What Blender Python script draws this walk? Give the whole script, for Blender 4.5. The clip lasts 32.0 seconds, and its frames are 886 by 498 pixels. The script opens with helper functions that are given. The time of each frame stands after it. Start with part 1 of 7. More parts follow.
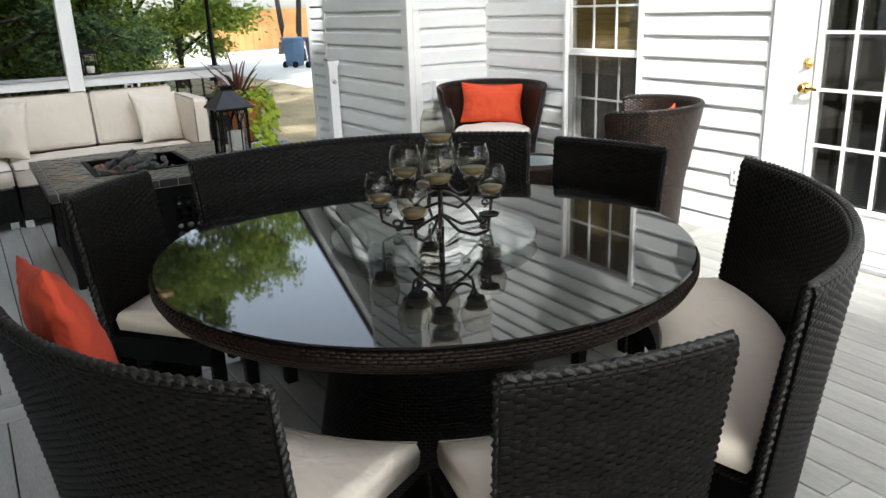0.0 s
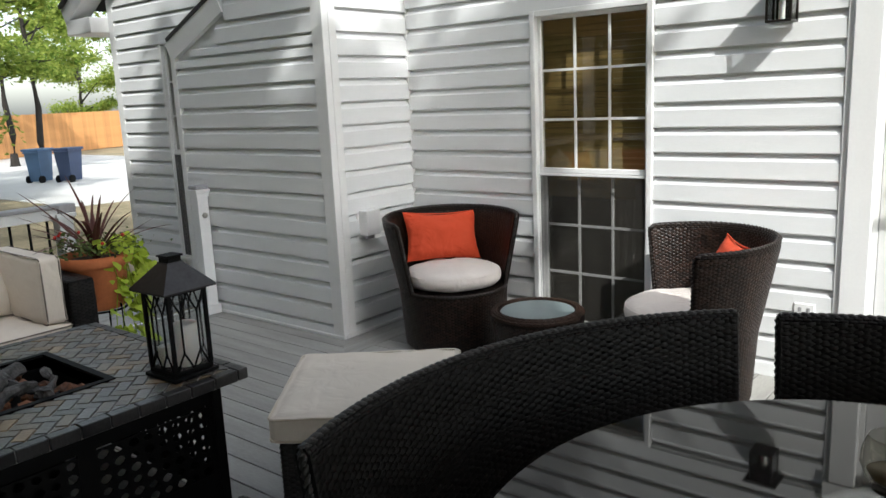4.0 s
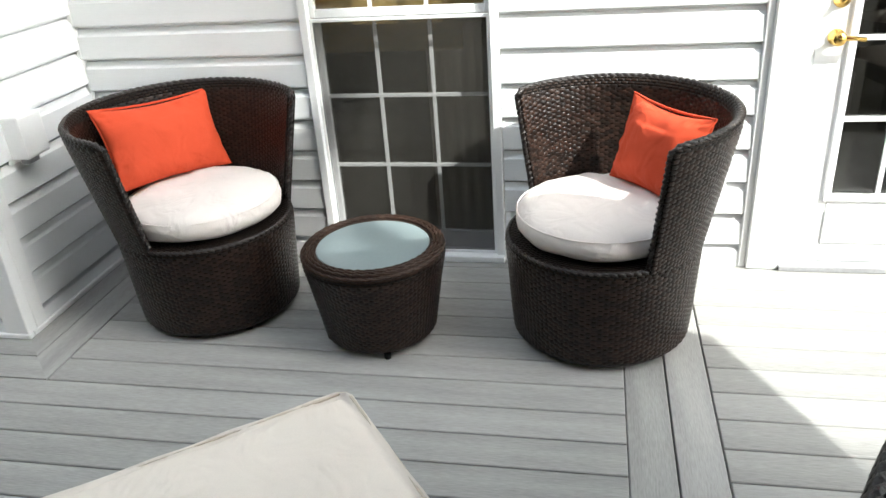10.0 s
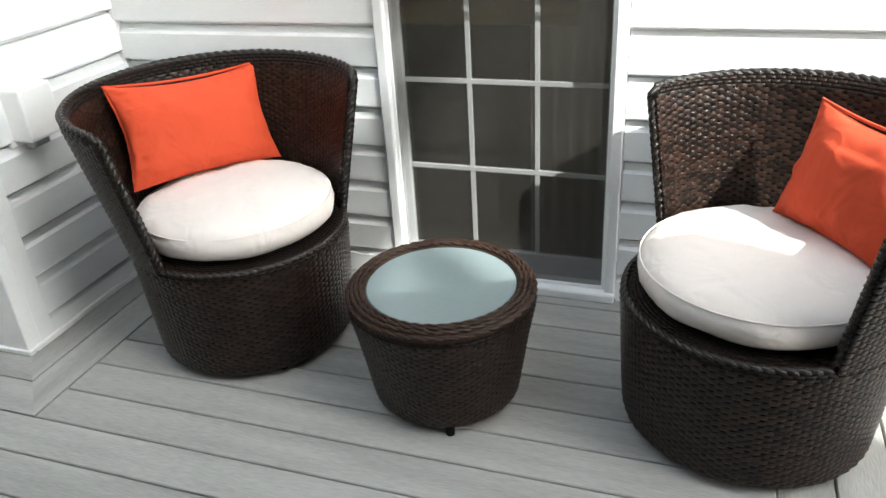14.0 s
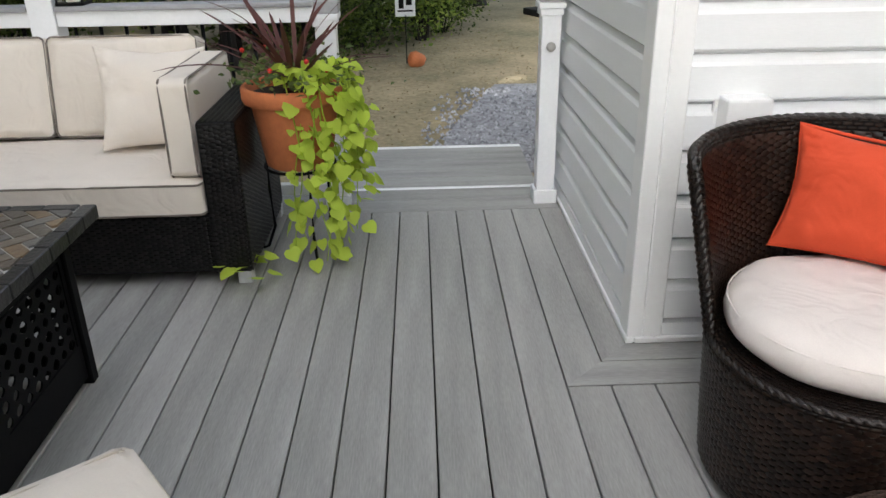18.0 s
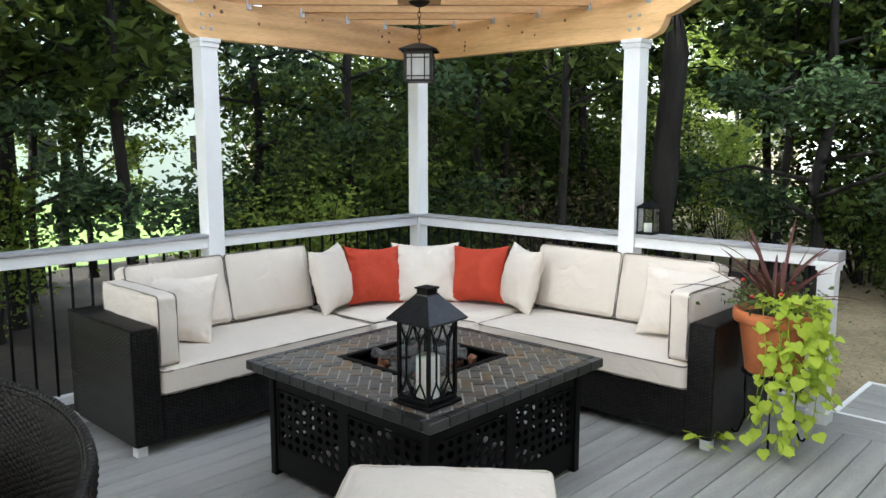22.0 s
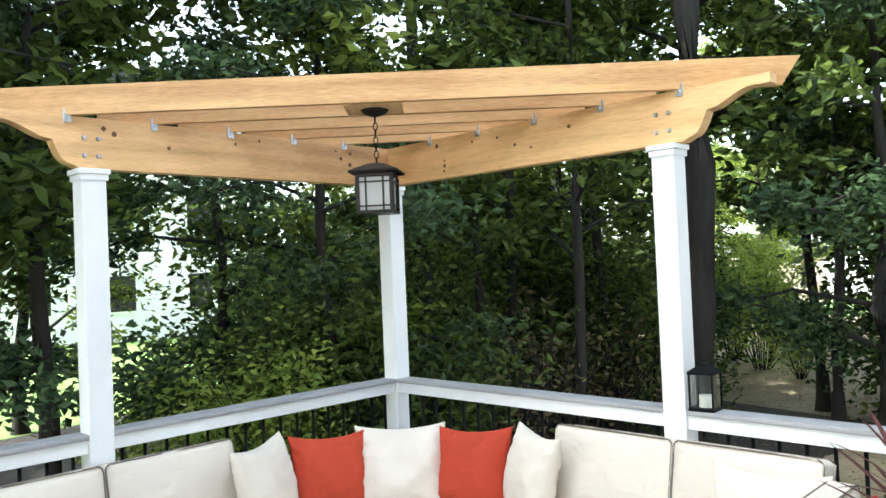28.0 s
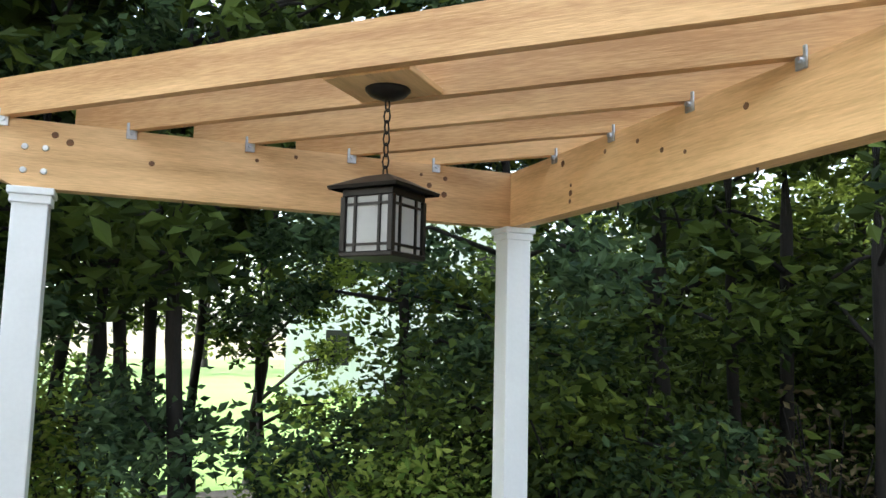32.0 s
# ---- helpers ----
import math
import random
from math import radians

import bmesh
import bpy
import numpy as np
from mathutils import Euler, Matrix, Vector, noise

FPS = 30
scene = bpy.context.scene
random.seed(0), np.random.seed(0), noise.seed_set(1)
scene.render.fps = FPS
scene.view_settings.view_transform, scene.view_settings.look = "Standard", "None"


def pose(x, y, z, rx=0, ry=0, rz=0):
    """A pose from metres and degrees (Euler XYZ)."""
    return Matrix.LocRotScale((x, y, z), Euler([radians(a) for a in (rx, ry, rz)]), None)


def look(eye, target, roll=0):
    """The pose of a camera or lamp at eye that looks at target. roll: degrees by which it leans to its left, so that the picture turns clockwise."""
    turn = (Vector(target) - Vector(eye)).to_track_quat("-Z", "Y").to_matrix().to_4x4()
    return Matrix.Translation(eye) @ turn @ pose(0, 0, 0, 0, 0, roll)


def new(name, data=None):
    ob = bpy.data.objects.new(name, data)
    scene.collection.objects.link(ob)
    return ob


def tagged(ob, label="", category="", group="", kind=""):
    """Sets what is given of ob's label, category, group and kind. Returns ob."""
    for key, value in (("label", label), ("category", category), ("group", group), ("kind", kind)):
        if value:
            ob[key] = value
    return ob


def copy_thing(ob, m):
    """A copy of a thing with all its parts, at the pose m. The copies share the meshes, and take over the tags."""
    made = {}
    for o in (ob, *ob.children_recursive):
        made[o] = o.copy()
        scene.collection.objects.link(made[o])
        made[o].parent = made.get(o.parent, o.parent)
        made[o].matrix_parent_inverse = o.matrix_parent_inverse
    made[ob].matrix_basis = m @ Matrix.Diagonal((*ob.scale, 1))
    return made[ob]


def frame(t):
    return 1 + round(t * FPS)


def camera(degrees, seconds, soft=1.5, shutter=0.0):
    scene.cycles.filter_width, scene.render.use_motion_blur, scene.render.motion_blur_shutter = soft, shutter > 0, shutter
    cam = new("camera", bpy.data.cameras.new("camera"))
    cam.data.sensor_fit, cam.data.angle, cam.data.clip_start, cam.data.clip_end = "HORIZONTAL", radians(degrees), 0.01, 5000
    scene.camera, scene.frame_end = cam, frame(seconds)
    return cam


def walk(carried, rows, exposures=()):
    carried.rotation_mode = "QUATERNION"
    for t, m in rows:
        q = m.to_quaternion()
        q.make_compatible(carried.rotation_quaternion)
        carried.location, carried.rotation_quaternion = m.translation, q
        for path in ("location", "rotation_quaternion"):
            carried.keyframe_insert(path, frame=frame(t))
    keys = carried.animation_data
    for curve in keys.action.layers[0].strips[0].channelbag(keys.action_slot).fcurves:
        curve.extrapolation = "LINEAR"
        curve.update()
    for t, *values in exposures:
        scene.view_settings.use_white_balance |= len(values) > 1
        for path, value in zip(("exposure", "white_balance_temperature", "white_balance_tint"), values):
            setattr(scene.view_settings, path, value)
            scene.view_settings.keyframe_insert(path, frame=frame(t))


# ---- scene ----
cam = camera(60.0, 32.0)
PATH = [
    (0, (6.038, -3.405, 1.535), (4.410, -2.414, 0.930), -2.1),
    (0.5, (5.817, -3.356, 1.547), (4.202, -2.312, 0.998), -1.6),
    (1, (5.522, -3.507, 1.651), (3.961, -2.345, 1.187), -4.7),
    (1.5, (5.243, -3.665, 1.744), (3.712, -2.444, 1.335), -5.7),
    (2, (4.996, -3.582, 1.730), (3.498, -2.294, 1.423), -1.4),
    (2.5, (4.747, -3.571, 1.624), (3.338, -2.180, 1.345), -1.6),
    (3, (4.460, -3.706, 1.709), (3.154, -2.237, 1.341), -3.3),
    (3.5, (4.195, -3.665, 1.697), (2.911, -2.179, 1.323), -3.2),
    (5.5, (3.267, -3.465, 1.609), (2.214, -1.835, 1.123), -0.8),
    (6, (3.159, -3.369, 1.601), (2.150, -1.728, 1.064), -1.8),
    (6.5, (2.989, -3.266, 1.605), (2.156, -1.539, 1.035), -1.8),
    (7, (2.885, -3.169, 1.582), (2.135, -1.440, 0.911), -2.2),
    (7.5, (2.756, -2.952, 1.533), (2.091, -1.226, 0.773), -3.5),
    (8, (2.700, -2.869, 1.541), (2.028, -1.153, 0.762), -4.5),
    (8.5, (2.629, -2.826, 1.541), (1.966, -1.089, 0.804), -5.4),
    (9, (2.466, -2.721, 1.524), (1.961, -0.936, 0.775), -5.0),
    (9.5, (2.334, -2.532, 1.597), (1.979, -0.780, 0.702), -3.5),
    (10, (2.352, -2.404, 1.672), (1.976, -0.650, 0.788), -4.1),
    (10.5, (2.321, -2.248, 1.680), (1.888, -0.517, 0.777), -4.7),
    (11, (2.325, -2.180, 1.653), (1.923, -0.430, 0.773), -4.4),
    (11.5, (2.238, -2.103, 1.653), (1.833, -0.346, 0.786), -4.6),
    (12, (2.233, -2.050, 1.652), (1.859, -0.296, 0.766), -3.3),
    (12.5, (2.196, -1.985, 1.644), (1.800, -0.258, 0.715), -3.2),
    (13, (2.190, -1.897, 1.648), (1.828, -0.175, 0.698), -3.2),
    (13.5, (2.152, -1.812, 1.623), (1.743, -0.113, 0.649), -1.1),
    (14, (2.201, -1.653, 1.540), (1.597, 0.004, 0.597), -3.7),
    (14.5, (2.072, -1.404, 1.506), (1.293, 0.175, 0.557), -1.7),
    (16.5, (2.182, -0.916, 1.370), (0.791, 0.203, 0.468), 0.9),
    (17, (2.237, -0.816, 1.280), (0.649, 0.001, 0.381), 3.4),
    (17.5, (2.323, -0.870, 1.541), (0.623, -0.414, 0.592), 1.9),
    (18, (2.413, -0.746, 1.453), (0.585, -0.700, 0.641), -1.0),
    (18.5, (2.562, -0.536, 1.456), (0.710, -0.840, 0.765), -1.8),
    (19, (2.787, -0.343, 1.488), (1.017, -1.057, 0.890), -0.2),
    (19.5, (2.910, -0.244, 1.539), (1.306, -1.288, 0.959), -1.8),
    (20, (3.130, -0.257, 1.565), (1.637, -1.441, 0.956), -0.8),
    (20.5, (3.287, -0.160, 1.599), (1.848, -1.420, 1.014), -0.6),
    (21, (3.325, -0.003, 1.619), (1.913, -1.318, 1.093), 0.5),
    (21.5, (3.362, 0.145, 1.659), (1.984, -1.237, 1.219), 0.4),
    (22, (3.408, 0.208, 1.704), (1.963, -1.146, 1.425), 0.0),
    (22.5, (3.524, 0.232, 1.747), (2.098, -1.151, 1.511), -1.2),
    (23, (3.568, 0.254, 1.775), (2.124, -1.121, 1.625), -0.3),
    (23.5, (3.570, 0.266, 1.764), (2.104, -1.085, 1.607), -0.3),
    (24, (3.569, 0.270, 1.763), (2.089, -1.064, 1.591), -0.4),
    (24.5, (3.489, 0.206, 1.753), (2.036, -1.158, 1.580), -1.0),
    (26.5, (2.799, -0.227, 1.775), (1.299, -1.540, 1.609), -0.9),
    (27, (2.536, -0.323, 1.780), (1.060, -1.669, 1.678), -0.8),
    (27.5, (2.344, -0.455, 1.795), (0.889, -1.827, 1.739), -1.1),
    (28, (2.153, -0.640, 1.832), (0.720, -2.034, 1.873), -2.4),
    (28.5, (1.938, -0.739, 1.853), (0.549, -2.178, 1.875), -1.7),
    (29, (1.708, -0.798, 1.850), (0.427, -2.333, 1.897), -0.7),
    (29.5, (1.454, -0.857, 1.836), (0.182, -2.400, 1.880), -0.7),
    (30, (1.053, -0.935, 1.850), (-0.088, -2.575, 1.947), -0.1),
    (30.5, (0.712, -0.995, 1.829), (-0.287, -2.723, 1.967), 1.0),
    (31, (0.471, -1.089, 1.827), (-0.408, -2.881, 1.953), 1.9),
    (31.5, (0.365, -1.276, 1.841), (-0.478, -3.076, 2.067), 1.5),
    (32, (0.226, -1.386, 1.886), (-0.521, -3.228, 2.104), 1.4),
]
EXPOSURES = [(0, 1.4, 6450, 5), (1.2, 1.5, 6450, 5), (2, 0.88, 6450, 6), (3.5, 0.62, 6450, 6), (5.5, 1.4, 6450, 5), (7, 1.5, 6450, 4), (8, 1.72, 6450, 4), (14.5, 1.75, 6450, 3), (16.5, 1.1, 6500, 7), (17, 1.1, 6500, 7), (18, 1.32, 6500, 8), (19, 1.5, 6500, 8), (20, 1.5, 6400, 7), (23, 1.98, 6250, 4), (28, 2.13, 6200, 2), (31, 1.85, 6200, 2), (32, 1.82, 6200, 2)]
walk(cam, [(t, look(eye, target, roll)) for t, eye, target, roll in PATH], EXPOSURES)

# world and sun
SUN_DIR = Vector((0.66, -0.40, 0.72)).normalized()
world = bpy.data.worlds.new("sky")
scene.world = world
world.use_nodes = True
wn = world.node_tree
sky = wn.nodes.new("ShaderNodeTexSky")
sky.sky_type = "NISHITA"
sky.sun_disc = False
sky.sun_elevation = math.asin(SUN_DIR.z)
sky.sun_rotation = math.atan2(SUN_DIR.x, SUN_DIR.y)
sky.dust_density = 2.5
# a thin white haze over the blue
haze = wn.nodes.new("ShaderNodeHueSaturation")
haze.inputs["Saturation"].default_value, haze.inputs["Value"].default_value = 0.5, 1.3
wn.links.new(sky.outputs[0], haze.inputs["Color"])
wn.links.new(haze.outputs[0], wn.nodes["Background"].inputs[0])
wn.nodes["Background"].inputs[1].default_value = 0.18
sun = bpy.data.lights.new("sun", "SUN")
sun.energy, sun.angle, sun.color = 2.8, radians(0.6), (1.0, 0.985, 0.96)
sun_ob = new("sun", sun)
sun_ob.matrix_world = look(SUN_DIR * 40, (0, 0, 0))


# ---- materials ----
def mat(name, color, rough=0.6, metal=0.0, var=0.15, scale=6.0, fine=60.0, bump=0.1, island=0.0, stretch=(1, 1, 1), dark=None, fold=0.0, **extra):
    """A surface with two scales of variation and a fine relief, in metres."""
    m = bpy.data.materials.new(name)
    m.use_nodes = True
    nt = m.node_tree
    b = nt.nodes["Principled BSDF"]
    tc = nt.nodes.new("ShaderNodeTexCoord")
    mp = nt.nodes.new("ShaderNodeMapping")
    mp.inputs["Scale"].default_value = stretch
    nt.links.new(tc.outputs["Object"], mp.inputs[0])
    n1, n2 = nt.nodes.new("ShaderNodeTexNoise"), nt.nodes.new("ShaderNodeTexNoise")
    for n, s in ((n1, scale), (n2, fine)):
        n.inputs["Scale"].default_value = s
        n.inputs["Detail"].default_value = 4
        nt.links.new(mp.outputs[0], n.inputs["Vector"])
    add = nt.nodes.new("ShaderNodeMath")
    add.operation = "MULTIPLY_ADD"
    nt.links.new(n1.outputs[0], add.inputs[0])
    add.inputs[1].default_value = 0.6
    half = nt.nodes.new("ShaderNodeMath")
    half.operation = "MULTIPLY"
    half.inputs[1].default_value = 0.4
    nt.links.new(n2.outputs[0], half.inputs[0])
    nt.links.new(half.outputs[0], add.inputs[2])
    out = add.outputs[0]
    if island:
        oi = nt.nodes.new("ShaderNodeObjectInfo")
        ge = nt.nodes.new("ShaderNodeNewGeometry")
        s1 = nt.nodes.new("ShaderNodeMath")
        s1.operation = "ADD"
        nt.links.new(oi.outputs["Random"], s1.inputs[0])
        nt.links.new(ge.outputs["Random Per Island"], s1.inputs[1])
        s2 = nt.nodes.new("ShaderNodeMath")
        s2.operation = "FRACT"
        nt.links.new(s1.outputs[0], s2.inputs[0])
        s3 = nt.nodes.new("ShaderNodeMath")
        s3.operation = "MULTIPLY_ADD"
        nt.links.new(s2.outputs[0], s3.inputs[0])
        s3.inputs[1].default_value = island
        nt.links.new(out, s3.inputs[2])
        s4 = nt.nodes.new("ShaderNodeMath")
        s4.operation = "SUBTRACT"
        s4.inputs[1].default_value = island / 2
        nt.links.new(s3.outputs[0], s4.inputs[0])
        out = s4.outputs[0]
    ramp = nt.nodes.new("ShaderNodeValToRGB")
    lo = dark if dark else [max(0, c * (1 - var)) for c in color]
    hi = [min(1, c * (1 + var * 0.6)) for c in color]
    ramp.color_ramp.elements[0].position, ramp.color_ramp.elements[1].position = 0.3, 0.7
    ramp.color_ramp.elements[0].color = (*lo, 1)
    ramp.color_ramp.elements[1].color = (*hi, 1)
    nt.links.new(out, ramp.inputs[0])
    nt.links.new(ramp.outputs[0], b.inputs["Base Color"])
    b.inputs["Roughness"].default_value = rough
    b.inputs["Metallic"].default_value = metal
    if bump:
        bp = nt.nodes.new("ShaderNodeBump")
        bp.inputs["Strength"].default_value = bump
        bp.inputs["Distance"].default_value = 0.004
        if fold:
            bp.inputs["Distance"].default_value = 0.004 + 0.016 * fold
            hs = nt.nodes.new("ShaderNodeMath")
            hs.operation = "MULTIPLY_ADD"
            n3 = nt.nodes.new("ShaderNodeTexNoise")
            n3.inputs["Scale"].default_value, n3.inputs["Detail"].default_value, n3.inputs["Distortion"].default_value = 7.0, 2.0, 1.2
            nt.links.new(mp.outputs[0], n3.inputs["Vector"])
            nt.links.new(n2.outputs[0], hs.inputs[0])
            hs.inputs[1].default_value = 0.04
            nt.links.new(n3.outputs[0], hs.inputs[2])
            bp.inputs["Strength"].default_value = 0.9
            nt.links.new(hs.outputs[0], bp.inputs["Height"])
        else:
            nt.links.new(n2.outputs[0], bp.inputs["Height"])
        nt.links.new(bp.outputs[0], b.inputs["Normal"])
    for k, v in extra.items():
        b.inputs[k.replace("_", " ")].default_value = v
    return m


def weave(name, a, b2, gap, bw=0.030, bh=0.0105, rough=0.42):
    """Woven resin wicker: domed strands over and under, laid out by the UVs in metres."""
    m = bpy.data.materials.new(name)
    m.use_nodes = True
    nt = m.node_tree
    p = nt.nodes["Principled BSDF"]

    def op(kind, x, y=None):
        n = nt.nodes.new("ShaderNodeMath")
        n.operation = kind
        for i, v in enumerate((x, y)):
            if v is None:
                continue
            if isinstance(v, (int, float)):
                n.inputs[i].default_value = v
            else:
                nt.links.new(v, n.inputs[i])
        return n.outputs[0]

    uv = nt.nodes.new("ShaderNodeTexCoord")
    sp = nt.nodes.new("ShaderNodeSeparateXYZ")
    nt.links.new(uv.outputs["UV"], sp.inputs[0])
    row = op("DIVIDE", sp.outputs[1], bh)
    col = op("ADD", op("DIVIDE", sp.outputs[0], bw), op("MULTIPLY", op("FLOOR", row), 0.5))
    arch = op("SINE", op("MULTIPLY", op("FRACT", col), math.pi))
    rnd_ = op("SINE", op("MULTIPLY", op("FRACT", row), math.pi))
    height = op("MULTIPLY", op("POWER", arch, 0.6), op("POWER", rnd_, 0.6))
    cell = nt.nodes.new("ShaderNodeCombineXYZ")
    nt.links.new(op("FLOOR", col), cell.inputs[0])
    nt.links.new(op("FLOOR", row), cell.inputs[1])
    wh = nt.nodes.new("ShaderNodeTexWhiteNoise")
    nt.links.new(cell.outputs[0], wh.inputs[0])
    c1 = nt.nodes.new("ShaderNodeMixRGB")
    c1.inputs[1].default_value, c1.inputs[2].default_value = (*a, 1), (*b2, 1)
    nt.links.new(wh.outputs[0], c1.inputs[0])
    c2 = nt.nodes.new("ShaderNodeMixRGB")
    c2.inputs[1].default_value = (*gap, 1)
    ra = nt.nodes.new("ShaderNodeValToRGB")
    ra.color_ramp.elements[0].position, ra.color_ramp.elements[1].position = 0.25, 0.7
    nt.links.new(height, ra.inputs[0])
    nt.links.new(ra.outputs[0], c2.inputs[0])
    nt.links.new(c1.outputs[0], c2.inputs[2])
    nt.links.new(c2.outputs[0], p.inputs["Base Color"])
    bp = nt.nodes.new("ShaderNodeBump")
    bp.inputs["Strength"].default_value = 1.0
    bp.inputs["Distance"].default_value = 0.004
    nt.links.new(height, bp.inputs["Height"])
    nt.links.new(bp.outputs[0], p.inputs["Normal"])
    p.inputs["Roughness"].default_value = rough
    p.inputs["Specular IOR Level"].default_value = 0.12
    return m


def glass(name, tint=(1, 1, 1), rough=0.0):
    m = bpy.data.materials.new(name)
    m.use_nodes = True
    p = m.node_tree.nodes["Principled BSDF"]
    p.inputs["Base Color"].default_value = (*tint, 1)
    p.inputs["Roughness"].default_value = rough
    p.inputs["Transmission Weight"].default_value = 1.0
    p.inputs["IOR"].default_value = 1.45
    return m


def thin_glass(name, tint=(0.9, 0.93, 0.93), gloss=0.12):
    """A thin pane: mostly clear, a little mirror."""
    m = bpy.data.materials.new(name)
    m.use_nodes = True
    nt = m.node_tree
    nt.nodes.remove(nt.nodes["Principled BSDF"])
    tr, gl, mx = nt.nodes.new("ShaderNodeBsdfTransparent"), nt.nodes.new("ShaderNodeBsdfGlossy"), nt.nodes.new("ShaderNodeMixShader")
    tr.inputs[0].default_value = (*tint, 1)
    gl.inputs["Roughness"].default_value = 0.02
    lw = nt.nodes.new("ShaderNodeLayerWeight")
    lw.inputs[0].default_value = 0.5
    fr = nt.nodes.new("ShaderNodeMath")
    fr.operation = "POWER"
    fr.inputs[1].default_value = 4.0
    nt.links.new(lw.outputs["Facing"], fr.inputs[0])
    ad = nt.nodes.new("ShaderNodeMath")
    ad.operation = "ADD"
    ad.use_clamp = True
    ad.inputs[1].default_value = gloss
    nt.links.new(fr.outputs[0], ad.inputs[0])
    nt.links.new(ad.outputs[0], mx.inputs[0])
    nt.links.new(tr.outputs[0], mx.inputs[1])
    nt.links.new(gl.outputs[0], mx.inputs[2])
    nt.links.new(mx.outputs[0], nt.nodes["Material Output"].inputs[0])
    return m


def screen_mesh(name, color, cover):
    m = bpy.data.materials.new(name)
    m.use_nodes = True
    nt = m.node_tree
    nt.nodes["Principled BSDF"].inputs["Base Color"].default_value = (*color, 1)
    nt.nodes["Principled BSDF"].inputs["Roughness"].default_value = 0.6
    tr, mx = nt.nodes.new("ShaderNodeBsdfTransparent"), nt.nodes.new("ShaderNodeMixShader")
    mx.inputs[0].default_value = cover
    nt.links.new(tr.outputs[0], mx.inputs[1])
    nt.links.new(nt.nodes["Principled BSDF"].outputs[0], mx.inputs[2])
    nt.links.new(mx.outputs[0], nt.nodes["Material Output"].inputs[0])
    return m


def leafy(name, a, b, trans=0.35, rough=0.55):
    """Leaves: each with a shade of its own, light passing through."""
    m = bpy.data.materials.new(name)
    m.use_nodes = True
    nt = m.node_tree
    p = nt.nodes["Principled BSDF"]
    ge = nt.nodes.new("ShaderNodeNewGeometry")
    ra = nt.nodes.new("ShaderNodeValToRGB")
    ra.color_ramp.elements[0].color, ra.color_ramp.elements[1].color = (*a, 1), (*b, 1)
    nt.links.new(ge.outputs["Random Per Island"], ra.inputs[0])
    nt.links.new(ra.outputs[0], p.inputs["Base Color"])
    p.inputs["Roughness"].default_value = rough
    p.inputs["Specular IOR Level"].default_value = 0.22
    tl = nt.nodes.new("ShaderNodeBsdfTranslucent")
    nt.links.new(ra.outputs[0], tl.inputs[0])
    mx = nt.nodes.new("ShaderNodeMixShader")
    mx.inputs[0].default_value = trans
    nt.links.new(p.outputs[0], mx.inputs[1])
    nt.links.new(tl.outputs[0], mx.inputs[2])
    nt.links.new(mx.outputs[0], nt.nodes["Material Output"].inputs[0])
    return m


M_SIDING = mat("white_vinyl_siding", (0.78, 0.79, 0.80), 0.45, var=0.05, scale=2, fine=40, bump=0.15, stretch=(1, 8, 8), island=0.15)
M_TRIM = mat("white_trim", (0.82, 0.82, 0.82), 0.4, var=0.04, scale=3, bump=0.05)
M_VINYL = mat("white_vinyl_post", (0.80, 0.81, 0.82), 0.35, var=0.06, scale=4, bump=0.05)
M_DECK = mat("grey_composite_decking", (0.345, 0.338, 0.318), 0.62, var=0.34, scale=3.5, fine=70, bump=0.35, island=0.16, stretch=(0.35, 3, 3))
M_DECKY = mat("grey_composite_border", (0.345, 0.338, 0.318), 0.62, var=0.34, scale=3.5, fine=70, bump=0.35, island=0.16, stretch=(3, 0.35, 3))
M_CAP = mat("grey_rail_cap", (0.34, 0.34, 0.35), 0.55, var=0.2, scale=5, bump=0.3)
M_BLACK = mat("black_metal", (0.003, 0.003, 0.0032), 0.6, metal=0.0, var=0.3, scale=14, bump=0.1, Specular_IOR_Level=0.12)
M_LROOF = mat("dark_sheet_metal", (0.055, 0.055, 0.06), 0.36, metal=0.85, var=0.25, scale=12, bump=0.12)
M_IRON = mat("bronze_black_iron", (0.02, 0.016, 0.013), 0.42, metal=0.6, var=0.4, scale=20, bump=0.2)
M_CEDAR = mat("fresh_pine_timber", (0.66, 0.425, 0.205), 0.55, var=0.5, scale=1.8, fine=26, bump=0.3, stretch=(0.6, 8, 8), island=0.25, dark=(0.42, 0.21, 0.075))
M_CEDARY = mat("fresh_pine_timber_y", (0.66, 0.425, 0.205), 0.55, var=0.5, scale=1.8, fine=26, bump=0.3, stretch=(8, 0.6, 8), island=0.25, dark=(0.42, 0.21, 0.075))
M_KNOT = mat("wood_knot", (0.16, 0.07, 0.025), 0.6, var=0.3, scale=40, bump=0.1)
M_FOOT = mat("brushed_aluminium_foot", (0.62, 0.62, 0.62), 0.45, metal=0.35, var=0.1, scale=30, bump=0.05)
M_STRAND_S = mat("sofa_wicker_strand", (0.008, 0.007, 0.0064), 0.34, var=0.6, scale=30, fine=200, bump=0.3, island=0.9, Specular_IOR_Level=0.30)
M_BOLT = mat("galvanised_steel", (0.55, 0.57, 0.6), 0.35, metal=0.9, var=0.2, scale=60, bump=0.1)
M_WICKER = weave("dark_brown_wicker", (0.010, 0.006, 0.0045), (0.02, 0.012, 0.008), (0.002, 0.0015, 0.0012), 0.026, 0.012, 0.36)
M_WICKER_B = weave("black_brown_wicker", (0.004, 0.0035, 0.0033), (0.010, 0.0085, 0.0078), (0.001, 0.001, 0.001), 0.028, 0.0115, 0.40)
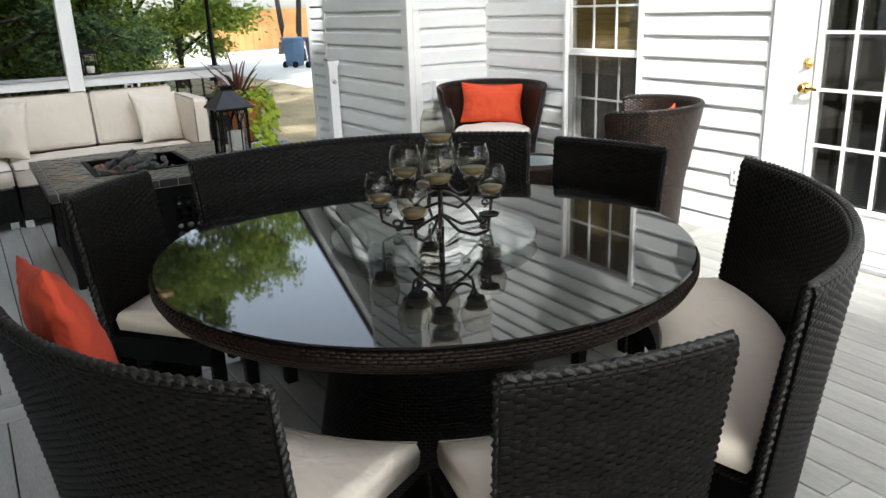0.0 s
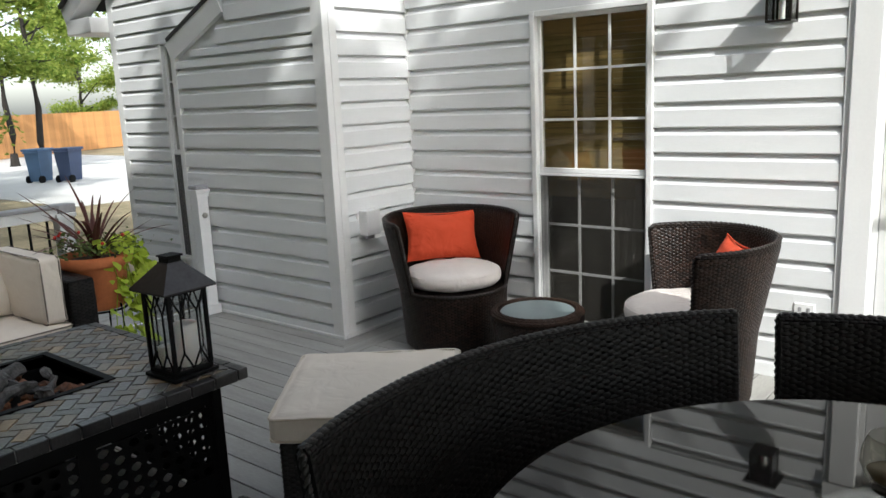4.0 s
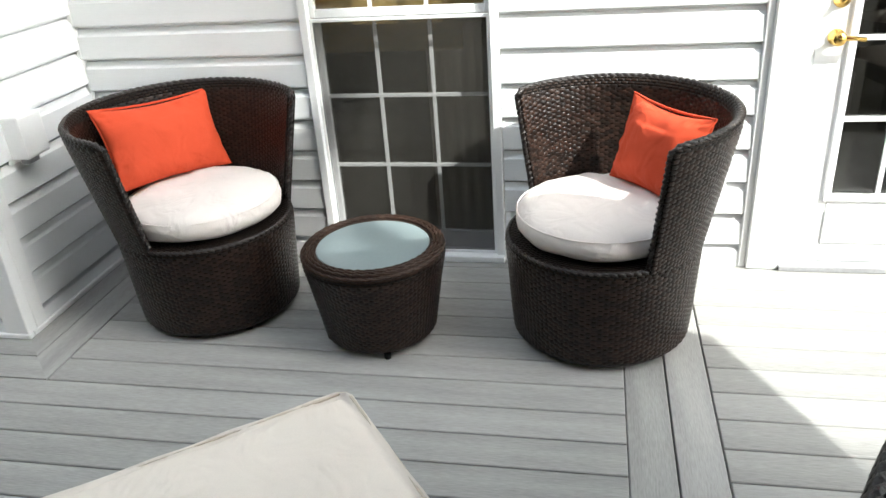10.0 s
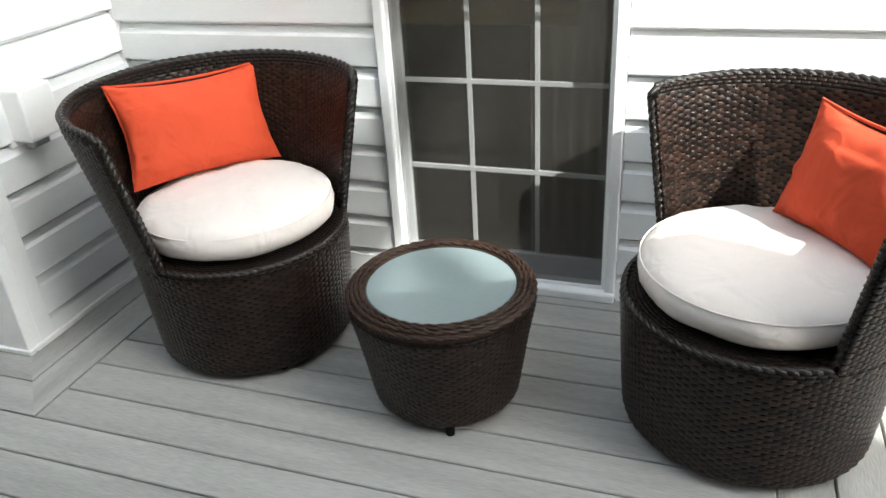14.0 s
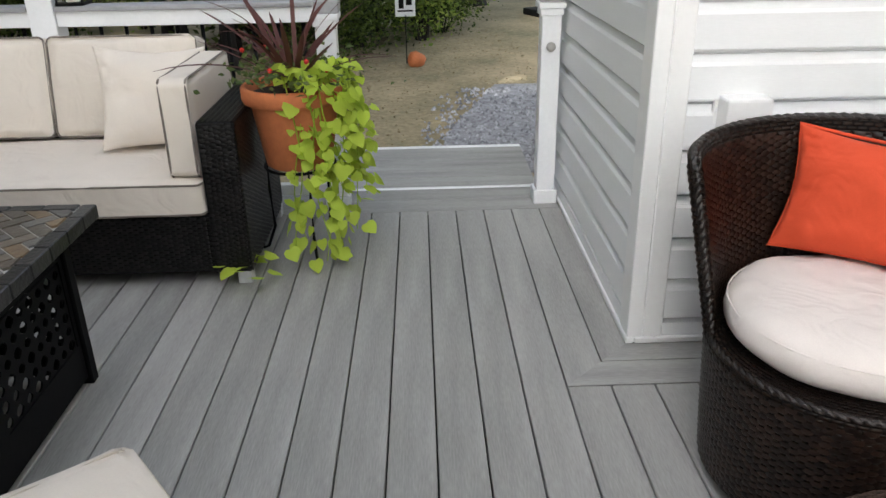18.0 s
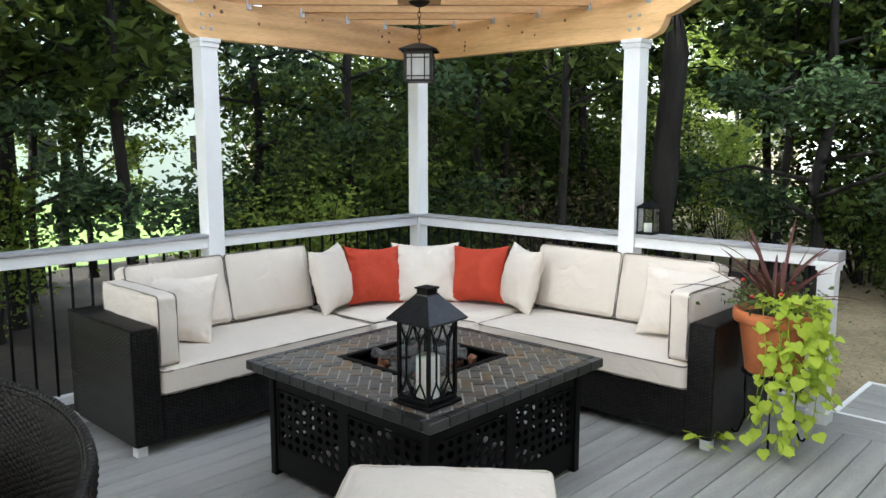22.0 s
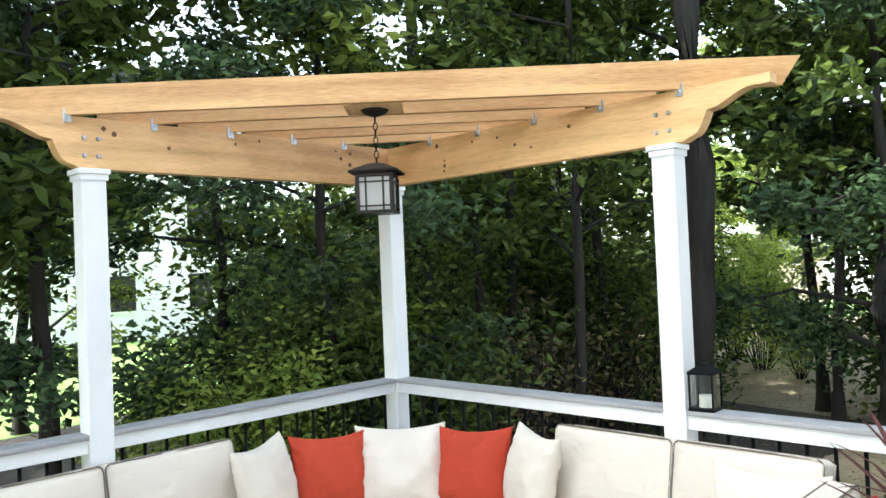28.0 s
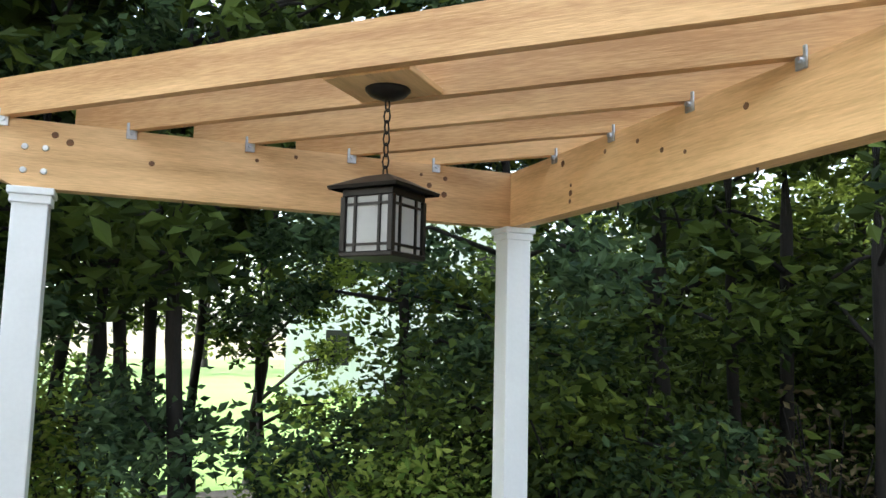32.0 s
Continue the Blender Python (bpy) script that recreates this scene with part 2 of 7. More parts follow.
M_BRAID = mat("braided_wicker_edge", (0.013, 0.008, 0.006), 0.36, var=0.6, scale=70, fine=160, bump=0.9)
M_BRAID_B = mat("black_braided_edge", (0.006, 0.0055, 0.005), 0.45, var=0.6, scale=70, fine=160, bump=0.9)
M_RIM = mat("worn_brown_wicker_rim", (0.034, 0.0175, 0.011), 0.5, var=0.7, scale=60, fine=160, bump=0.8, Specular_IOR_Level=0.25)
M_STRAND = mat("brown_wicker_strand", (0.0175, 0.0088, 0.0058), 0.32, var=0.6, scale=30, fine=200, bump=0.3, island=0.8, Specular_IOR_Level=0.34)
M_STRAND_B = mat("black_brown_wicker_strand", (0.0035, 0.003, 0.0028), 0.42, var=0.5, scale=30, fine=200, bump=0.3, island=0.7, Specular_IOR_Level=0.14)
M_CREAM = mat("cream_canvas", (0.70, 0.63, 0.545), 0.85, var=0.07, scale=3, fine=260, bump=0.25, fold=0.5)
M_CREAM2 = mat("pale_cotton_canvas", (0.72, 0.66, 0.62), 0.85, var=0.08, scale=4, fine=260, bump=0.25, fold=0.7)
M_PIPING = mat("taupe_piping", (0.16, 0.135, 0.11), 0.8, var=0.1, scale=20, bump=0.2)
M_PIPE_L = mat("cream_piping", (0.55, 0.48, 0.38), 0.8, var=0.1, scale=20, bump=0.2)
M_ORANGE = mat("orange_canvas", (0.58, 0.062, 0.018), 0.85, var=0.08, scale=4, fine=260, bump=0.25, fold=0.7)
M_RED = mat("brick_red_canvas", (0.45, 0.045, 0.016), 0.85, var=0.08, scale=4, fine=260, bump=0.25, fold=0.6)
M_UMB = mat("crimson_umbrella_canvas", (0.24, 0.004, 0.004), 0.9, var=0.12, scale=3, fine=200, bump=0.2, Specular_IOR_Level=0.08)
M_TABLE = mat("black_table_glass_backing", (0.012, 0.012, 0.012), 0.03, var=0.1, scale=2, bump=0.0, IOR=1.48)
M_FROST = mat("frosted_blue_grey_glass", (0.20, 0.245, 0.25), 0.30, var=0.08, scale=5, bump=0.02)
M_TERRA = mat("terracotta", (0.50, 0.155, 0.055), 0.8, var=0.25, scale=7, fine=40, bump=0.3)
M_SOIL = mat("potting_soil", (0.03, 0.02, 0.013), 0.95, var=0.5, scale=40, bump=0.8)
M_CANDLE = mat("white_candle_wax", (0.75, 0.72, 0.66), 0.5, var=0.05, scale=8, bump=0.05, Subsurface_Weight=0.1)
M_WAX = mat("amber_wax", (0.15, 0.115, 0.06), 0.5, var=0.3, scale=20, bump=0.1)
M_LOG = mat("ceramic_log_grey", (0.085, 0.082, 0.08), 0.9, var=0.95, scale=26, fine=80, bump=0.9)
M_ROCK = mat("lava_rock_red_brown", (0.20, 0.085, 0.045), 0.9, var=0.6, scale=30, bump=1.0, island=0.5)
M_SLATE = [
    mat("slate_tile_rust", (0.20, 0.135, 0.075), 0.34, var=0.4, scale=9, fine=70, bump=0.5, island=0.4),
    mat("slate_tile_grey", (0.105, 0.10, 0.092), 0.32, var=0.4, scale=9, fine=70, bump=0.5, island=0.4),
    mat("slate_tile_brown", (0.125, 0.104, 0.08), 0.34, var=0.4, scale=9, fine=70, bump=0.5, island=0.4),
]
M_SLATE_EDGE = mat("black_slate_edge", (0.022, 0.021, 0.021), 0.32, var=0.5, scale=9, fine=70, bump=0.5, island=0.4)
M_GROUT = mat("pale_grout", (0.46, 0.45, 0.42), 0.9, var=0.2, scale=30, bump=0.3)
M_BRASS = mat("polished_brass", (0.72, 0.47, 0.14), 0.22, metal=1.0, var=0.1, scale=20, bump=0.02)
M_PANE = thin_glass("window_pane", (0.82, 0.82, 0.79), 0.08)
M_CLEAR = thin_glass("lantern_pane", (0.94, 0.95, 0.95), 0.03)
M_CUP = thin_glass("tinted_cup_glass", (0.86, 0.85, 0.80), 0.035)
M_DISC = thin_glass("turntable_glass", (0.95, 0.97, 0.965), 0.0)
M_MILK = mat("frosted_lamp_glass", (0.36, 0.35, 0.33), 0.5, var=0.06, scale=8, bump=0.02)
M_SCREEN = screen_mesh("insect_screen_mesh", (0.03, 0.027, 0.022), 0.40)
# indoor gloom put into the colour, nearly black
M_ROOM = mat("gloom_painted_room_wall", (0.022, 0.02, 0.018), 0.9, var=0.2, scale=2, bump=0)
M_BLIND = mat("bamboo_blind", (0.42, 0.30, 0.12), 0.7, var=0.4, scale=8, fine=60, bump=0.4, stretch=(0.3, 1, 8))
M_GRASS = mat("patchy_lawn", (0.30, 0.235, 0.145), 0.95, var=0.5, scale=1.1, fine=18, bump=0.9, dark=(0.11, 0.10, 0.05))
M_LAWN = mat("green_lawn", (0.17, 0.27, 0.06), 0.95, var=0.3, scale=0.6, fine=12, bump=0.6)
# leaf litter with the woodland shade put into its near-black colour
M_FOREST = mat("shade_darkened_litter_floor", (0.035, 0.027, 0.018), 0.95, var=0.7, scale=1.5, fine=18, bump=0.9)
M_DRIVE = mat("concrete_drive", (0.55, 0.54, 0.52), 0.9, var=0.12, scale=1.5, fine=30, bump=0.2)
M_GRAVEL = mat("grey_gravel", (0.30, 0.30, 0.315), 0.9, var=0.5, scale=14, fine=40, bump=0.8, island=0.6)
M_BARK = mat("dark_bark", (0.022, 0.018, 0.015), 0.95, var=0.55, scale=5, fine=30, bump=1.0, stretch=(3, 3, 0.6))
M_FENCE = mat("orange_stained_fence", (0.55, 0.27, 0.10), 0.8, var=0.2, scale=2, fine=20, bump=0.2, island=0.3)
M_BIN = mat("blue_plastic_bin", (0.06, 0.12, 0.22), 0.5, var=0.1, scale=4, bump=0.05)
M_SHINGLE = mat("dark_roof_shingle", (0.05, 0.048, 0.047), 0.9, var=0.3, scale=8, bump=0.5)
M_LIME = leafy("lime_vine_leaf", (0.17, 0.30, 0.022), (0.50, 0.62, 0.08), 0.35)
M_CORDY = leafy("burgundy_spike_leaf", (0.06, 0.02, 0.018), (0.16, 0.06, 0.045), 0.15)
M_SMALL = leafy("small_green_leaf", (0.06, 0.10, 0.03), (0.18, 0.22, 0.07), 0.3)
# woodland shade put into the leaf colour, from near-black up
M_LEAF_A = leafy("shade_darkened_leaf", (0.010, 0.022, 0.005), (0.13, 0.18, 0.035), 0.4)
M_LEAF_B = leafy("bluish_leaf", (0.024, 0.05, 0.024), (0.12, 0.185, 0.075), 0.35)
# brighter yellow-green copy, sunlight on the crowns put into the colour
M_LEAF_D = leafy("sun_painted_canopy_leaf", (0.022, 0.045, 0.008), (0.25, 0.31, 0.055), 0.5)
M_LEAF_T = leafy("tawny_undergrowth_leaf", (0.05, 0.04, 0.02), (0.24, 0.19, 0.09), 0.35)
# palest leaf copy, full sun painted into its colour
M_LEAF_C = leafy("sun_painted_leaf", (0.13, 0.22, 0.035), (0.36, 0.42, 0.09), 0.5)


# ---- mesh helpers ----
def mesh_of(name, bm, material, smooth=False):
    me = bpy.data.meshes.new(name)
    bm.to_mesh(me)
    bm.free()
    for m in material if isinstance(material, (list, tuple)) else [material]:
        me.materials.append(m)
    if smooth:
        me.shade_smooth()
    return me


def part(name, bm, material, parent, label="", smooth=False):
    """One mesh object under a thing, or under a part of it."""
    ob = new(name, mesh_of(name, bm, material, smooth))
    ob.parent = parent
    if label:
        tagged(ob, label)
    return ob


def thing(name, label, category, m=None, group=""):
    ob = new(name)
    ob.empty_display_size = 0.1
    ob.matrix_basis = m if m is not None else Matrix.Identity(4)
    return tagged(ob, label, category, group)


def single(name, bm, material, label="", category="", group="", kind="", m=None, smooth=False):
    ob = new(name, mesh_of(name, bm, material, smooth))
    if m is not None:
        ob.matrix_basis = m
    return tagged(ob, label, category, group, kind)


def place(bm, verts, m):
    bmesh.ops.transform(bm, matrix=m, verts=verts)


def box(x0, y0, z0, x1, y1, z1, bev=0.0, seg=1, bm=None):
    """A box by its corners, with its edges taken off."""
    bm = bm or bmesh.new()
    g = bmesh.ops.create_cube(bm, size=1)
    for v in g["verts"]:
        v.co = Vector(((x0 + x1) / 2 + v.co.x * (x1 - x0), (y0 + y1) / 2 + v.co.y * (y1 - y0), (z0 + z1) / 2 + v.co.z * (z1 - z0)))
    if bev:
        bmesh.ops.bevel(bm, geom=list({e for v in g["verts"] for e in v.link_edges}), offset=bev, segments=seg, affect="EDGES", profile=0.6)
    return bm


def from_lists(verts, faces, uvs=None, bm=None):
    bm = bm or bmesh.new()
    vs = [bm.verts.new(v) for v in verts]
    layer = bm.loops.layers.uv.verify() if uvs else None
    for f in faces:
        try:
            face = bm.faces.new([vs[i] for i in f])
        except ValueError:
            continue
        if uvs:
            for loop, i in zip(face.loops, f):
                loop[layer].uv = uvs[i]
    return bm


def lathe(profile, seg=32, a0=0.0, a1=360.0, bm=None, center=(0, 0)):
    """A profile of (radius, height) turned about z; UVs run in metres."""
    full = abs(a1 - a0) >= 359.9
    verts, uvs, faces = [], [], []
    length = [0.0]
    for p, q in zip(profile, profile[1:]):
        length.append(length[-1] + math.hypot(q[0] - p[0], q[1] - p[1]))
    big = max(r for r, _ in profile)
    n = seg + 1
    for i in range(n):
        a = radians(a0 + (a1 - a0) * i / seg)
        for (r, z), s in zip(profile, length):
            verts.append((center[0] + r * math.cos(a), center[1] + r * math.sin(a), z))
            uvs.append((math.radians(abs(a1 - a0)) * i / seg * big, s))
    k = len(profile)
    for i in range(seg):
        for j in range(k - 1):
            a, b = i * k + j, (i + 1) * k + j
            faces.append((a, b, b + 1, a + 1))
    bm = from_lists(verts, faces, uvs, bm)
    if full:
        bmesh.ops.remove_doubles(bm, verts=bm.verts[:], dist=1e-5)
    return bm


def tube(path, r, seg=6, bm=None, closed=False, taper=None):
    bm = bm or bmesh.new()
    pts = [Vector(p) for p in path]
    rings = []
    n = len(pts)
    for i, p in enumerate(pts):
        a = pts[(i - 1) % n] if closed or i else pts[0]
        b = pts[(i + 1) % n] if closed or i < n - 1 else pts[-1]
        d = (b - a).normalized() if (b - a).length > 1e-9 else Vector((0, 0, 1))
        u = d.cross(Vector((0, 0, 1)))
        u = u.normalized() if u.length > 1e-3 else Vector((1, 0, 0))
        w = d.cross(u)
        rr = r if taper is None else r + (taper - r) * i / max(1, n - 1)
        rings.append([bm.verts.new(p + rr * (math.cos(6.2832 * k / seg) * u + math.sin(6.2832 * k / seg) * w)) for k in range(seg)])
    for i in range(n if closed else n - 1):
        a, b = rings[i], rings[(i + 1) % n]
        for k in range(seg):
            bm.faces.new((a[k], a[(k + 1) % seg], b[(k + 1) % seg], b[k]))
    if not closed:
        bm.faces.new(rings[0][::-1])
        bm.faces.new(rings[-1])
    return bm


def uv_box(bm):
    """UVs in metres by the main direction of each face."""
    bm.normal_update()
    layer = bm.loops.layers.uv.verify()
    for f in bm.faces:
        n = [abs(c) for c in f.normal]
        for loop in f.loops:
            c = loop.vert.co
            loop[layer].uv = (c.x, c.y) if n[2] > max(n[0], n[1]) else ((c.y, c.z) if n[0] > n[1] else (c.x, c.z))
    return bm


def cushion(w, d, h, puff=0.02, r=0.03, n=22, seed=0):
    """A stuffed slab, centred, resting on z = 0, with a soft crown and small dents."""
    bm = bmesh.new()
    rnd = random.Random(seed)
    off = Vector((rnd.random() * 50, rnd.random() * 50, 0))
    g = bmesh.ops.create_cube(bm, size=1)
    bmesh.ops.subdivide_edges(bm, edges=bm.edges[:], cuts=n, use_grid_fill=True)
    for v in bm.verts:
        x, y, z = v.co * 2
        p = Vector((x * (w / 2 - r), y * (d / 2 - r), z * (h / 2 - r)))
        q = Vector((x * w / 2, y * d / 2, z * h / 2))
        dq = q - p
        m = max(abs(dq.x) / r, abs(dq.y) / r, abs(dq.z) / r, 1e-6)
        edge = Vector((x if abs(x) > 0.999 else 0, y if abs(y) > 0.999 else 0, z if abs(z) > 0.999 else 0))
        c = p + (edge.normalized() * r if edge.length else Vector((0, 0, 0)))
        inner = Vector((x * (w / 2 - (r if abs(x) > 0.999 else 0)), y * (d / 2 - (r if abs(y) > 0.999 else 0)), z * (h / 2 - (r if abs(z) > 0.999 else 0))))
        c = inner + (edge.normalized() * r if edge.length else Vector((0, 0, 0)))
        k = (1 - x * x) * (1 - y * y)
        if abs(z) > 0.999:
            c.z += z * puff * k + 0.008 * noise.noise(Vector((c.x * 4, c.y * 4, z)) + off)
            rim = max(abs(x), abs(y)) ** 4
            c.z -= z * (0.010 * rim + 0.004) * abs(noise.noise(Vector((c.x * (22 if abs(x) > abs(y) else 7), c.y * (7 if abs(x) > abs(y) else 22), z * 4)) + off))
        c += 0.004 * noise.noise_vector(c * 9 + off)
        c.z += h / 2
        v.co = c
    return bm


def piping(w, d, z, r=0.005, inset=0.008, n=8):
    pts = []
    for sx, sy, a0 in ((1, 1, 0), (-1, 1, 90), (-1, -1, 180), (1, -1, 270)):
        for k in range(5):
            a = radians(a0 + k * 22.5)
            pts.append((sx * (w / 2 - 0.03) + 0.028 * math.cos(a), sy * (d / 2 - 0.03) + 0.028 * math.sin(a), z))
    return tube(pts, r, 5, closed=True)


def pillow(w, h, t, n=34, seed=0, pinch=0.10):
    """A scatter cushion standing on its lower edge in the xz plane: full in the middle, creased towards its corners."""
    rnd = random.Random(seed)
    off = Vector((rnd.random() * 30, 0, rnd.random() * 30))
    verts, faces = [], []
    for side in (-1, 1):
        for j in range(n + 1):
            for i in range(n + 1):
                u, v = math.sin((i / n - 0.5) * math.pi), math.sin((j / n - 0.5) * math.pi)
                k = max(0.0, (1 - u * u) * (1 - v * v)) ** 0.42
                x = u * (w / 2) * (1 - pinch * (1 - v * v) * abs(u) ** 3)
                z = v * (h / 2) * (1 - pinch * (1 - u * u) * abs(v) ** 3)
                soft = 1 + 0.28 * noise.noise(Vector((x * 6, side, z * 6)) + off)
                d = max(abs(u), abs(v))
                crease = 0.016 * d * abs(noise.noise(Vector(((x * z) * 60 + x * 8, side * 3, (x * x - z * z) * 40)) + off)) + 0.006 * noise.noise(Vector((x * 22, side * 5, z * 22)) + off)
                edge = math.exp(-((1 - d) / 0.22) ** 2) * min(1, 6 * (1 - d))
                along = z if abs(u) > abs(v) else x
                pucker = 0.045 * edge * abs(noise.noise(Vector((along * 26, side * 2 + (3 if abs(u) > abs(v) else 7), (u if abs(u) > abs(v) else v) * 1.2)) + off))
                y = side * (t / 2 * k * soft - crease * min(1, 2.5 * k) - pucker)
                sag = -0.012 * (1 - u * u) * (v > 0.5)
                verts.append((x, y, z + sag + h / 2))
    m = (n + 1) ** 2
    for s in (0, 1):
        for j in range(n):
            for i in range(n):
                a = s * m + j * (n + 1) + i
                f = (a, a + 1, a + n + 2, a + n + 1)
                faces.append(f if s == 0 else f[::-1])
    return from_lists(verts, faces)


def strands(fn, U, V, w, h, amp=0.004):
    """Wicker strands as arched strips over a surface fn(u, v) -> (points, outward normals); each passes over every other stake."""
    rows, cols = int(V / h), int(U / (2 * w)) + 2
    r, c = np.meshgrid(np.arange(rows), np.arange(cols), indexing="ij")
    r, c = r.ravel(), c.ravel()
    u0 = (2 * c - r % 2) * w
    keep = (u0 + w > 0.004) & (u0 < U - 0.004)
    r, u0 = r[keep], u0[keep]
    a = np.linspace(-0.2, 1.2, 5)
    b = np.array([-0.22, 0.5, 1.22])
    u = np.clip(u0[:, None, None] + a[None, :, None] * w + 0 * b, 0, U)
    v = np.clip((r[:, None, None] + b[None, None, :] + 0 * a[None, :, None]) * h, 0, V)
    lift = amp * (np.cos((a - 0.5) * 2.25)[:, None] * 1.1 - 0.1) * np.array([0.35, 1.0, 0.35])[None, :]
    p, nrm = fn(u, v)
    p = p + nrm * lift[None, :, :, None]
    n = len(r)
    verts = p.reshape(-1, 3)
    quad = np.array([(i * 3 + j, (i + 1) * 3 + j, (i + 1) * 3 + j + 1, i * 3 + j + 1) for i in range(4) for j in range(2)])
    faces = (np.arange(n)[:, None, None] * 15 + quad[None]).reshape(-1, 4)
    return verts.tolist(), faces.tolist()


def weave_part(pieces, parent, material):
    """All strands of one surface as one mesh under it."""
    verts, faces = [], []
    for v, f in pieces:
        k = len(verts)
        verts += v
        faces += [tuple(i + k for i in q) for q in f]
    me = bpy.data.meshes.new("wicker_weave")
    me.from_pydata(verts, [], faces)
    me.materials.append(material)
    me.shade_smooth()
    ob = new("wicker_weave", me)
    ob.parent = parent
    return tagged(ob, kind="stuff")


def flat(origin, eu, ev, U, V):
    """A flat surface for strands(): corner, the two directions in it, and its size."""
    o, a, b = np.array(origin, dtype=float), np.array(eu, dtype=float), np.array(ev, dtype=float)
    n = np.cross(a, b)

    def fn(u, v):
        p = o + u[..., None] * a + v[..., None] * b
        return p, np.broadcast_to(n, p.shape)

    return fn, U, V


def turned(profile, a0, a1, sign=1.0):
    """Surface of a profile turned about z, between two bearings, for strands(): returns fn, U, V."""
    pr = np.array(profile, dtype=float)
    s = np.concatenate([[0], np.cumsum(np.hypot(np.diff(pr[:, 0]), np.diff(pr[:, 1])))])
    big = pr[:, 0].max()
    U = math.radians(a1 - a0) * big

    def fn(u, v):
        r, z = np.interp(v, s, pr[:, 0]), np.interp(v, s, pr[:, 1])
        dr, dz = np.interp(v + 0.004, s, pr[:, 0]) - np.interp(v - 0.004, s, pr[:, 0]), np.interp(v + 0.004, s, pr[:, 1]) - np.interp(v - 0.004, s, pr[:, 1])
        ln_ = np.hypot(dr, dz) + 1e-9
        a = math.radians(a0) + u / big
        nr, nz = sign * dz / ln_, -sign * dr / ln_
        return np.stack([r * np.cos(a), r * np.sin(a), z], -1), np.stack([nr * np.cos(a), nr * np.sin(a), nz], -1)

    return fn, U, s[-1]


def clip_poly(poly, nx, ny, d):
    """The part of a flat polygon on the side nx*x + ny*y <= d."""
    out = []
    for p, q in zip(poly, poly[1:] + poly[:1]):
        a, b = nx * p[0] + ny * p[1] - d, nx * q[0] + ny * q[1] - d
        if a <= 0:
            out.append(p)
        if (a < 0 < b) or (b < 0 < a):
            k = a / (a - b)
            out.append((p[0] + k * (q[0] - p[0]), p[1] + k * (q[1] - p[1])))
    return out


def prism(poly, z0, z1, bm=None, taper=0.0):
    """A flat polygon given a thickness, its top edge drawn in a little."""
    bm = bm or bmesh.new()
    cx, cy = sum(p[0] for p in poly) / len(poly), sum(p[1] for p in poly) / len(poly)
    lo = [bm.verts.new((x, y, z0)) for x, y in poly]
    hi = [bm.verts.new((x + (cx - x) * taper, y + (cy - y) * taper, z1)) for x, y in poly]
    n = len(poly)
    for i in range(n):
        bm.faces.new((lo[i], lo[(i + 1) % n], hi[(i + 1) % n], hi[i]))
    bm.faces.new(hi)
    bm.faces.new(lo[::-1])
    bmesh.ops.recalc_face_normals(bm, faces=bm.faces[:])
    return bm

# ---- the setting ----
WALL_Y = 0.83        # main wall
DECK_X0, DECK_X1 = -1.72, 7.0
DECK_Y0 = -4.80
GROUND_Z = -0.42

ground = single("ground", box(-300, -300, GROUND_Z - 0.3, 300, 300, GROUND_Z), M_GRASS, kind="structure")
single("lawn", prism([(-12, -60), (60, -60), (60, -12.5), (4, -12.2), (-12, -14.5)], GROUND_Z, GROUND_Z + 0.012), M_LAWN, kind="structure")
# ground patch under the trees, tree shade painted in by its colour
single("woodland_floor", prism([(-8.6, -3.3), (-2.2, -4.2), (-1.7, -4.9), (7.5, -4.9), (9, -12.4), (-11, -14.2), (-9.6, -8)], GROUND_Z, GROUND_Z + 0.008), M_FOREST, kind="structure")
single("far_lawn", prism([(-90, -9), (-26, -12), (-22, 3), (-90, 3)], GROUND_Z, GROUND_Z + 0.01), M_LAWN, kind="structure")
single("driveway", prism([(-60, 4.4), (-13.5, 4.4), (-12.5, 8.5), (-16, 15), (-60, 15)], GROUND_Z, GROUND_Z + 0.016), M_DRIVE, kind="structure")
# loose gravel by the step
rnd = random.Random(4)
gv, gf = [], []
for _ in range(1500):
    x, y = rnd.uniform(-6.2, -3.2), rnd.uniform(-0.75, 0.8)
    if y < -0.75 + 0.35 * (x + 6.2) * 0 - 0.3 * rnd.random() + (0.18 * (-x - 3.2)):
        continue
    r = rnd.uniform(0.012, 0.03)
    k = len(gv)
    a = rnd.random() * 6
    gv += [(x + r * math.cos(a + t) * rnd.uniform(0.7, 1.2), y + r * math.sin(a + t) * rnd.uniform(0.7, 1.2), GROUND_Z + 0.01) for t in (0, 1.57, 3.14, 4.71)] + [(x, y, GROUND_Z + 0.012 + r)]
    gf += [(k, k + 1, k + 4), (k + 1, k + 2, k + 4), (k + 2, k + 3, k + 4), (k + 3, k, k + 4)]
single("gravel", from_lists(gv, gf), M_GRAVEL, "loose grey gravel beside the step", "gravel", kind="stuff")
single("gravel_bed", prism([(-3.2, -0.7), (-3.2, 0.82), (-6.4, 0.82), (-6.4, 0.1), (-4.6, -0.45)], GROUND_Z, GROUND_Z + 0.014), M_GRAVEL, kind="structure")

# deck body, its skirt, and the step
deck = single("deck_frame", box(DECK_X0 + 0.02, DECK_Y0 + 0.02, GROUND_Z, DECK_X1, WALL_Y, -0.03), M_BLACK, kind="structure")
single("deck_skirt", box(DECK_X0 - 0.004, DECK_Y0, GROUND_Z, DECK_X0 + 0.016, -0.02, -0.027, 0.003), M_TRIM, kind="structure")
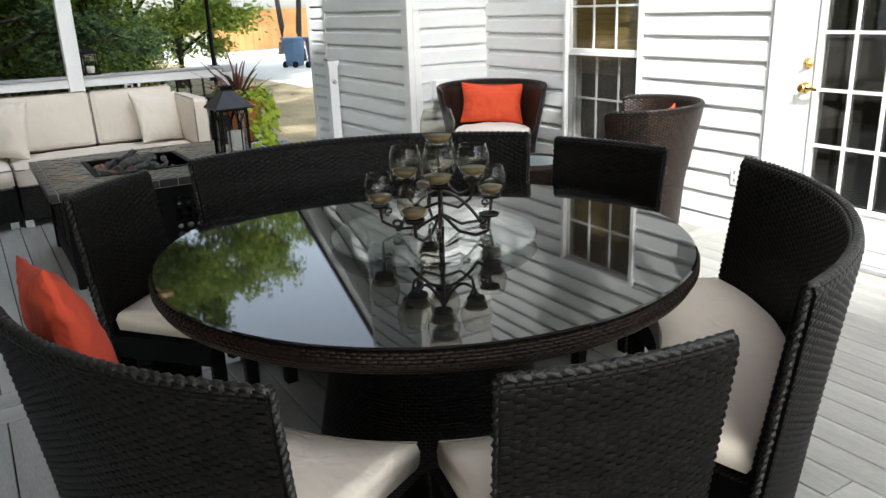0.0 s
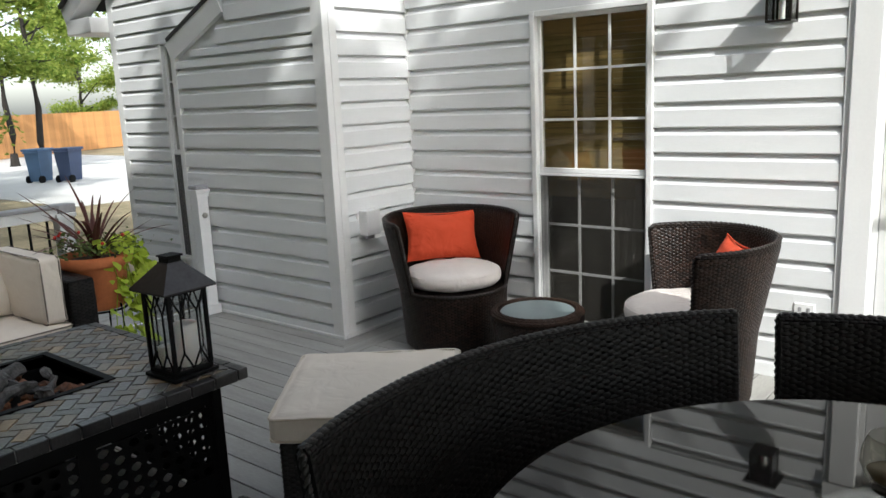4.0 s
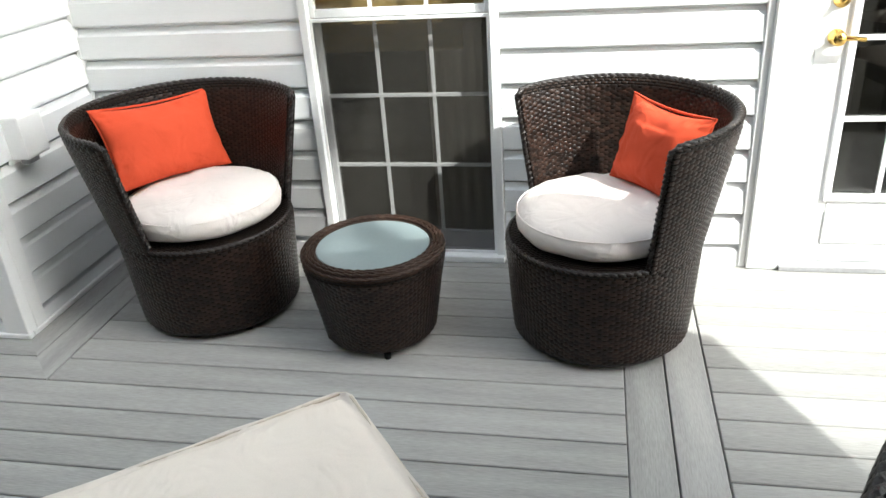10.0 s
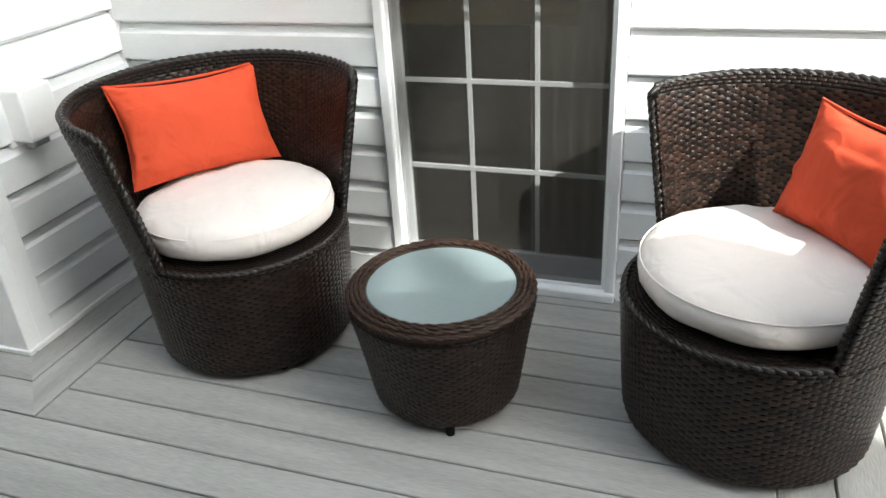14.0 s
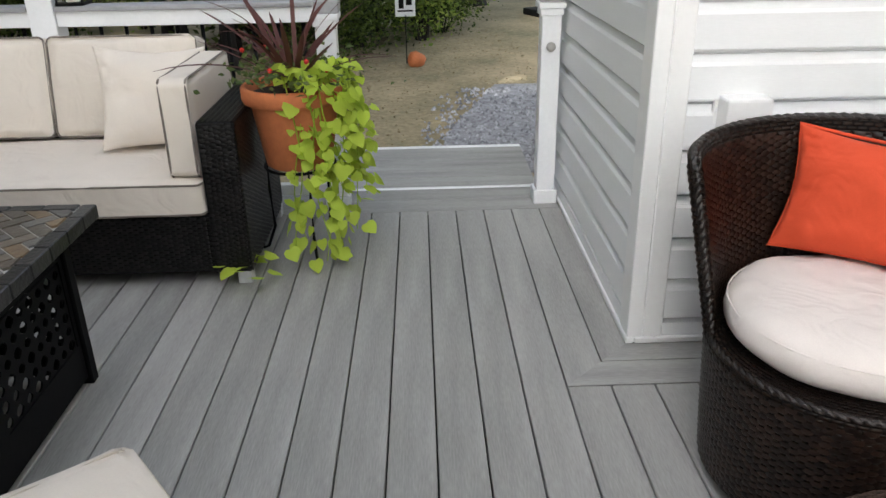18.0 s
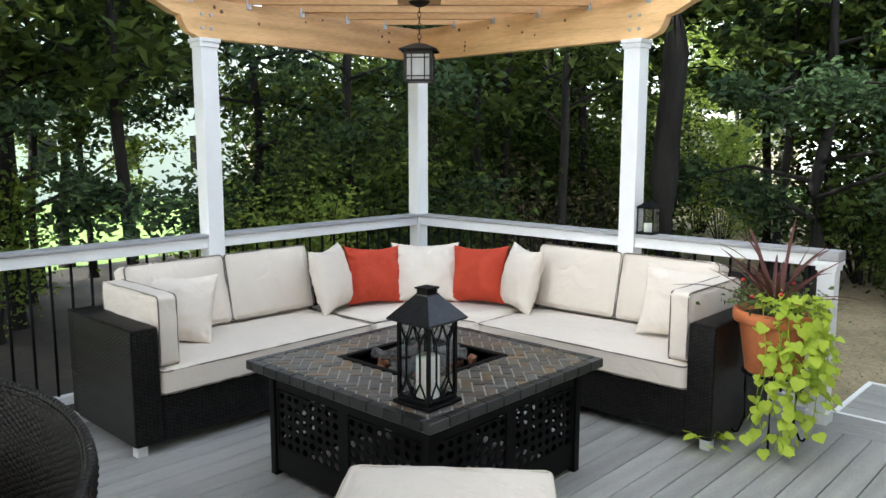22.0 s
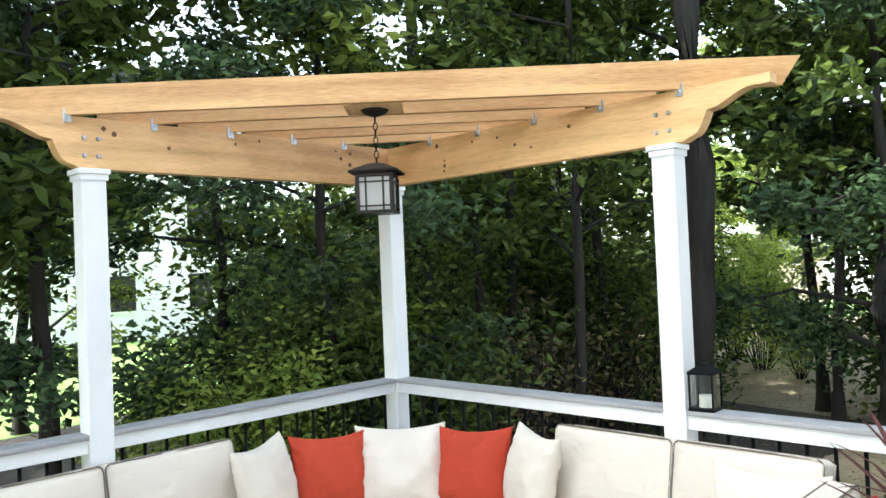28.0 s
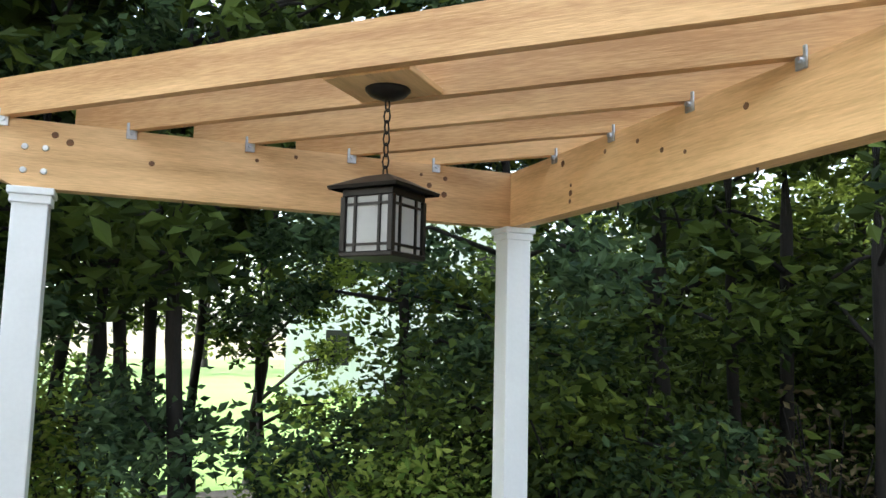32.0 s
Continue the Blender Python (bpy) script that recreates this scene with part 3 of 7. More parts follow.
single("deck_skirt_south", box(DECK_X0 + 0.016, DECK_Y0 - 0.004, GROUND_Z, DECK_X1, DECK_Y0 + 0.016, -0.027, 0.003), M_TRIM, kind="structure")
single("deck_edge_trim", box(DECK_X0 - 0.012, DECK_Y0 - 0.012, -0.026, DECK_X0 + 0.018, -0.03, 0.003, 0.004), M_TRIM, kind="structure")
step = thing("landing_step", "grey composite landing step with white edge", "step")
part("frame", box(-3.10, -1.32, GROUND_Z, DECK_X0 - 0.02, -0.02, -0.205), M_BLACK, step)
part("edge_trim", box(-3.14, -1.34, -0.30, -3.10, -0.02, -0.168, 0.004), M_TRIM, step, "white edge trim")
part("side_trim", box(-3.10, -1.34, -0.30, DECK_X0 - 0.02, -1.30, -0.168, 0.004), M_TRIM, step, "white side trim")
for k in range(10):
    x0 = -3.10 + k * 0.137
    part("board", box(x0, -1.30, -0.203, x0 + 0.132, -0.02, -0.175, 0.003), M_DECKY, step)

# walls: core, then the siding boards further down
single("wall_main", box(0.0, WALL_Y + 0.02, GROUND_Z, 1.105, WALL_Y + 0.18, 5.6), M_SIDING, kind="structure")
single("wall_main_2", box(1.965, WALL_Y + 0.02, GROUND_Z, 3.03, WALL_Y + 0.18, 5.6), M_SIDING, kind="structure")
single("wall_main_3", box(1.105, WALL_Y + 0.02, 2.19, 1.965, WALL_Y + 0.18, 5.6), M_SIDING, kind="structure")
single("wall_main_4", box(3.03, WALL_Y + 0.02, 2.22, 5.08, WALL_Y + 0.18, 5.6), M_SIDING, kind="structure")
single("wall_main_5", box(5.08, WALL_Y + 0.02, GROUND_Z, 9.5, WALL_Y + 0.18, 5.6), M_SIDING, kind="structure")
single("wall_main_6", box(1.105, WALL_Y + 0.02, GROUND_Z, 1.965, WALL_Y + 0.18, -0.02), M_SIDING, kind="structure")
single("wall_main_7", box(3.03, WALL_Y + 0.02, GROUND_Z, 5.08, WALL_Y + 0.18, -0.02), M_SIDING, kind="structure")
CH_L, CH_T = -1.78, -1.06     # chase: left side below and above the shoulder
chase_core = bmesh.new()
v = [(CH_L, GROUND_Z), (-0.02, GROUND_Z), (-0.02, 5.6), (CH_T, 5.6), (CH_T, 2.55), (CH_L, 2.22)]
a = [chase_core.verts.new((x, 0.02, z)) for x, z in v]
b = [chase_core.verts.new((x, WALL_Y + 0.02, z)) for x, z in v]
chase_core.faces.new(a)
chase_core.faces.new(b[::-1])
for i in range(6):
    chase_core.faces.new((a[i], b[i], b[(i + 1) % 6], a[(i + 1) % 6]))
bmesh.ops.recalc_face_normals(chase_core, faces=chase_core.faces[:])
single("wall_chimney_chase", chase_core, M_SIDING, kind="structure")
W2L, W2R, W2B, W2T = -3.30, -2.50, 0.10, 2.34      # window of the wall beyond the chase
HOUSE_L = -4.22
single("wall_west", box(HOUSE_L, WALL_Y + 0.02, GROUND_Z, W2L, WALL_Y + 0.18, 2.95), M_SIDING, kind="structure")
single("wall_west_2", box(W2R, WALL_Y + 0.02, GROUND_Z, CH_L + 0.01, WALL_Y + 0.18, 5.0), M_SIDING, kind="structure")
single("wall_west_3", box(W2L, WALL_Y + 0.02, W2T, W2R, WALL_Y + 0.18, 3.3), M_SIDING, kind="structure")
single("wall_west_4", box(W2L, WALL_Y + 0.02, GROUND_Z, W2R, WALL_Y + 0.18, W2B), M_SIDING, kind="structure")
single("wall_west_6", box(CH_L + 0.01, WALL_Y + 0.02, 2.2, CH_T + 0.3, WALL_Y + 0.18, 4.5), M_SIDING, kind="structure")
single("wall_west_5", box(HOUSE_L, WALL_Y + 0.18, GROUND_Z, HOUSE_L + 0.15, 9, 2.95), M_SIDING, kind="structure")
single("wall_east_end", box(9.35, WALL_Y + 0.18, GROUND_Z, 9.5, 9, 5.6), M_SIDING, kind="structure")
# gable end, rake boards and roof
gx = 2.6
gab = prism([(HOUSE_L, 2.95), (CH_T, 2.95), (CH_T, 4.72), (HOUSE_L, 2.96)], 0, 0.1)
for vv in gab.verts:
    vv.co = Vector((vv.co.x, WALL_Y + 0.06 + vv.co.z, vv.co.y))
bmesh.ops.recalc_face_normals(gab, faces=gab.faces[:])
single("wall_gable", gab, M_SIDING, kind="structure")


def slanted(x0, z0, x1, z1, y0, y1, t, mname, material):
    d = Vector((x1 - x0, 0, z1 - z0)).normalized()
    n = Vector((-d.z, 0, d.x)) * t
    p = [Vector((x0, 0, z0)), Vector((x1, 0, z1)), Vector((x1, 0, z1)) + n, Vector((x0, 0, z0)) + n]
    vs = [(q.x, y, q.z) for y in (y0, y1) for q in p]
    bm = from_lists(vs, [(0, 1, 2, 3), (7, 6, 5, 4), (0, 4, 5, 1), (1, 5, 6, 2), (2, 6, 7, 3), (3, 7, 4, 0)])
    bmesh.ops.recalc_face_normals(bm, faces=bm.faces[:])
    return single(mname, bm, material, kind="structure")


slanted(-4.75, 2.62, 2.6, 6.55, WALL_Y - 0.22, WALL_Y - 0.19, 0.19, "rake_board", M_TRIM)
slanted(-4.75, 2.66, 2.6, 6.59, WALL_Y - 0.19, WALL_Y + 0.02, 0.02, "rake_soffit", M_TRIM)
slanted(-4.80, 2.79, 2.6, 6.74, WALL_Y - 0.26, 9.0, 0.035, "roof", M_SHINGLE)
slanted(9.9, 2.79, 2.6, 6.74, WALL_Y - 0.26, 9.0, -0.035, "roof_east", M_SHINGLE)
single("eave_return", box(-4.76, WALL_Y - 0.22, 2.50, HOUSE_L - 0.02, WALL_Y + 0.30, 2.66, 0.006), M_TRIM, kind="structure")
slanted(CH_L - 0.03, 2.20, CH_T + 0.01, 2.53, -0.035, 0.0, 0.03, "shoulder_cap", M_SHINGLE)
slanted(CH_L + 0.0, 2.04, CH_T + 0.01, 2.36, -0.026, 0.014, 0.16, "shoulder_board", M_TRIM)

# corner boards, baseboard, pilaster of the door
single("trim_chase_corner", box(-0.085, -0.026, 0.0, 0.026, 0.03, 3.6, 0.004), M_TRIM, kind="structure")
single("trim_chase_corner_side", box(-0.02, 0.03, 0.0, 0.026, 0.10, 3.6, 0.004), M_TRIM, kind="structure")
single("trim_chase_left", box(CH_L - 0.02, -0.024, 0.0, CH_L + 0.045, 0.03, 2.12, 0.004), M_TRIM, kind="structure")
single("trim_chase_left_top", box(CH_T - 0.02, -0.024, 2.52, CH_T + 0.02, 0.03, 3.6, 0.004), M_TRIM, kind="structure")
single("trim_inner_corner", box(0.0, WALL_Y - 0.022, 0.0, 0.024, WALL_Y + 0.02, 3.6, 0.004), M_TRIM, kind="structure")
single("trim_house_corner", box(HOUSE_L - 0.02, WALL_Y - 0.02, -0.3, HOUSE_L + 0.09, WALL_Y + 0.05, 2.9, 0.004), M_TRIM, kind="structure")
single("baseboard_chase", box(CH_L, -0.032, 0.0, 0.034, -0.002, 0.024, 0.004), M_TRIM, kind="structure")
single("baseboard_chase_side", box(0.004, 0.0, 0.0, 0.034, WALL_Y - 0.02, 0.024, 0.004), M_TRIM, kind="structure")
single("trim_door_left", box(3.03, WALL_Y - 0.045, 0.0, 3.165, WALL_Y + 0.04, 2.16, 0.006), M_TRIM, kind="structure")
single("trim_door_left_edge", box(3.000, WALL_Y - 0.028, 0.0, 3.03, WALL_Y + 0.03, 2.16, 0.004), M_TRIM, kind="structure")
single("trim_door_right", box(4.94, WALL_Y - 0.045, 0.0, 5.08, WALL_Y + 0.04, 2.16, 0.006), M_TRIM, kind="structure")
single("trim_door_head", box(3.0, WALL_Y - 0.05, 2.10, 5.10, WALL_Y + 0.04, 2.26, 0.006), M_TRIM, kind="structure")

# rooms behind the glass, their dimness painted into near-black walls
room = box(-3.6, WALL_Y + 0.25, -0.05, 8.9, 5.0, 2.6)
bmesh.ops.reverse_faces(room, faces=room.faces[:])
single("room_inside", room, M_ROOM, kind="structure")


def sash_window(name, x0, x1, z0, zm, z1, y, cols, rows, split_low=True):
    w = thing(name, "tall white double-hung window with grids", "window")
    tagged(w, kind="structure")
    f = 0.038
    part("jamb", box(x0 - f, y - 0.035, z0 - 0.02, x0, y + 0.085, z1 + f, 0.004), M_TRIM, w)
    part("jamb", box(x1, y - 0.035, z0 - 0.02, x1 + f, y + 0.085, z1 + f, 0.004), M_TRIM, w)
    part("head", box(x0, y - 0.035, z1, x1, y + 0.06, z1 + f, 0.004), M_TRIM, w)
    part("window_sill", box(x0 - f, y - 0.055, z0 - 0.035, x1 + f, y + 0.06, z0, 0.005), M_TRIM, w)
    for nm, a, b, yy, foot in (("lower_sash", z0, zm, 0.045, 0.085), ("upper_sash", zm, z1, 0.004, 0.036)):
        s = 0.024
        bm = box(x0, y + yy, a, x0 + s, y + yy + 0.03, b, 0.003)
        box(x1 - s, y + yy, a, x1, y + yy + 0.03, b, 0.003, bm=bm)
        box(x0 + s, y + yy, a, x1 - s, y + yy + 0.03, a + foot, 0.003, bm=bm)
        box(x0 + s, y + yy, b - s, x1 - s, y + yy + 0.03, b, 0.003, bm=bm)
        sash = part(nm, bm, M_TRIM, w)
        lo, hi = a + foot, b - s
        for k in range(1, cols):
            xx = x0 + s + (x1 - x0 - 2 * s) * k / cols
            part("muntin", box(xx - 0.008, y + yy + 0.012, lo, xx + 0.008, y + yy + 0.024, hi), M_TRIM, sash)
        for k in range(1, rows):
            zz = lo + (hi - lo) * k / rows
            part("muntin", box(x0 + s, y + yy + 0.011, zz - 0.008, x1 - s, y + yy + 0.025, zz + 0.008), M_TRIM, sash)
        g = part("pane", box(x0 + s, y + yy + 0.016, lo, x1 - s, y + yy + 0.019, hi), M_PANE, sash)
        g.visible_shadow = False
        if nm == "lower_sash":
            sc = part("insect_screen", box(x0 + 0.012, y - 0.012, a + 0.012, x1 - 0.012, y - 0.011, b - 0.012), M_SCREEN, w, "grey insect screen")
            sc.visible_shadow = False
            bm = box(x0, y - 0.016, a, x0 + 0.013, y - 0.006, b, 0.002)
            box(x1 - 0.013, y - 0.016, a, x1, y - 0.006, b, 0.002, bm=bm)
            box(x0 + 0.013, y - 0.016, a, x1 - 0.013, y - 0.006, a + 0.014, 0.002, bm=bm)
            box(x0 + 0.013, y - 0.016, b - 0.014, x1 - 0.013, y - 0.006, b, 0.002, bm=bm)
            part("screen_frame", bm, M_TRIM, sc, "thin white screen frame")
    return w


sash_window("window_1", 1.145, 1.925, 0.035, 1.135, 2.15, WALL_Y, 3, 3)
sash_window("window_2", W2L + 0.04, W2R - 0.04, W2B + 0.04, 1.22, W2T - 0.04, WALL_Y, 3, 3)
blind = thing("bamboo_blind", "half-lowered tan bamboo blind behind the window", "blind")
for k in range(30):
    z = 2.12 - k * 0.0385
    part("slat", box(1.13, WALL_Y + 0.10, z - 0.036, 1.79 if k > 26 else 1.944, WALL_Y + 0.108, z), M_BLIND, blind)
part("headrail", box(1.12, WALL_Y + 0.09, 2.12, 1.955, WALL_Y + 0.14, 2.17, 0.004), M_BLIND, blind)
cur = bmesh.new()
cv = [(1.96 - 0.1 + 0.1 * k / 20 * 0 - 0.25 + 0.3 * k / 20, WALL_Y + 0.16 + 0.018 * math.sin(k * 1.6), z) for z in (0.02, 2.2) for k in range(21)]
from_lists(cv, [(k, k + 1, k + 22, k + 21) for k in range(20)], bm=cur)
single("curtain", cur, M_CREAM2, "pale curtain hanging inside the window", "curtain", smooth=True)

# glazed door
door = thing("door_1", "white glazed double door with grids and brass handles", "door")
tagged(door, kind="structure")
for x0, x1, knob in ((3.195, 4.055, True), (4.063, 4.925, False)):
    y = WALL_Y
    g0, g1 = x0 + 0.135, x1 - 0.135
    bm = box(x0, y - 0.005, 0.03, g0, y + 0.04, 2.09, 0.003)
    box(g1, y - 0.005, 0.03, x1, y + 0.04, 2.09, 0.003, bm=bm)
    box(g0, y - 0.005, 0.03, g1, y + 0.04, 0.335, 0.003, bm=bm)
    box(g0, y - 0.005, 1.975, g1, y + 0.04, 2.09, 0.003, bm=bm)
    leaf = part("door_leaf", bm, M_TRIM, door)
    bm = box(g0 - 0.02, y - 0.016, 0.315, g0 + 0.012, y + 0.0, 1.99, 0.004)
    box(g1 - 0.012, y - 0.016, 0.315, g1 + 0.02, y + 0.0, 1.99, 0.004, bm=bm)
    box(g0, y - 0.016, 0.315, g1, y + 0.0, 0.345, 0.004, bm=bm)
    box(g0, y - 0.016, 1.96, g1, y + 0.0, 1.99, 0.004, bm=bm)
    part("glazing_bead", bm, M_TRIM, leaf)
    for k in (1, 2):
        xx = g0 + (g1 - g0) * k / 3
        part("muntin", box(xx - 0.009, y + 0.002, 0.345, xx + 0.009, y + 0.014, 1.96), M_TRIM, leaf)
    for k in range(1, 5):
        zz = 0.345 + (1.96 - 0.345) * k / 5
        part("muntin", box(g0, y + 0.001, zz - 0.009, g1, y + 0.015, zz + 0.009), M_TRIM, leaf)
    p = part("pane", box(g0, y + 0.018, 0.34, g1, y + 0.022, 1.97), M_PANE, leaf)
    p.visible_shadow = False
    part("panel_mould", box(g0 + 0.0, y - 0.012, 0.12, g1, y - 0.006, 0.27, 0.003), M_TRIM, leaf)
    if knob:
        kx = x0 + 0.07
        for z, big in ((1.0, True), (1.14, False)):
            prof = [(0.0, -0.001), (0.031, 0.0), (0.031, 0.006), (0.012, 0.012), (0.011, 0.03)]
            prof += [(0.024, 0.038), (0.028, 0.05), (0.02, 0.062), (0.0, 0.066)] if big else [(0.011, 0.034), (0.0, 0.036)]
            bm = lathe(prof, 20)
            place(bm, bm.verts[:], pose(kx, y - 0.005, z, 90, 0, 0))
            part("door_handle" if big else "deadbolt", bm, M_BRASS, leaf, "brass knob" if big else "brass deadbolt", smooth=True)
        bm = tube([(kx, y - 0.05, 1.0), (kx + 0.05, y - 0.056, 1.002), (kx + 0.095, y - 0.05, 0.995)], 0.009, 8)
        part("lever", bm, M_BRASS, leaf, "brass lever")
single("door_sill", box(3.165, WALL_Y - 0.06, 0.0, 4.94, WALL_Y + 0.1, 0.028, 0.004), M_CAP, kind="structure")
single("door_jamb", box(3.165, WALL_Y - 0.01, 0.03, 3.192, WALL_Y + 0.08, 2.10, 0.003), M_TRIM, kind="structure")

# ---- pergola and railings ----
RX, RY = -1.465, -4.66       # lines of the rails
RAIL_Z = 1.06


def turned_post(name, x, y, h, label, half=0.062):
    p = thing(name, label, "post")
    part("sleeve", box(x - half, y - half, 0.0, x + half, y + half, h - 0.002, 0.006, 2), M_VINYL, p)
    part("base_trim", box(x - half - 0.014, y - half - 0.014, 0.0, x + half + 0.014, y + half + 0.014, 0.075, 0.006, 2), M_VINYL, p)
    bm = box(x - half - 0.018, y - half - 0.018, h - 0.028, x + half + 0.018, y + half + 0.018, h, 0.005, 2)
    box(x - half - 0.009, y - half - 0.009, h - 0.06, x + half + 0.009, y + half + 0.009, h - 0.028, 0.004, 2, bm=bm)
    part("capital", bm, M_VINYL, p)
    return p


POSTS = [(-1.465, -2.53), (RX, RY), (0.595, RY)]
for x, y in POSTS:
    turned_post("pergola_post", x, y, 2.393, "square white vinyl pergola post with moulded cap")
pp = turned_post("newel_post", -1.48, -0.10, 1.03, "short square white newel post beside the house", 0.048)
part("cap", box(-1.538, -0.158, 1.03, -1.422, -0.042, 1.06, 0.01, 2), M_CAP, pp, "grey flat post cap")
bm = lathe([(0.0, 0.0), (0.02, 0.0), (0.024, 0.008), (0.018, 0.022), (0.0, 0.026)], 14)
place(bm, bm.verts[:], pose(-1.432, -0.10, 0.82, 0, 90, 0))
part("post_light", bm, M_MILK, pp, "small round post light", smooth=True)
turned_post("rail_end_post", RX, -1.20, 1.0, "white vinyl railing end post", 0.05)


def railing(name, x0, y0, x1, y1, label):
    """A rail section between two posts: cap, white rails, black balusters."""
    r = thing(name, label, "railing")
    d = Vector((x1 - x0, y1 - y0, 0))
    n = d.length
    m = Matrix.Translation((x0, y0, 0)) @ Matrix.Rotation(math.atan2(d.y, d.x), 4, "Z")
    r.matrix_basis = m
    part("cap_rail", box(0, -0.066, 1.034, n, 0.066, RAIL_Z, 0.008, 2), M_CAP, r, "weathered grey cap rail")
    bm = box(0, -0.045, 0.962, n, 0.045, 1.034, 0.006, 2)
    part("top_rail", bm, M_VINYL, r, "white top rail")
    part("bottom_rail", box(0, -0.025, 0.075, n, 0.025, 0.135, 0.006, 2), M_VINYL, r, "white bottom rail")
    k = max(1, int(n / 0.118))
    me = mesh_of("baluster", tube([(0, 0, 0.135), (0, 0, 0.962)], 0.0095, 8), M_BLACK, True)
    for i in range(k):
        b = new("baluster", me)
        b.parent = r
        b.location = ((i + 0.5) * n / k, 0, 0)
    return r


railing("railing", RX, -1.25, RX, -2.468, "white deck railing with black balusters and grey cap")
railing("railing", RX, -2.592, RX, RY + 0.062, "white deck railing with black balusters and grey cap")
railing("railing", RX + 0.062, RY, 0.533, RY, "white deck railing with black balusters and grey cap")
railing("railing", 0.657, RY, 2.85, RY, "white deck railing with black balusters and grey cap")
railing("railing", 2.97, RY, 5.2, RY, "white deck railing with black balusters and grey cap")
turned_post("rail_post", 2.91, RY, 1.0, "white vinyl railing post", 0.05)
turned_post("rail_post", 5.26, RY, 1.0, "white vinyl railing post", 0.05)
single("rail_cap_end", box(RX - 0.066, -1.25, 1.001, RX + 0.066, -1.13, RAIL_Z, 0.008, 2), M_CAP, "grey cap over the railing end post", "rail cap")

pergola = thing("pergola", "new pine corner pergola with scrolled beam ends and slanting rafters", "pergola")


def scroll_beam(length, h, t):
    """A beam along +x from 0, its far end cut to an ogee scroll."""
    e = 0.44
    pts = [(0, 0), (length - e, 0)]
    for k in range(9):
        a = k / 8
        pts.append((length - e + 0.04 + 0.09 * a + 0.02 * math.sin(a * 3.14), 0.02 + 0.115 * (0.5 - 0.5 * math.cos(a * 3.14)) * 1.0))
    for k in range(1, 9):
        a = k / 8
        pts.append((length - e + 0.15 + 0.25 * a, 0.135 + 0.075 * (0.5 - 0.5 * math.cos(a * 3.14)) + 0.02 * math.sin(a * 3.14)))
    pts += [(length, 0.215), (length, h), (0, h)]
    bm = prism(pts, -t / 2, t / 2)
    for v in bm.verts:
        v.co = Vector((v.co.x, v.co.z, v.co.y))
    bmesh.ops.recalc_face_normals(bm, faces=bm.faces[:])
    return bm


BZ0, BZ1 = 2.395, 2.655
bm = scroll_beam(2.63, 0.26, 0.08)
place(bm, bm.verts[:], pose(RX - 0.07, RY, BZ0))
part("beam", bm, M_CEDAR, pergola)
bm = scroll_beam(2.63, 0.26, 0.08)
place(bm, bm.verts[:], pose(RX, RY + 0.045, BZ0, 0, 0, 90))
part("beam", bm, M_CEDARY, pergola)
RAFT = [(0.71, -2.43, 0.60), (0.26, -2.89, 0.295), (-0.20, -3.34, 0.29), (-0.64, -3.78, 0.285), (-1.04, -4.20, 0.28)]
for xa, yb, ext in RAFT:
    p0, p1 = Vector((xa, RY + 0.03, 0)), Vector((RX + 0.03, yb, 0))
    d = (p1 - p0).normalized()
    p0, p1 = p0 - d * ext, p1 + d * ext
    n = (p1 - p0).length
    c = 0.10 if ext > 0.3 else 0.02
    bm = prism([(c, 0), (n - c, 0), (n, 0.145), (0, 0.145)] if ext > 0.3 else [(0, 0), (n, 0), (n, 0.205), (0, 0.205)], -0.02, 0.02)
    for v in bm.verts:
        v.co = Vector((v.co.x, v.co.z, v.co.y))
    bmesh.ops.recalc_face_normals(bm, faces=bm.faces[:])
    ob = part("rafter", bm, M_CEDAR, pergola)
    ob.matrix_basis = Matrix.Translation((p0.x, p0.y, BZ1 + 0.001)) @ Matrix.Rotation(math.atan2(d.y, d.x), 4, "Z")
    rk = random.Random(int(xa * 100) + 500)
    for k in range(5):
        kb = lathe([(0.0, 0.0012), (rk.uniform(0.009, 0.021), 0.0)], 11)
        place(kb, kb.verts[:], Matrix.Diagonal((rk.uniform(1.0, 1.7), 1, 1, 1)))
        place(kb, kb.verts[:], pose(rk.uniform(0.3, n - 0.3), 0.0205, rk.uniform(0.03, 0.11), -90, 0, 0))
        kk = part("knot", kb, M_KNOT, ob)
    for q, s in ((Vector((xa, RY + 0.045, 0)), 1), (Vector((RX + 0.045, yb, 0)), -1)):
        bm = box(-0.02, -0.004, -0.035, 0.02, 0.004, 0.03, 0.002)
        hexb = lathe([(0.0, 0.012), (0.009, 0.012), (0.009, 0.0)], 6)
        place(hexb, hexb.verts[:], pose(0, 0.003, -0.01, -90, 0, 0))
        tmp = bpy.data.meshes.new("t")
        hexb.to_mesh(tmp)
        bm.from_mesh(tmp)
        bpy.data.meshes.remove(tmp)
        br = part("bracket", bm, M_BOLT, pergola, "galvanised rafter bracket")
        br.matrix_basis = Matrix.Translation((q.x, q.y, BZ1)) @ Matrix.Rotation(0 if s > 0 else radians(-90), 4, "Z")
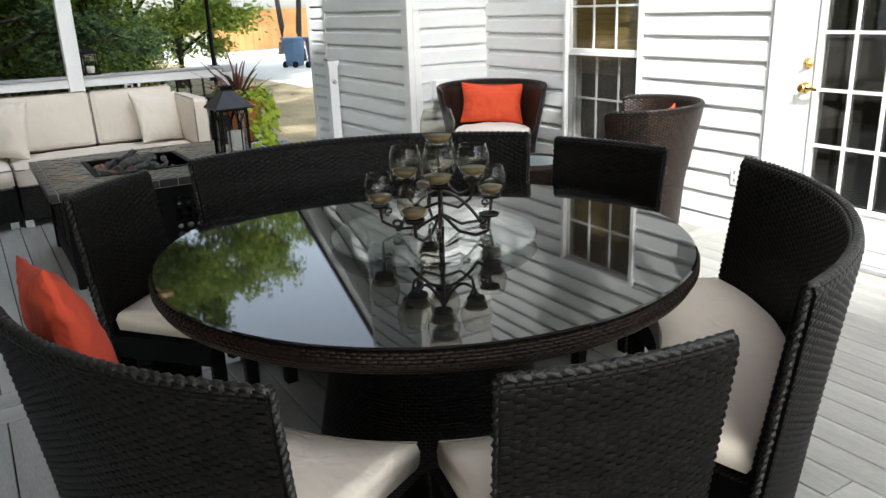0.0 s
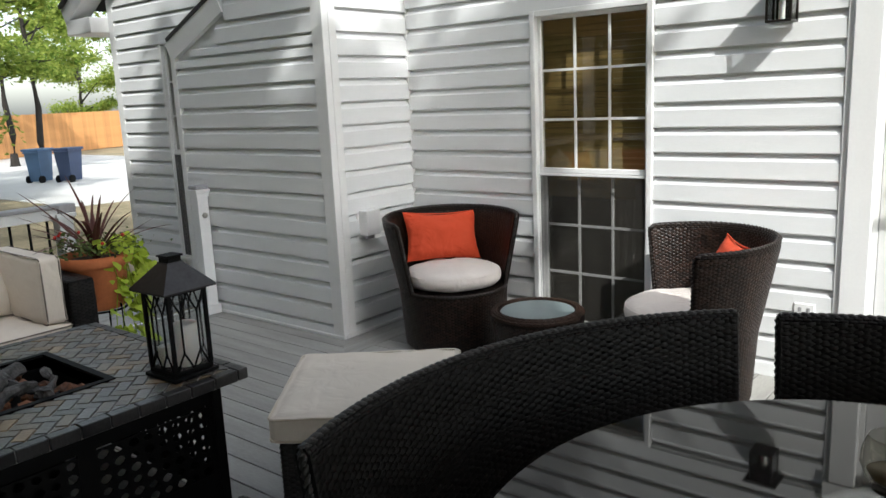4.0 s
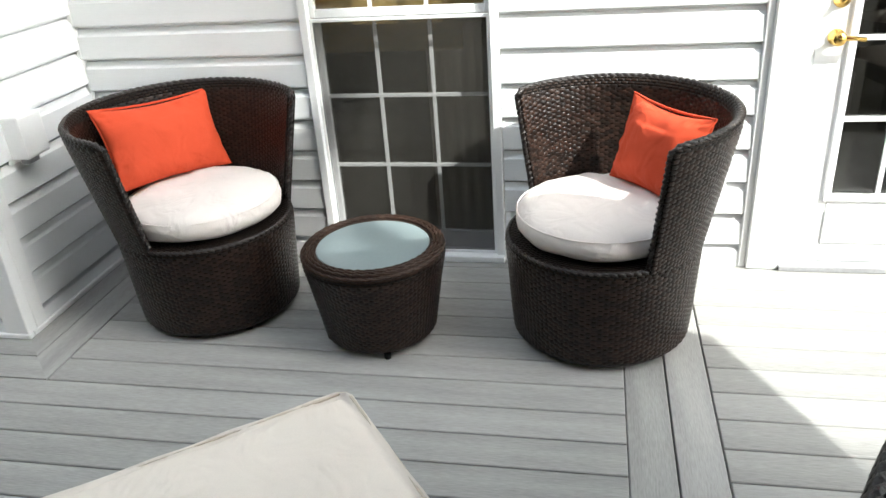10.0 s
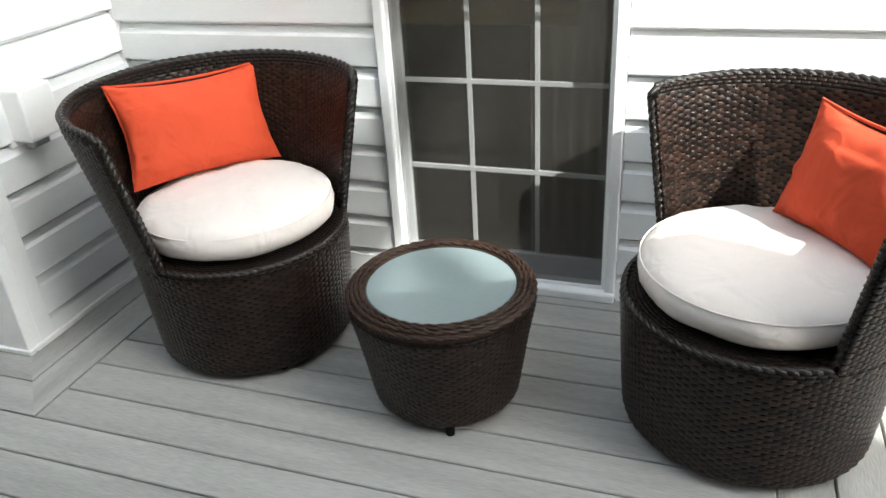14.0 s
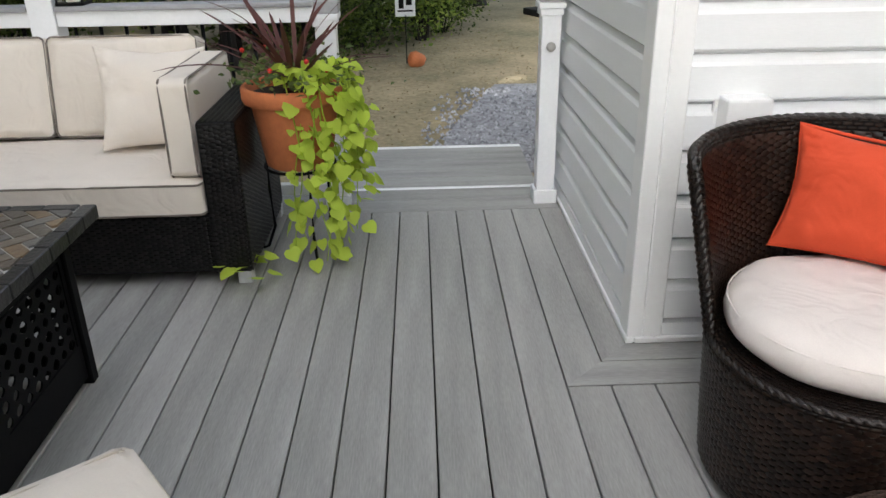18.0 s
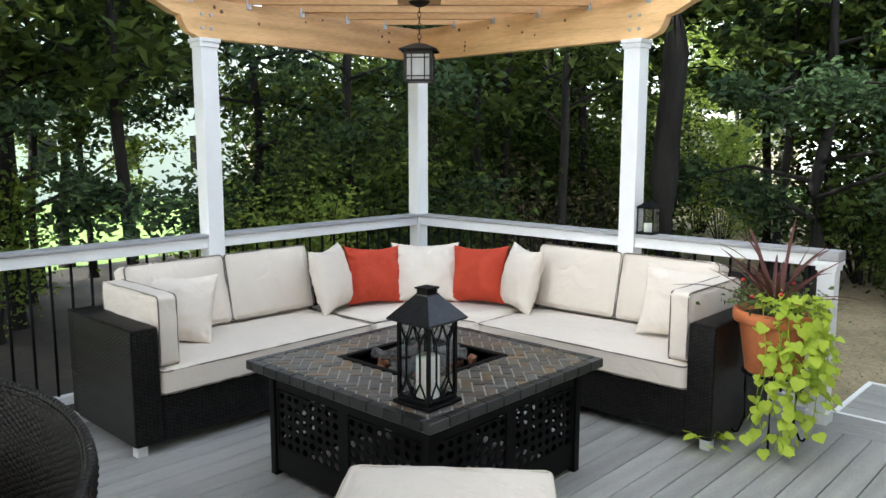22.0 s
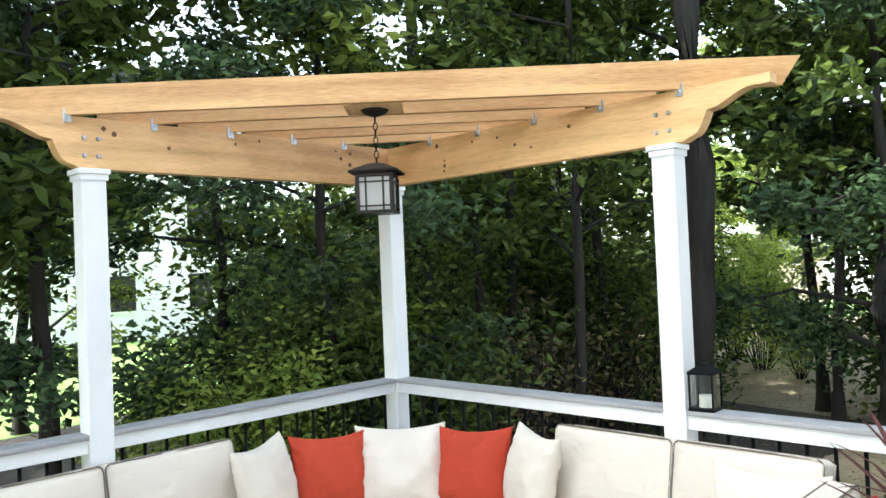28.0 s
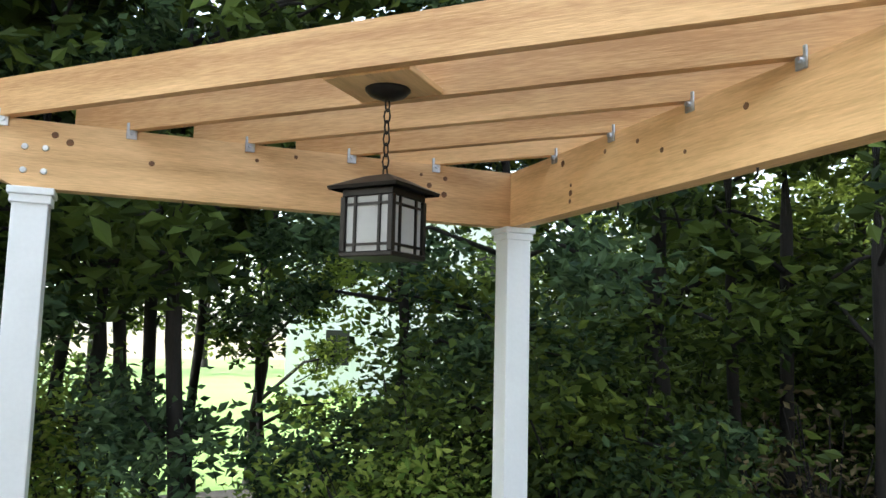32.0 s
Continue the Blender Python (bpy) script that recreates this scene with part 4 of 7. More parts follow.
for px_, py_, rot in ((0.595, RY + 0.04, 0), (RX + 0.04, -2.53, -90)):
    for dx in (-0.035, 0.035):
        for z in (2.46, 2.55):
            bm = lathe([(0.0, 0.010), (0.011, 0.010), (0.013, 0.0)], 8)
            place(bm, bm.verts[:], pose(0, 0, 0, -90, 0, 0))
            bo = part("bolt", bm, M_BOLT, pergola, "galvanised bolt head")
            bo.matrix_basis = Matrix.Translation((px_ + (dx if rot == 0 else 0), py_ + (dx if rot else 0), z)) @ Matrix.Rotation(radians(rot), 4, "Z")
rk = random.Random(21)
for k in range(9):
    for along_x in (True, False):
        s = rk.uniform(0.15, 2.0)
        kb = lathe([(0.0, 0.0012), (rk.uniform(0.008, 0.015), 0.0)], 9)
        place(kb, kb.verts[:], pose(0, 0, 0, -90, 0, 0))
        ko = part("knot", kb, M_KNOT, pergola)
        z = rk.uniform(2.43, 2.63)
        ko.matrix_basis = Matrix.Translation((RX + s, RY + 0.0405, z)) if along_x else Matrix.Translation((RX + 0.0405, RY + s, z)) @ Matrix.Rotation(radians(-90), 4, "Z")
for x, y in ((-0.9, RY), (0.05, RY), (RX, -3.8), (RX, -3.1)):
    hk = tube([(x, y, BZ0), (x, y, BZ0 - 0.02), (x + 0.012, y, BZ0 - 0.035), (x, y, BZ0 - 0.045)], 0.004, 6)
    part("hook", hk, M_IRON, pergola, "small dark screw hook")

# mounting board and hanging lantern
LX, LY = -0.50, -3.68
board = box(-0.155, -0.15, 0, 0.155, 0.15, 0.02, 0.002)
part("lamp_board", board, M_CEDAR, pergola).matrix_basis = pose(LX, LY, BZ1 + 0.005, 0, 0, 45)
lamp = thing("hanging_lantern", "dark bronze hanging lantern with frosted panes on a chain", "lantern", pose(LX, LY, 0, 0, 0, 38) @ Matrix.Diagonal((1.08, 1.08, 1, 1)))
part("canopy", lathe([(0.0, 2.625), (0.02, 2.625), (0.055, 2.64), (0.068, 2.655), (0.068, 2.66), (0, 2.66)], 24), M_IRON, lamp, smooth=True)
z = 2.63
for k in range(7):
    bm = bmesh.new()
    ring = [(0.011 * math.cos(t * 0.785), 0, 0.023 * math.sin(t * 0.785)) for t in range(8)]
    tube(ring, 0.003, 5, bm=bm, closed=True)
    place(bm, bm.verts[:], pose(0, 0, z - 0.02, 0, 0, 90 * (k % 2)))
    part("chain_link", bm, M_IRON, lamp)
    z -= 0.037
bm = bmesh.new()
prof = [(0.165, 2.322), (0.170, 2.332), (0.06, 2.372), (0.022, 2.380), (0.0, 2.382)]
bm = lathe(prof, 4, 45, 405)
part("roof", bm, M_IRON, lamp)
part("crown_plate", box(-0.088, -0.088, 2.300, 0.088, 0.088, 2.324, 0.003), M_IRON, lamp)
part("base_plate", box(-0.092, -0.092, 2.112, 0.092, 0.092, 2.128, 0.003), M_IRON, lamp)
for sx in (-1, 1):
    for sy in (-1, 1):
        part("corner_bar", box(sx * 0.082 - 0.009, sy * 0.082 - 0.009, 2.128, sx * 0.082 + 0.009, sy * 0.082 + 0.009, 2.3, 0.002), M_IRON, lamp)
for k in range(4):
    g = part("pane", box(-0.074, 0.078, 2.13, 0.074, 0.081, 2.299), M_MILK, lamp, "frosted pane")
    g.matrix_basis = Matrix.Rotation(radians(90 * k), 4, "Z")
    bm = bmesh.new()
    for xx in (-0.042, 0.042):
        box(xx - 0.004, 0.08, 2.128, xx + 0.004, 0.087, 2.3, bm=bm)
    for zz in (2.15, 2.275):
        box(-0.074, 0.081, zz - 0.004, 0.074, 0.0865, zz + 0.004, bm=bm)
    part("grille", bm, M_IRON, lamp).matrix_basis = Matrix.Rotation(radians(90 * k), 4, "Z")

# wall lantern, wall box, outlet, small lantern on the rail
wl = thing("wall_lantern", "dark bronze wall lantern with seeded glass", "wall lamp", pose(2.70, WALL_Y, 2.075) @ Matrix.Diagonal((0.94, 0.94, 0.92, 1)))
part("back_plate", box(-0.055, -0.035, -0.10, 0.055, -0.016, 0.10, 0.004), M_IRON, wl)
part("arm", tube([(0, -0.03, 0.09), (0, -0.07, 0.12), (0, -0.105, 0.10)], 0.008, 8), M_IRON, wl)
part("roof", lathe([(0.135, 0.078), (0.14, 0.09), (0.05, 0.115), (0.0, 0.118)], 4, 45, 405), M_IRON, wl).location = (0, -0.11, 0)
part("base_plate", box(-0.07, -0.18, -0.112, 0.07, -0.04, -0.098, 0.003), M_IRON, wl)
for sx in (-1, 1):
    for y in (-0.172, -0.048):
        part("corner_bar", box(sx * 0.063 - 0.006, y - 0.006, -0.098, sx * 0.063 + 0.006, y + 0.006, 0.08), M_IRON, wl)
for y in (-0.172, -0.048):
    part("pane", box(-0.058, y - 0.001, -0.096, 0.058, y + 0.001, 0.078), M_CLEAR, wl)
for x in (-0.063, 0.063):
    part("pane", box(x - 0.001, -0.166, -0.096, x + 0.001, -0.054, 0.078), M_CLEAR, wl)
part("candle_tube", lathe([(0.018, -0.098), (0.018, 0.0), (0.008, 0.02), (0, 0.03)], 12), M_CANDLE, wl).location = (0, -0.11, 0)

wb = thing("wall_box", "small white utility box on the siding", "utility box", pose(0.0, 0.26, 0.0))
part("body", box(0.012, -0.06, 0.72, 0.10, 0.085, 0.90, 0.010, 2), M_TRIM, wb)
part("bracket", box(0.004, -0.075, 0.70, 0.02, 0.10, 0.925, 0.004), M_TRIM, wb)
part("spout", box(0.03, -0.03, 0.69, 0.07, 0.045, 0.72, 0.006), M_CAP, wb, "grey underside")
ol = thing("wall_outlet", "white weatherproof wall outlet on the siding", "outlet", pose(2.86, WALL_Y, 0.40))
part("plate", box(-0.055, -0.032, -0.06, 0.055, -0.012, 0.06, 0.005), M_TRIM, ol)
for x in (-0.022, 0.022):
    for z in (-0.026, 0.026):
        part("socket", box(x - 0.009, -0.035, z - 0.012, x + 0.009, -0.032, z + 0.012, 0.0015), M_CAP, ol, "grey socket")


def small_lantern(name, label, m, s=1.0):
    t = thing(name, label, "lantern", m)
    part("base", box(-0.062 * s, -0.062 * s, 0, 0.062 * s, 0.062 * s, 0.014 * s, 0.002), M_BLACK, t)
    part("top_plate", box(-0.062 * s, -0.062 * s, 0.17 * s, 0.062 * s, 0.062 * s, 0.184 * s, 0.002), M_BLACK, t)
    part("roof", lathe([(0.085 * s, 0.184 * s), (0.03 * s, 0.212 * s), (0.018 * s, 0.22 * s), (0, 0.22 * s)], 4, 45, 405), M_BLACK, t)
    for sx in (-1, 1):
        for sy in (-1, 1):
            part("corner_bar", box(sx * 0.055 * s - 0.004, sy * 0.055 * s - 0.004, 0.014 * s, sx * 0.055 * s + 0.004, sy * 0.055 * s + 0.004, 0.17 * s), M_BLACK, t)
    for k in range(4):
        part("pane", box(-0.05 * s, 0.054 * s, 0.014 * s, 0.05 * s, 0.055 * s, 0.17 * s), M_CLEAR, t).matrix_basis = Matrix.Rotation(radians(90 * k), 4, "Z")
    part("candle", lathe([(0.03 * s, 0.014 * s), (0.03 * s, 0.07 * s), (0, 0.072 * s)], 14), M_CANDLE, t, "white pillar candle", smooth=True)
    ring = [(0.022 * s * math.cos(a * 0.524), 0, 0.225 * s + 0.018 * s * math.sin(a * 0.524)) for a in range(12)]
    part("ring", tube(ring, 0.002, 5, closed=True), M_BLACK, t)
    return t


small_lantern("small_lantern", "small black candle lantern standing on the rail", pose(RX + 0.0, -2.39, RAIL_Z, 0, 0, 4), 1.05)

# ---- lounge corner ----
def wicker_block(x0, y0, z0, x1, y1, z1, bev=0.012):
    return uv_box(box(x0, y0, z0, x1, y1, z1, bev, 2))


def soft_cushion(name, w, d, h, parent, m, material=None, seed=0, puff=0.02, label="", pipe=None):
    ob = part(name, cushion(w, d, h, puff, 0.042, 22, seed), material or M_CREAM, parent, label, smooth=True)
    ob.matrix_basis = m
    if pipe:
        for z in (0.012, h - 0.012):
            p = part("piping", piping(w, d, z), pipe, ob)
    return ob


def sofa_section(name, label, length, arm_sign, m, seed):
    """A straight run: x along the sofa, y from the front (0) to the back; the arm at the far x end."""
    s = thing(name, label, "sofa", m, "sectional sofa")
    D = 0.85
    part("base", wicker_block(0.006, 0, 0.06, length - 0.006, D, 0.315), M_WICKER_B, s)
    run0, run1 = (0.01, length - 0.165) if arm_sign > 0 else (0.165, length - 0.01)
    weave_part([strands(*flat((run0, 0.0, 0.066), (1, 0, 0), (0, 0, 1), run1 - run0, 0.245), 0.022, 0.0105)], bpy.data.objects[s.children[0].name], M_STRAND_S)
    part("back_frame", wicker_block(0.003, D - 0.10, 0.3155, length - 0.003, D - 0.004, 0.70), M_WICKER_B, s)
    a0, a1 = (length - 0.155, length) if arm_sign > 0 else (0, 0.155)
    arm = part("arm", wicker_block(a0, -0.002, 0.055, a1, D - 0.10, 0.705, 0.016), M_WICKER_B, s)
    aw, sx = a1 - a0, (a1 if arm_sign > 0 else a0)
    side = ((sx, 0.004, 0.06), (0, 1, 0)) if arm_sign > 0 else ((sx, 0.745, 0.06), (0, -1, 0))
    weave_part([strands(*flat((a0 + 0.006, -0.002, 0.06), (1, 0, 0), (0, 0, 1), aw - 0.012, 0.64), 0.022, 0.0105), strands(*flat((a0 + 0.006, 0.004, 0.705), (1, 0, 0), (0, 1, 0), aw - 0.012, 0.735), 0.022, 0.0105), strands(*flat(side[0], side[1], (0, 0, 1), 0.74, 0.64), 0.022, 0.0105)], arm, M_STRAND_S)
    for x in (0.036, length - 0.036):
        for y in (0.034, D - 0.05):
            part("foot", box(x - 0.03, y - 0.03, 0, x + 0.03, y + 0.03, 0.06, 0.003), M_FOOT, s, "short metal foot")
    c0, c1 = (0.005, length - 0.16) if arm_sign > 0 else (0.16, length - 0.005)
    w = c1 - c0
    soft_cushion("seat_cushion", w, 0.76, 0.15, s, pose((c0 + c1) / 2, 0.36, 0.315), seed=seed, puff=0.018, pipe=M_PIPING)
    for k in range(2):
        ww = (w - 0.14) / 2
        x = (c0 if arm_sign > 0 else c0 + 0.14) + ww * (k + 0.5)
        soft_cushion("back_cushion", ww - 0.008, 0.46, 0.17, s, pose(x, 0.745, 0.70, 78, 0, 0) @ pose(0, 0, -0.085), seed=seed + k + 1, puff=0.035, pipe=M_PIPING)
    ax = c1 - 0.07 if arm_sign > 0 else c0 + 0.07
    soft_cushion("arm_cushion", 0.70, 0.40, 0.13, s, pose(ax, 0.38, 0.665, 0, 0, 90) @ pose(0, 0, 0, 90, 0, 0) @ pose(0, 0, -0.065), seed=seed + 5, puff=0.02, pipe=M_PIPING)
    return s


# the run beside the east-west rail and the one beside the north-south rail
SECT = 1.69
sofa_section("sofa_section", "black wicker sectional sofa arm unit with cream cushions", SECT, -1, pose(1.66, -3.69, 0, 0, 0, 180), 11)
sofa_section("sofa_section", "black wicker sectional sofa arm unit with cream cushions", SECT, 1, pose(-0.55, -1.48 - SECT, 0, 0, 0, 90), 31)
cs = thing("sofa_corner", "black wicker sectional sofa corner unit with curved cream cushion", "sofa", pose(-1.40, -4.54, 0), "sectional sofa")
CW = 1.365           # the corner unit's two long sides; its front is an inward curve


def curved_front(front, x0, end, steps=14):
    """Outline of a corner seat: two straight backs, two ends and a hollow front between them."""
    r = end - front
    arc = [(end - r * math.sin(radians(90 * k / steps)), end - r * math.cos(radians(90 * k / steps))) for k in range(steps + 1)]
    return [(x0, x0), (end, x0)] + arc + [(x0, end)]


cbase = part("base", uv_box(prism(curved_front(0.85, 0.004, CW - 0.004), 0.06, 0.3145)), M_WICKER_B, cs)
part("back_frame", wicker_block(0, 0, 0.315, 0.10, CW, 0.70), M_WICKER_B, cs)
part("back_frame", wicker_block(0.10, 0, 0.315, CW, 0.10, 0.70), M_WICKER_B, cs)
cb = prism(curved_front(0.862, 0.12, CW - 0.006), 0.318, 0.465)
bmesh.ops.bevel(cb, geom=cb.edges[:], offset=0.020, segments=3, affect="EDGES")
cseat = part("seat_cushion", cb, M_CREAM, cs, smooth=True)
for z in (0.457, 0.327):
    part("piping", tube([(x, y, z) for x, y in curved_front(0.858, 0.12, CW - 0.008)[1:-1]], 0.005, 5), M_PIPING, cseat)
for x, y in ((0.06, 0.06), (CW - 0.06, 0.06), (0.06, CW - 0.06), (CW - 0.06, 0.80), (0.80, CW - 0.06)):
    part("foot", box(x - 0.03, y - 0.03, 0, x + 0.03, y + 0.03, 0.06, 0.003), M_BOLT, cs, "short metal foot")


def scatter(name, label, material, w, h, t, x, y, z, lean, turn, seed, roll=0, group="", edge=None):
    p = thing(name, label, "pillow", pose(x, y, z, lean, roll, turn), group)
    part("cover", pillow(w, h, t, seed=seed), material, p, smooth=True)
    if edge:
        pts = []
        n = 10
        for i in range(4 * n):
            k, f = divmod(i, n)
            u, v = [(-1 + 2 * f / n, -1), (1, -1 + 2 * f / n), (1 - 2 * f / n, 1), (-1, 1 - 2 * f / n)][k]
            pts.append((u * (w / 2) * (1 - 0.10 * (1 - v * v) * abs(u) ** 3), 0, v * (h / 2) * (1 - 0.10 * (1 - u * u) * abs(v) ** 3) + h / 2))
        part("seam", tube(pts, 0.005, 5, closed=True), edge, p)
    return p


# turn: the pillow's face points along its own -y before turning
SEAT = 0.468
scatter("scatter_pillow", "cream scatter pillow leaning in the sofa corner", M_CREAM, 0.54, 0.49, 0.23, -0.745, -3.87, SEAT, -26, 135, 1)
scatter("scatter_pillow", "brick red scatter pillow beside the corner pillow", M_RED, 0.45, 0.46, 0.22, -0.44, -4.09, SEAT, -20, 157, 2, 2)
scatter("scatter_pillow", "brick red scatter pillow beside the corner pillow", M_RED, 0.45, 0.46, 0.22, -0.98, -3.55, SEAT, -20, 112, 3, -2)
scatter("scatter_pillow", "cream scatter pillow against the back cushions", M_CREAM, 0.44, 0.48, 0.23, -0.12, -4.15, SEAT, -13, 203, 4, -2)
scatter("scatter_pillow", "cream scatter pillow against the back cushions", M_CREAM, 0.44, 0.48, 0.23, -1.02, -3.22, SEAT, -13, 66, 5, 2)
scatter("scatter_pillow", "cream scatter pillow leaning against the arm cushion", M_CREAM, 0.46, 0.45, 0.16, 1.19, -4.12, SEAT, -24, 132, 6)
scatter("scatter_pillow", "cream scatter pillow leaning against the arm cushion", M_CREAM, 0.48, 0.47, 0.17, -0.98, -1.93, SEAT + 0.01, -24, 112, 7, 5)

# fire table
FX0, FX1, FY0, FY1 = 0.07, 1.345, -3.095, -1.795
FZ = 0.605
ft = thing("fire_table", "square slate-topped fire table with pierced black metal sides", "fire table", pose(0, 0, 0))
HX0, HX1, HY0, HY1 = 0.40, 0.96, -2.77, -2.21
bm = bmesh.new()
for a in ((FX0 + 0.012, FY0 + 0.012, HX0, FY1 - 0.012), (HX1, FY0 + 0.012, FX1 - 0.012, FY1 - 0.012), (HX0, FY0 + 0.012, HX1, HY0), (HX0, HY1, HX1, FY1 - 0.012)):
    box(a[0], a[1], FZ - 0.05, a[2], a[3], FZ - 0.006, bm=bm)
top = part("tabletop", bm, M_GROUT, ft, "pale grouted tabletop")
BX0, BX1, BY0, BY1 = 0.165, 1.24, -3.0, -1.90
bm = box(HX0 - 0.03, HY0 - 0.03, FZ - 0.14, HX1 + 0.03, HY1 + 0.03, FZ - 0.125)
for a in ((HX0 - 0.03, HY0 - 0.03, HX0, HY1 + 0.03), (HX1, HY0 - 0.03, HX1 + 0.03, HY1 + 0.03), (HX0, HY0 - 0.03, HX1, HY0), (HX0, HY1, HX1, HY1 + 0.03)):
    box(a[0], a[1], FZ - 0.125, a[2], a[3], FZ + 0.006, bm=bm)
part("burner_tray", bm, M_BLACK, ft, "black steel burner tray")


def pierced(w, h, cols, rows, t=0.006):
    """A metal sheet in the xz plane with rows of six-sided holes."""
    verts, faces = [], []
    cw, ch = w / cols, h / rows
    for j in range(rows):
        for i in range(cols):
            cx, cz = (i + 0.5) * cw, (j + 0.5) * ch
            k = len(verts)
            out = [(-1, -1), (0, -1), (1, -1), (1, 0), (1, 1), (0, 1), (-1, 1), (-1, 0)]
            s = 0.80 if (i + j) % 2 else 0.66
            inn = [(-0.62, -0.62), (0, -0.95), (0.62, -0.62), (0.95, 0), (0.62, 0.62), (0, 0.95), (-0.62, 0.62), (-0.95, 0)]
            verts += [(cx + x * cw / 2, 0, cz + z * ch / 2) for x, z in out] + [(cx + x * s * cw / 2, 0, cz + z * s * ch / 2) for x, z in inn]
            for q in range(8):
                faces.append((k + q, k + (q + 1) % 8, k + 8 + (q + 1) % 8, k + 8 + q))
    bm = from_lists(verts, faces)
    bmesh.ops.remove_doubles(bm, verts=bm.verts[:], dist=1e-5)
    g = bmesh.ops.extrude_face_region(bm, geom=bm.faces[:])
    bmesh.ops.translate(bm, verts=[e for e in g["geom"] if isinstance(e, bmesh.types.BMVert)], vec=(0, t, 0))
    bmesh.ops.recalc_face_normals(bm, faces=bm.faces[:])
    return bm


sw, sd = BX1 - BX0, BY1 - BY0
for x, y in ((BX0, BY0), (BX1, BY0), (BX0, BY1), (BX1, BY1)):
    part("corner_post", box(x - 0.022, y - 0.022, 0.0, x + 0.022, y + 0.022, FZ - 0.05, 0.004), M_BLACK, ft)
for k, (ox, oy, rot, ln) in enumerate(((BX0, BY0, 0, sw), (BX1, BY0, 90, sd), (BX1, BY1, 180, sw), (BX0, BY1, 270, sd))):
    m = pose(ox, oy, 0, 0, 0, rot)
    half = (ln - 0.044 - 0.03) / 2
    for q in range(2):
        part("pierced_panel", pierced(half - 0.03, 0.30, 8, 6), M_BLACK, ft).matrix_basis = m @ pose(0.022 + 0.015 + q * (half + 0.03), -0.003, 0.155)
    bm = box(0.022, -0.008, FZ - 0.14, ln - 0.022, 0.008, FZ - 0.05)
    box(0.022, -0.008, 0.03, ln - 0.022, 0.008, 0.158, bm=bm)
    box(0.022 + half - 0.02, -0.008, 0.158, 0.022 + half + 0.05, 0.008, FZ - 0.138, bm=bm)
    box(0.022, -0.008, 0.158, 0.04, 0.008, FZ - 0.138, bm=bm)
    box(ln - 0.04, -0.008, 0.158, ln - 0.022, 0.008, FZ - 0.138, bm=bm)
    part("side_frame", bm, M_BLACK, ft).matrix_basis = m
part("gas_box", box(0.46, -2.72, 0.02, 0.70, -2.30, 0.33, 0.01), M_BLACK, ft)
rl = random.Random(9)
for k in range(46):
    bm = bmesh.new()
    bmesh.ops.create_icosphere(bm, subdivisions=1, radius=rl.uniform(0.022, 0.042))
    for v in bm.verts:
        v.co *= rl.uniform(0.75, 1.2)
    ob = part("lava_rock", bm, M_ROCK, ft)
    ob.location = (rl.uniform(HX0 + 0.05, HX1 - 0.05), rl.uniform(HY0 + 0.05, HY1 - 0.05), FZ - 0.085 + rl.uniform(0, 0.05))
for k, (x, y, a, ln, r, zz) in enumerate(((0.60, -2.42, 30, 0.42, 0.036, 0.0), (0.75, -2.58, 100, 0.38, 0.032, 0.005), (0.66, -2.50, -35, 0.44, 0.034, 0.045), (0.55, -2.60, 65, 0.30, 0.028, 0.03), (0.80, -2.38, 150, 0.30, 0.028, 0.02))):
    n = 12
    path = [((i / n - 0.5) * ln, 0.02 * math.sin(i * 0.8 + k), 0.018 * math.sin(i * 0.5 + 2 * k)) for i in range(n + 1)]
    bm = tube(path, r, 9, taper=r * 0.55)
    for v in bm.verts:
        v.co += 0.017 * noise.noise_vector(v.co * 26 + Vector((k * 7, 0, 0)))
    part("ceramic_log", bm, M_LOG, ft, "charred grey ceramic log").matrix_basis = pose(x, y, FZ - 0.03 + zz, 0, rl.uniform(-8, 8) - (34 if k == 3 else 0), a)

# candle lantern on the fire table
ln = thing("table_lantern", "tall black metal lantern with pointed arches and candles", "lantern", pose(1.165, -1.985, FZ + 0.003, 0, 0, 2))
part("base", box(-0.105, -0.105, 0.0, 0.105, 0.105, 0.016, 0.003), M_BLACK, ln)
part("plinth", box(-0.09, -0.09, 0.016, 0.09, 0.09, 0.036, 0.004), M_BLACK, ln)
part("top_plate", box(-0.092, -0.092, 0.345, 0.092, 0.092, 0.362, 0.003), M_BLACK, ln)
part("roof", lathe([(0.168, 0.358), (0.172, 0.366), (0.052, 0.462), (0.050, 0.468)], 4, 45, 405), M_LROOF, ln, "grey sheen on the dark metal roof")
part("chimney", box(-0.032, -0.032, 0.46, 0.032, 0.032, 0.488, 0.003), M_BLACK, ln)
part("chimney_cap", box(-0.038, -0.038, 0.488, 0.038, 0.038, 0.496, 0.002), M_BLACK, ln)
for sx in (-1, 1):
    for sy in (-1, 1):
        part("corner_bar", box(sx * 0.083 - 0.007, sy * 0.083 - 0.007, 0.036, sx * 0.083 + 0.007, sy * 0.083 + 0.007, 0.345), M_BLACK, ln)
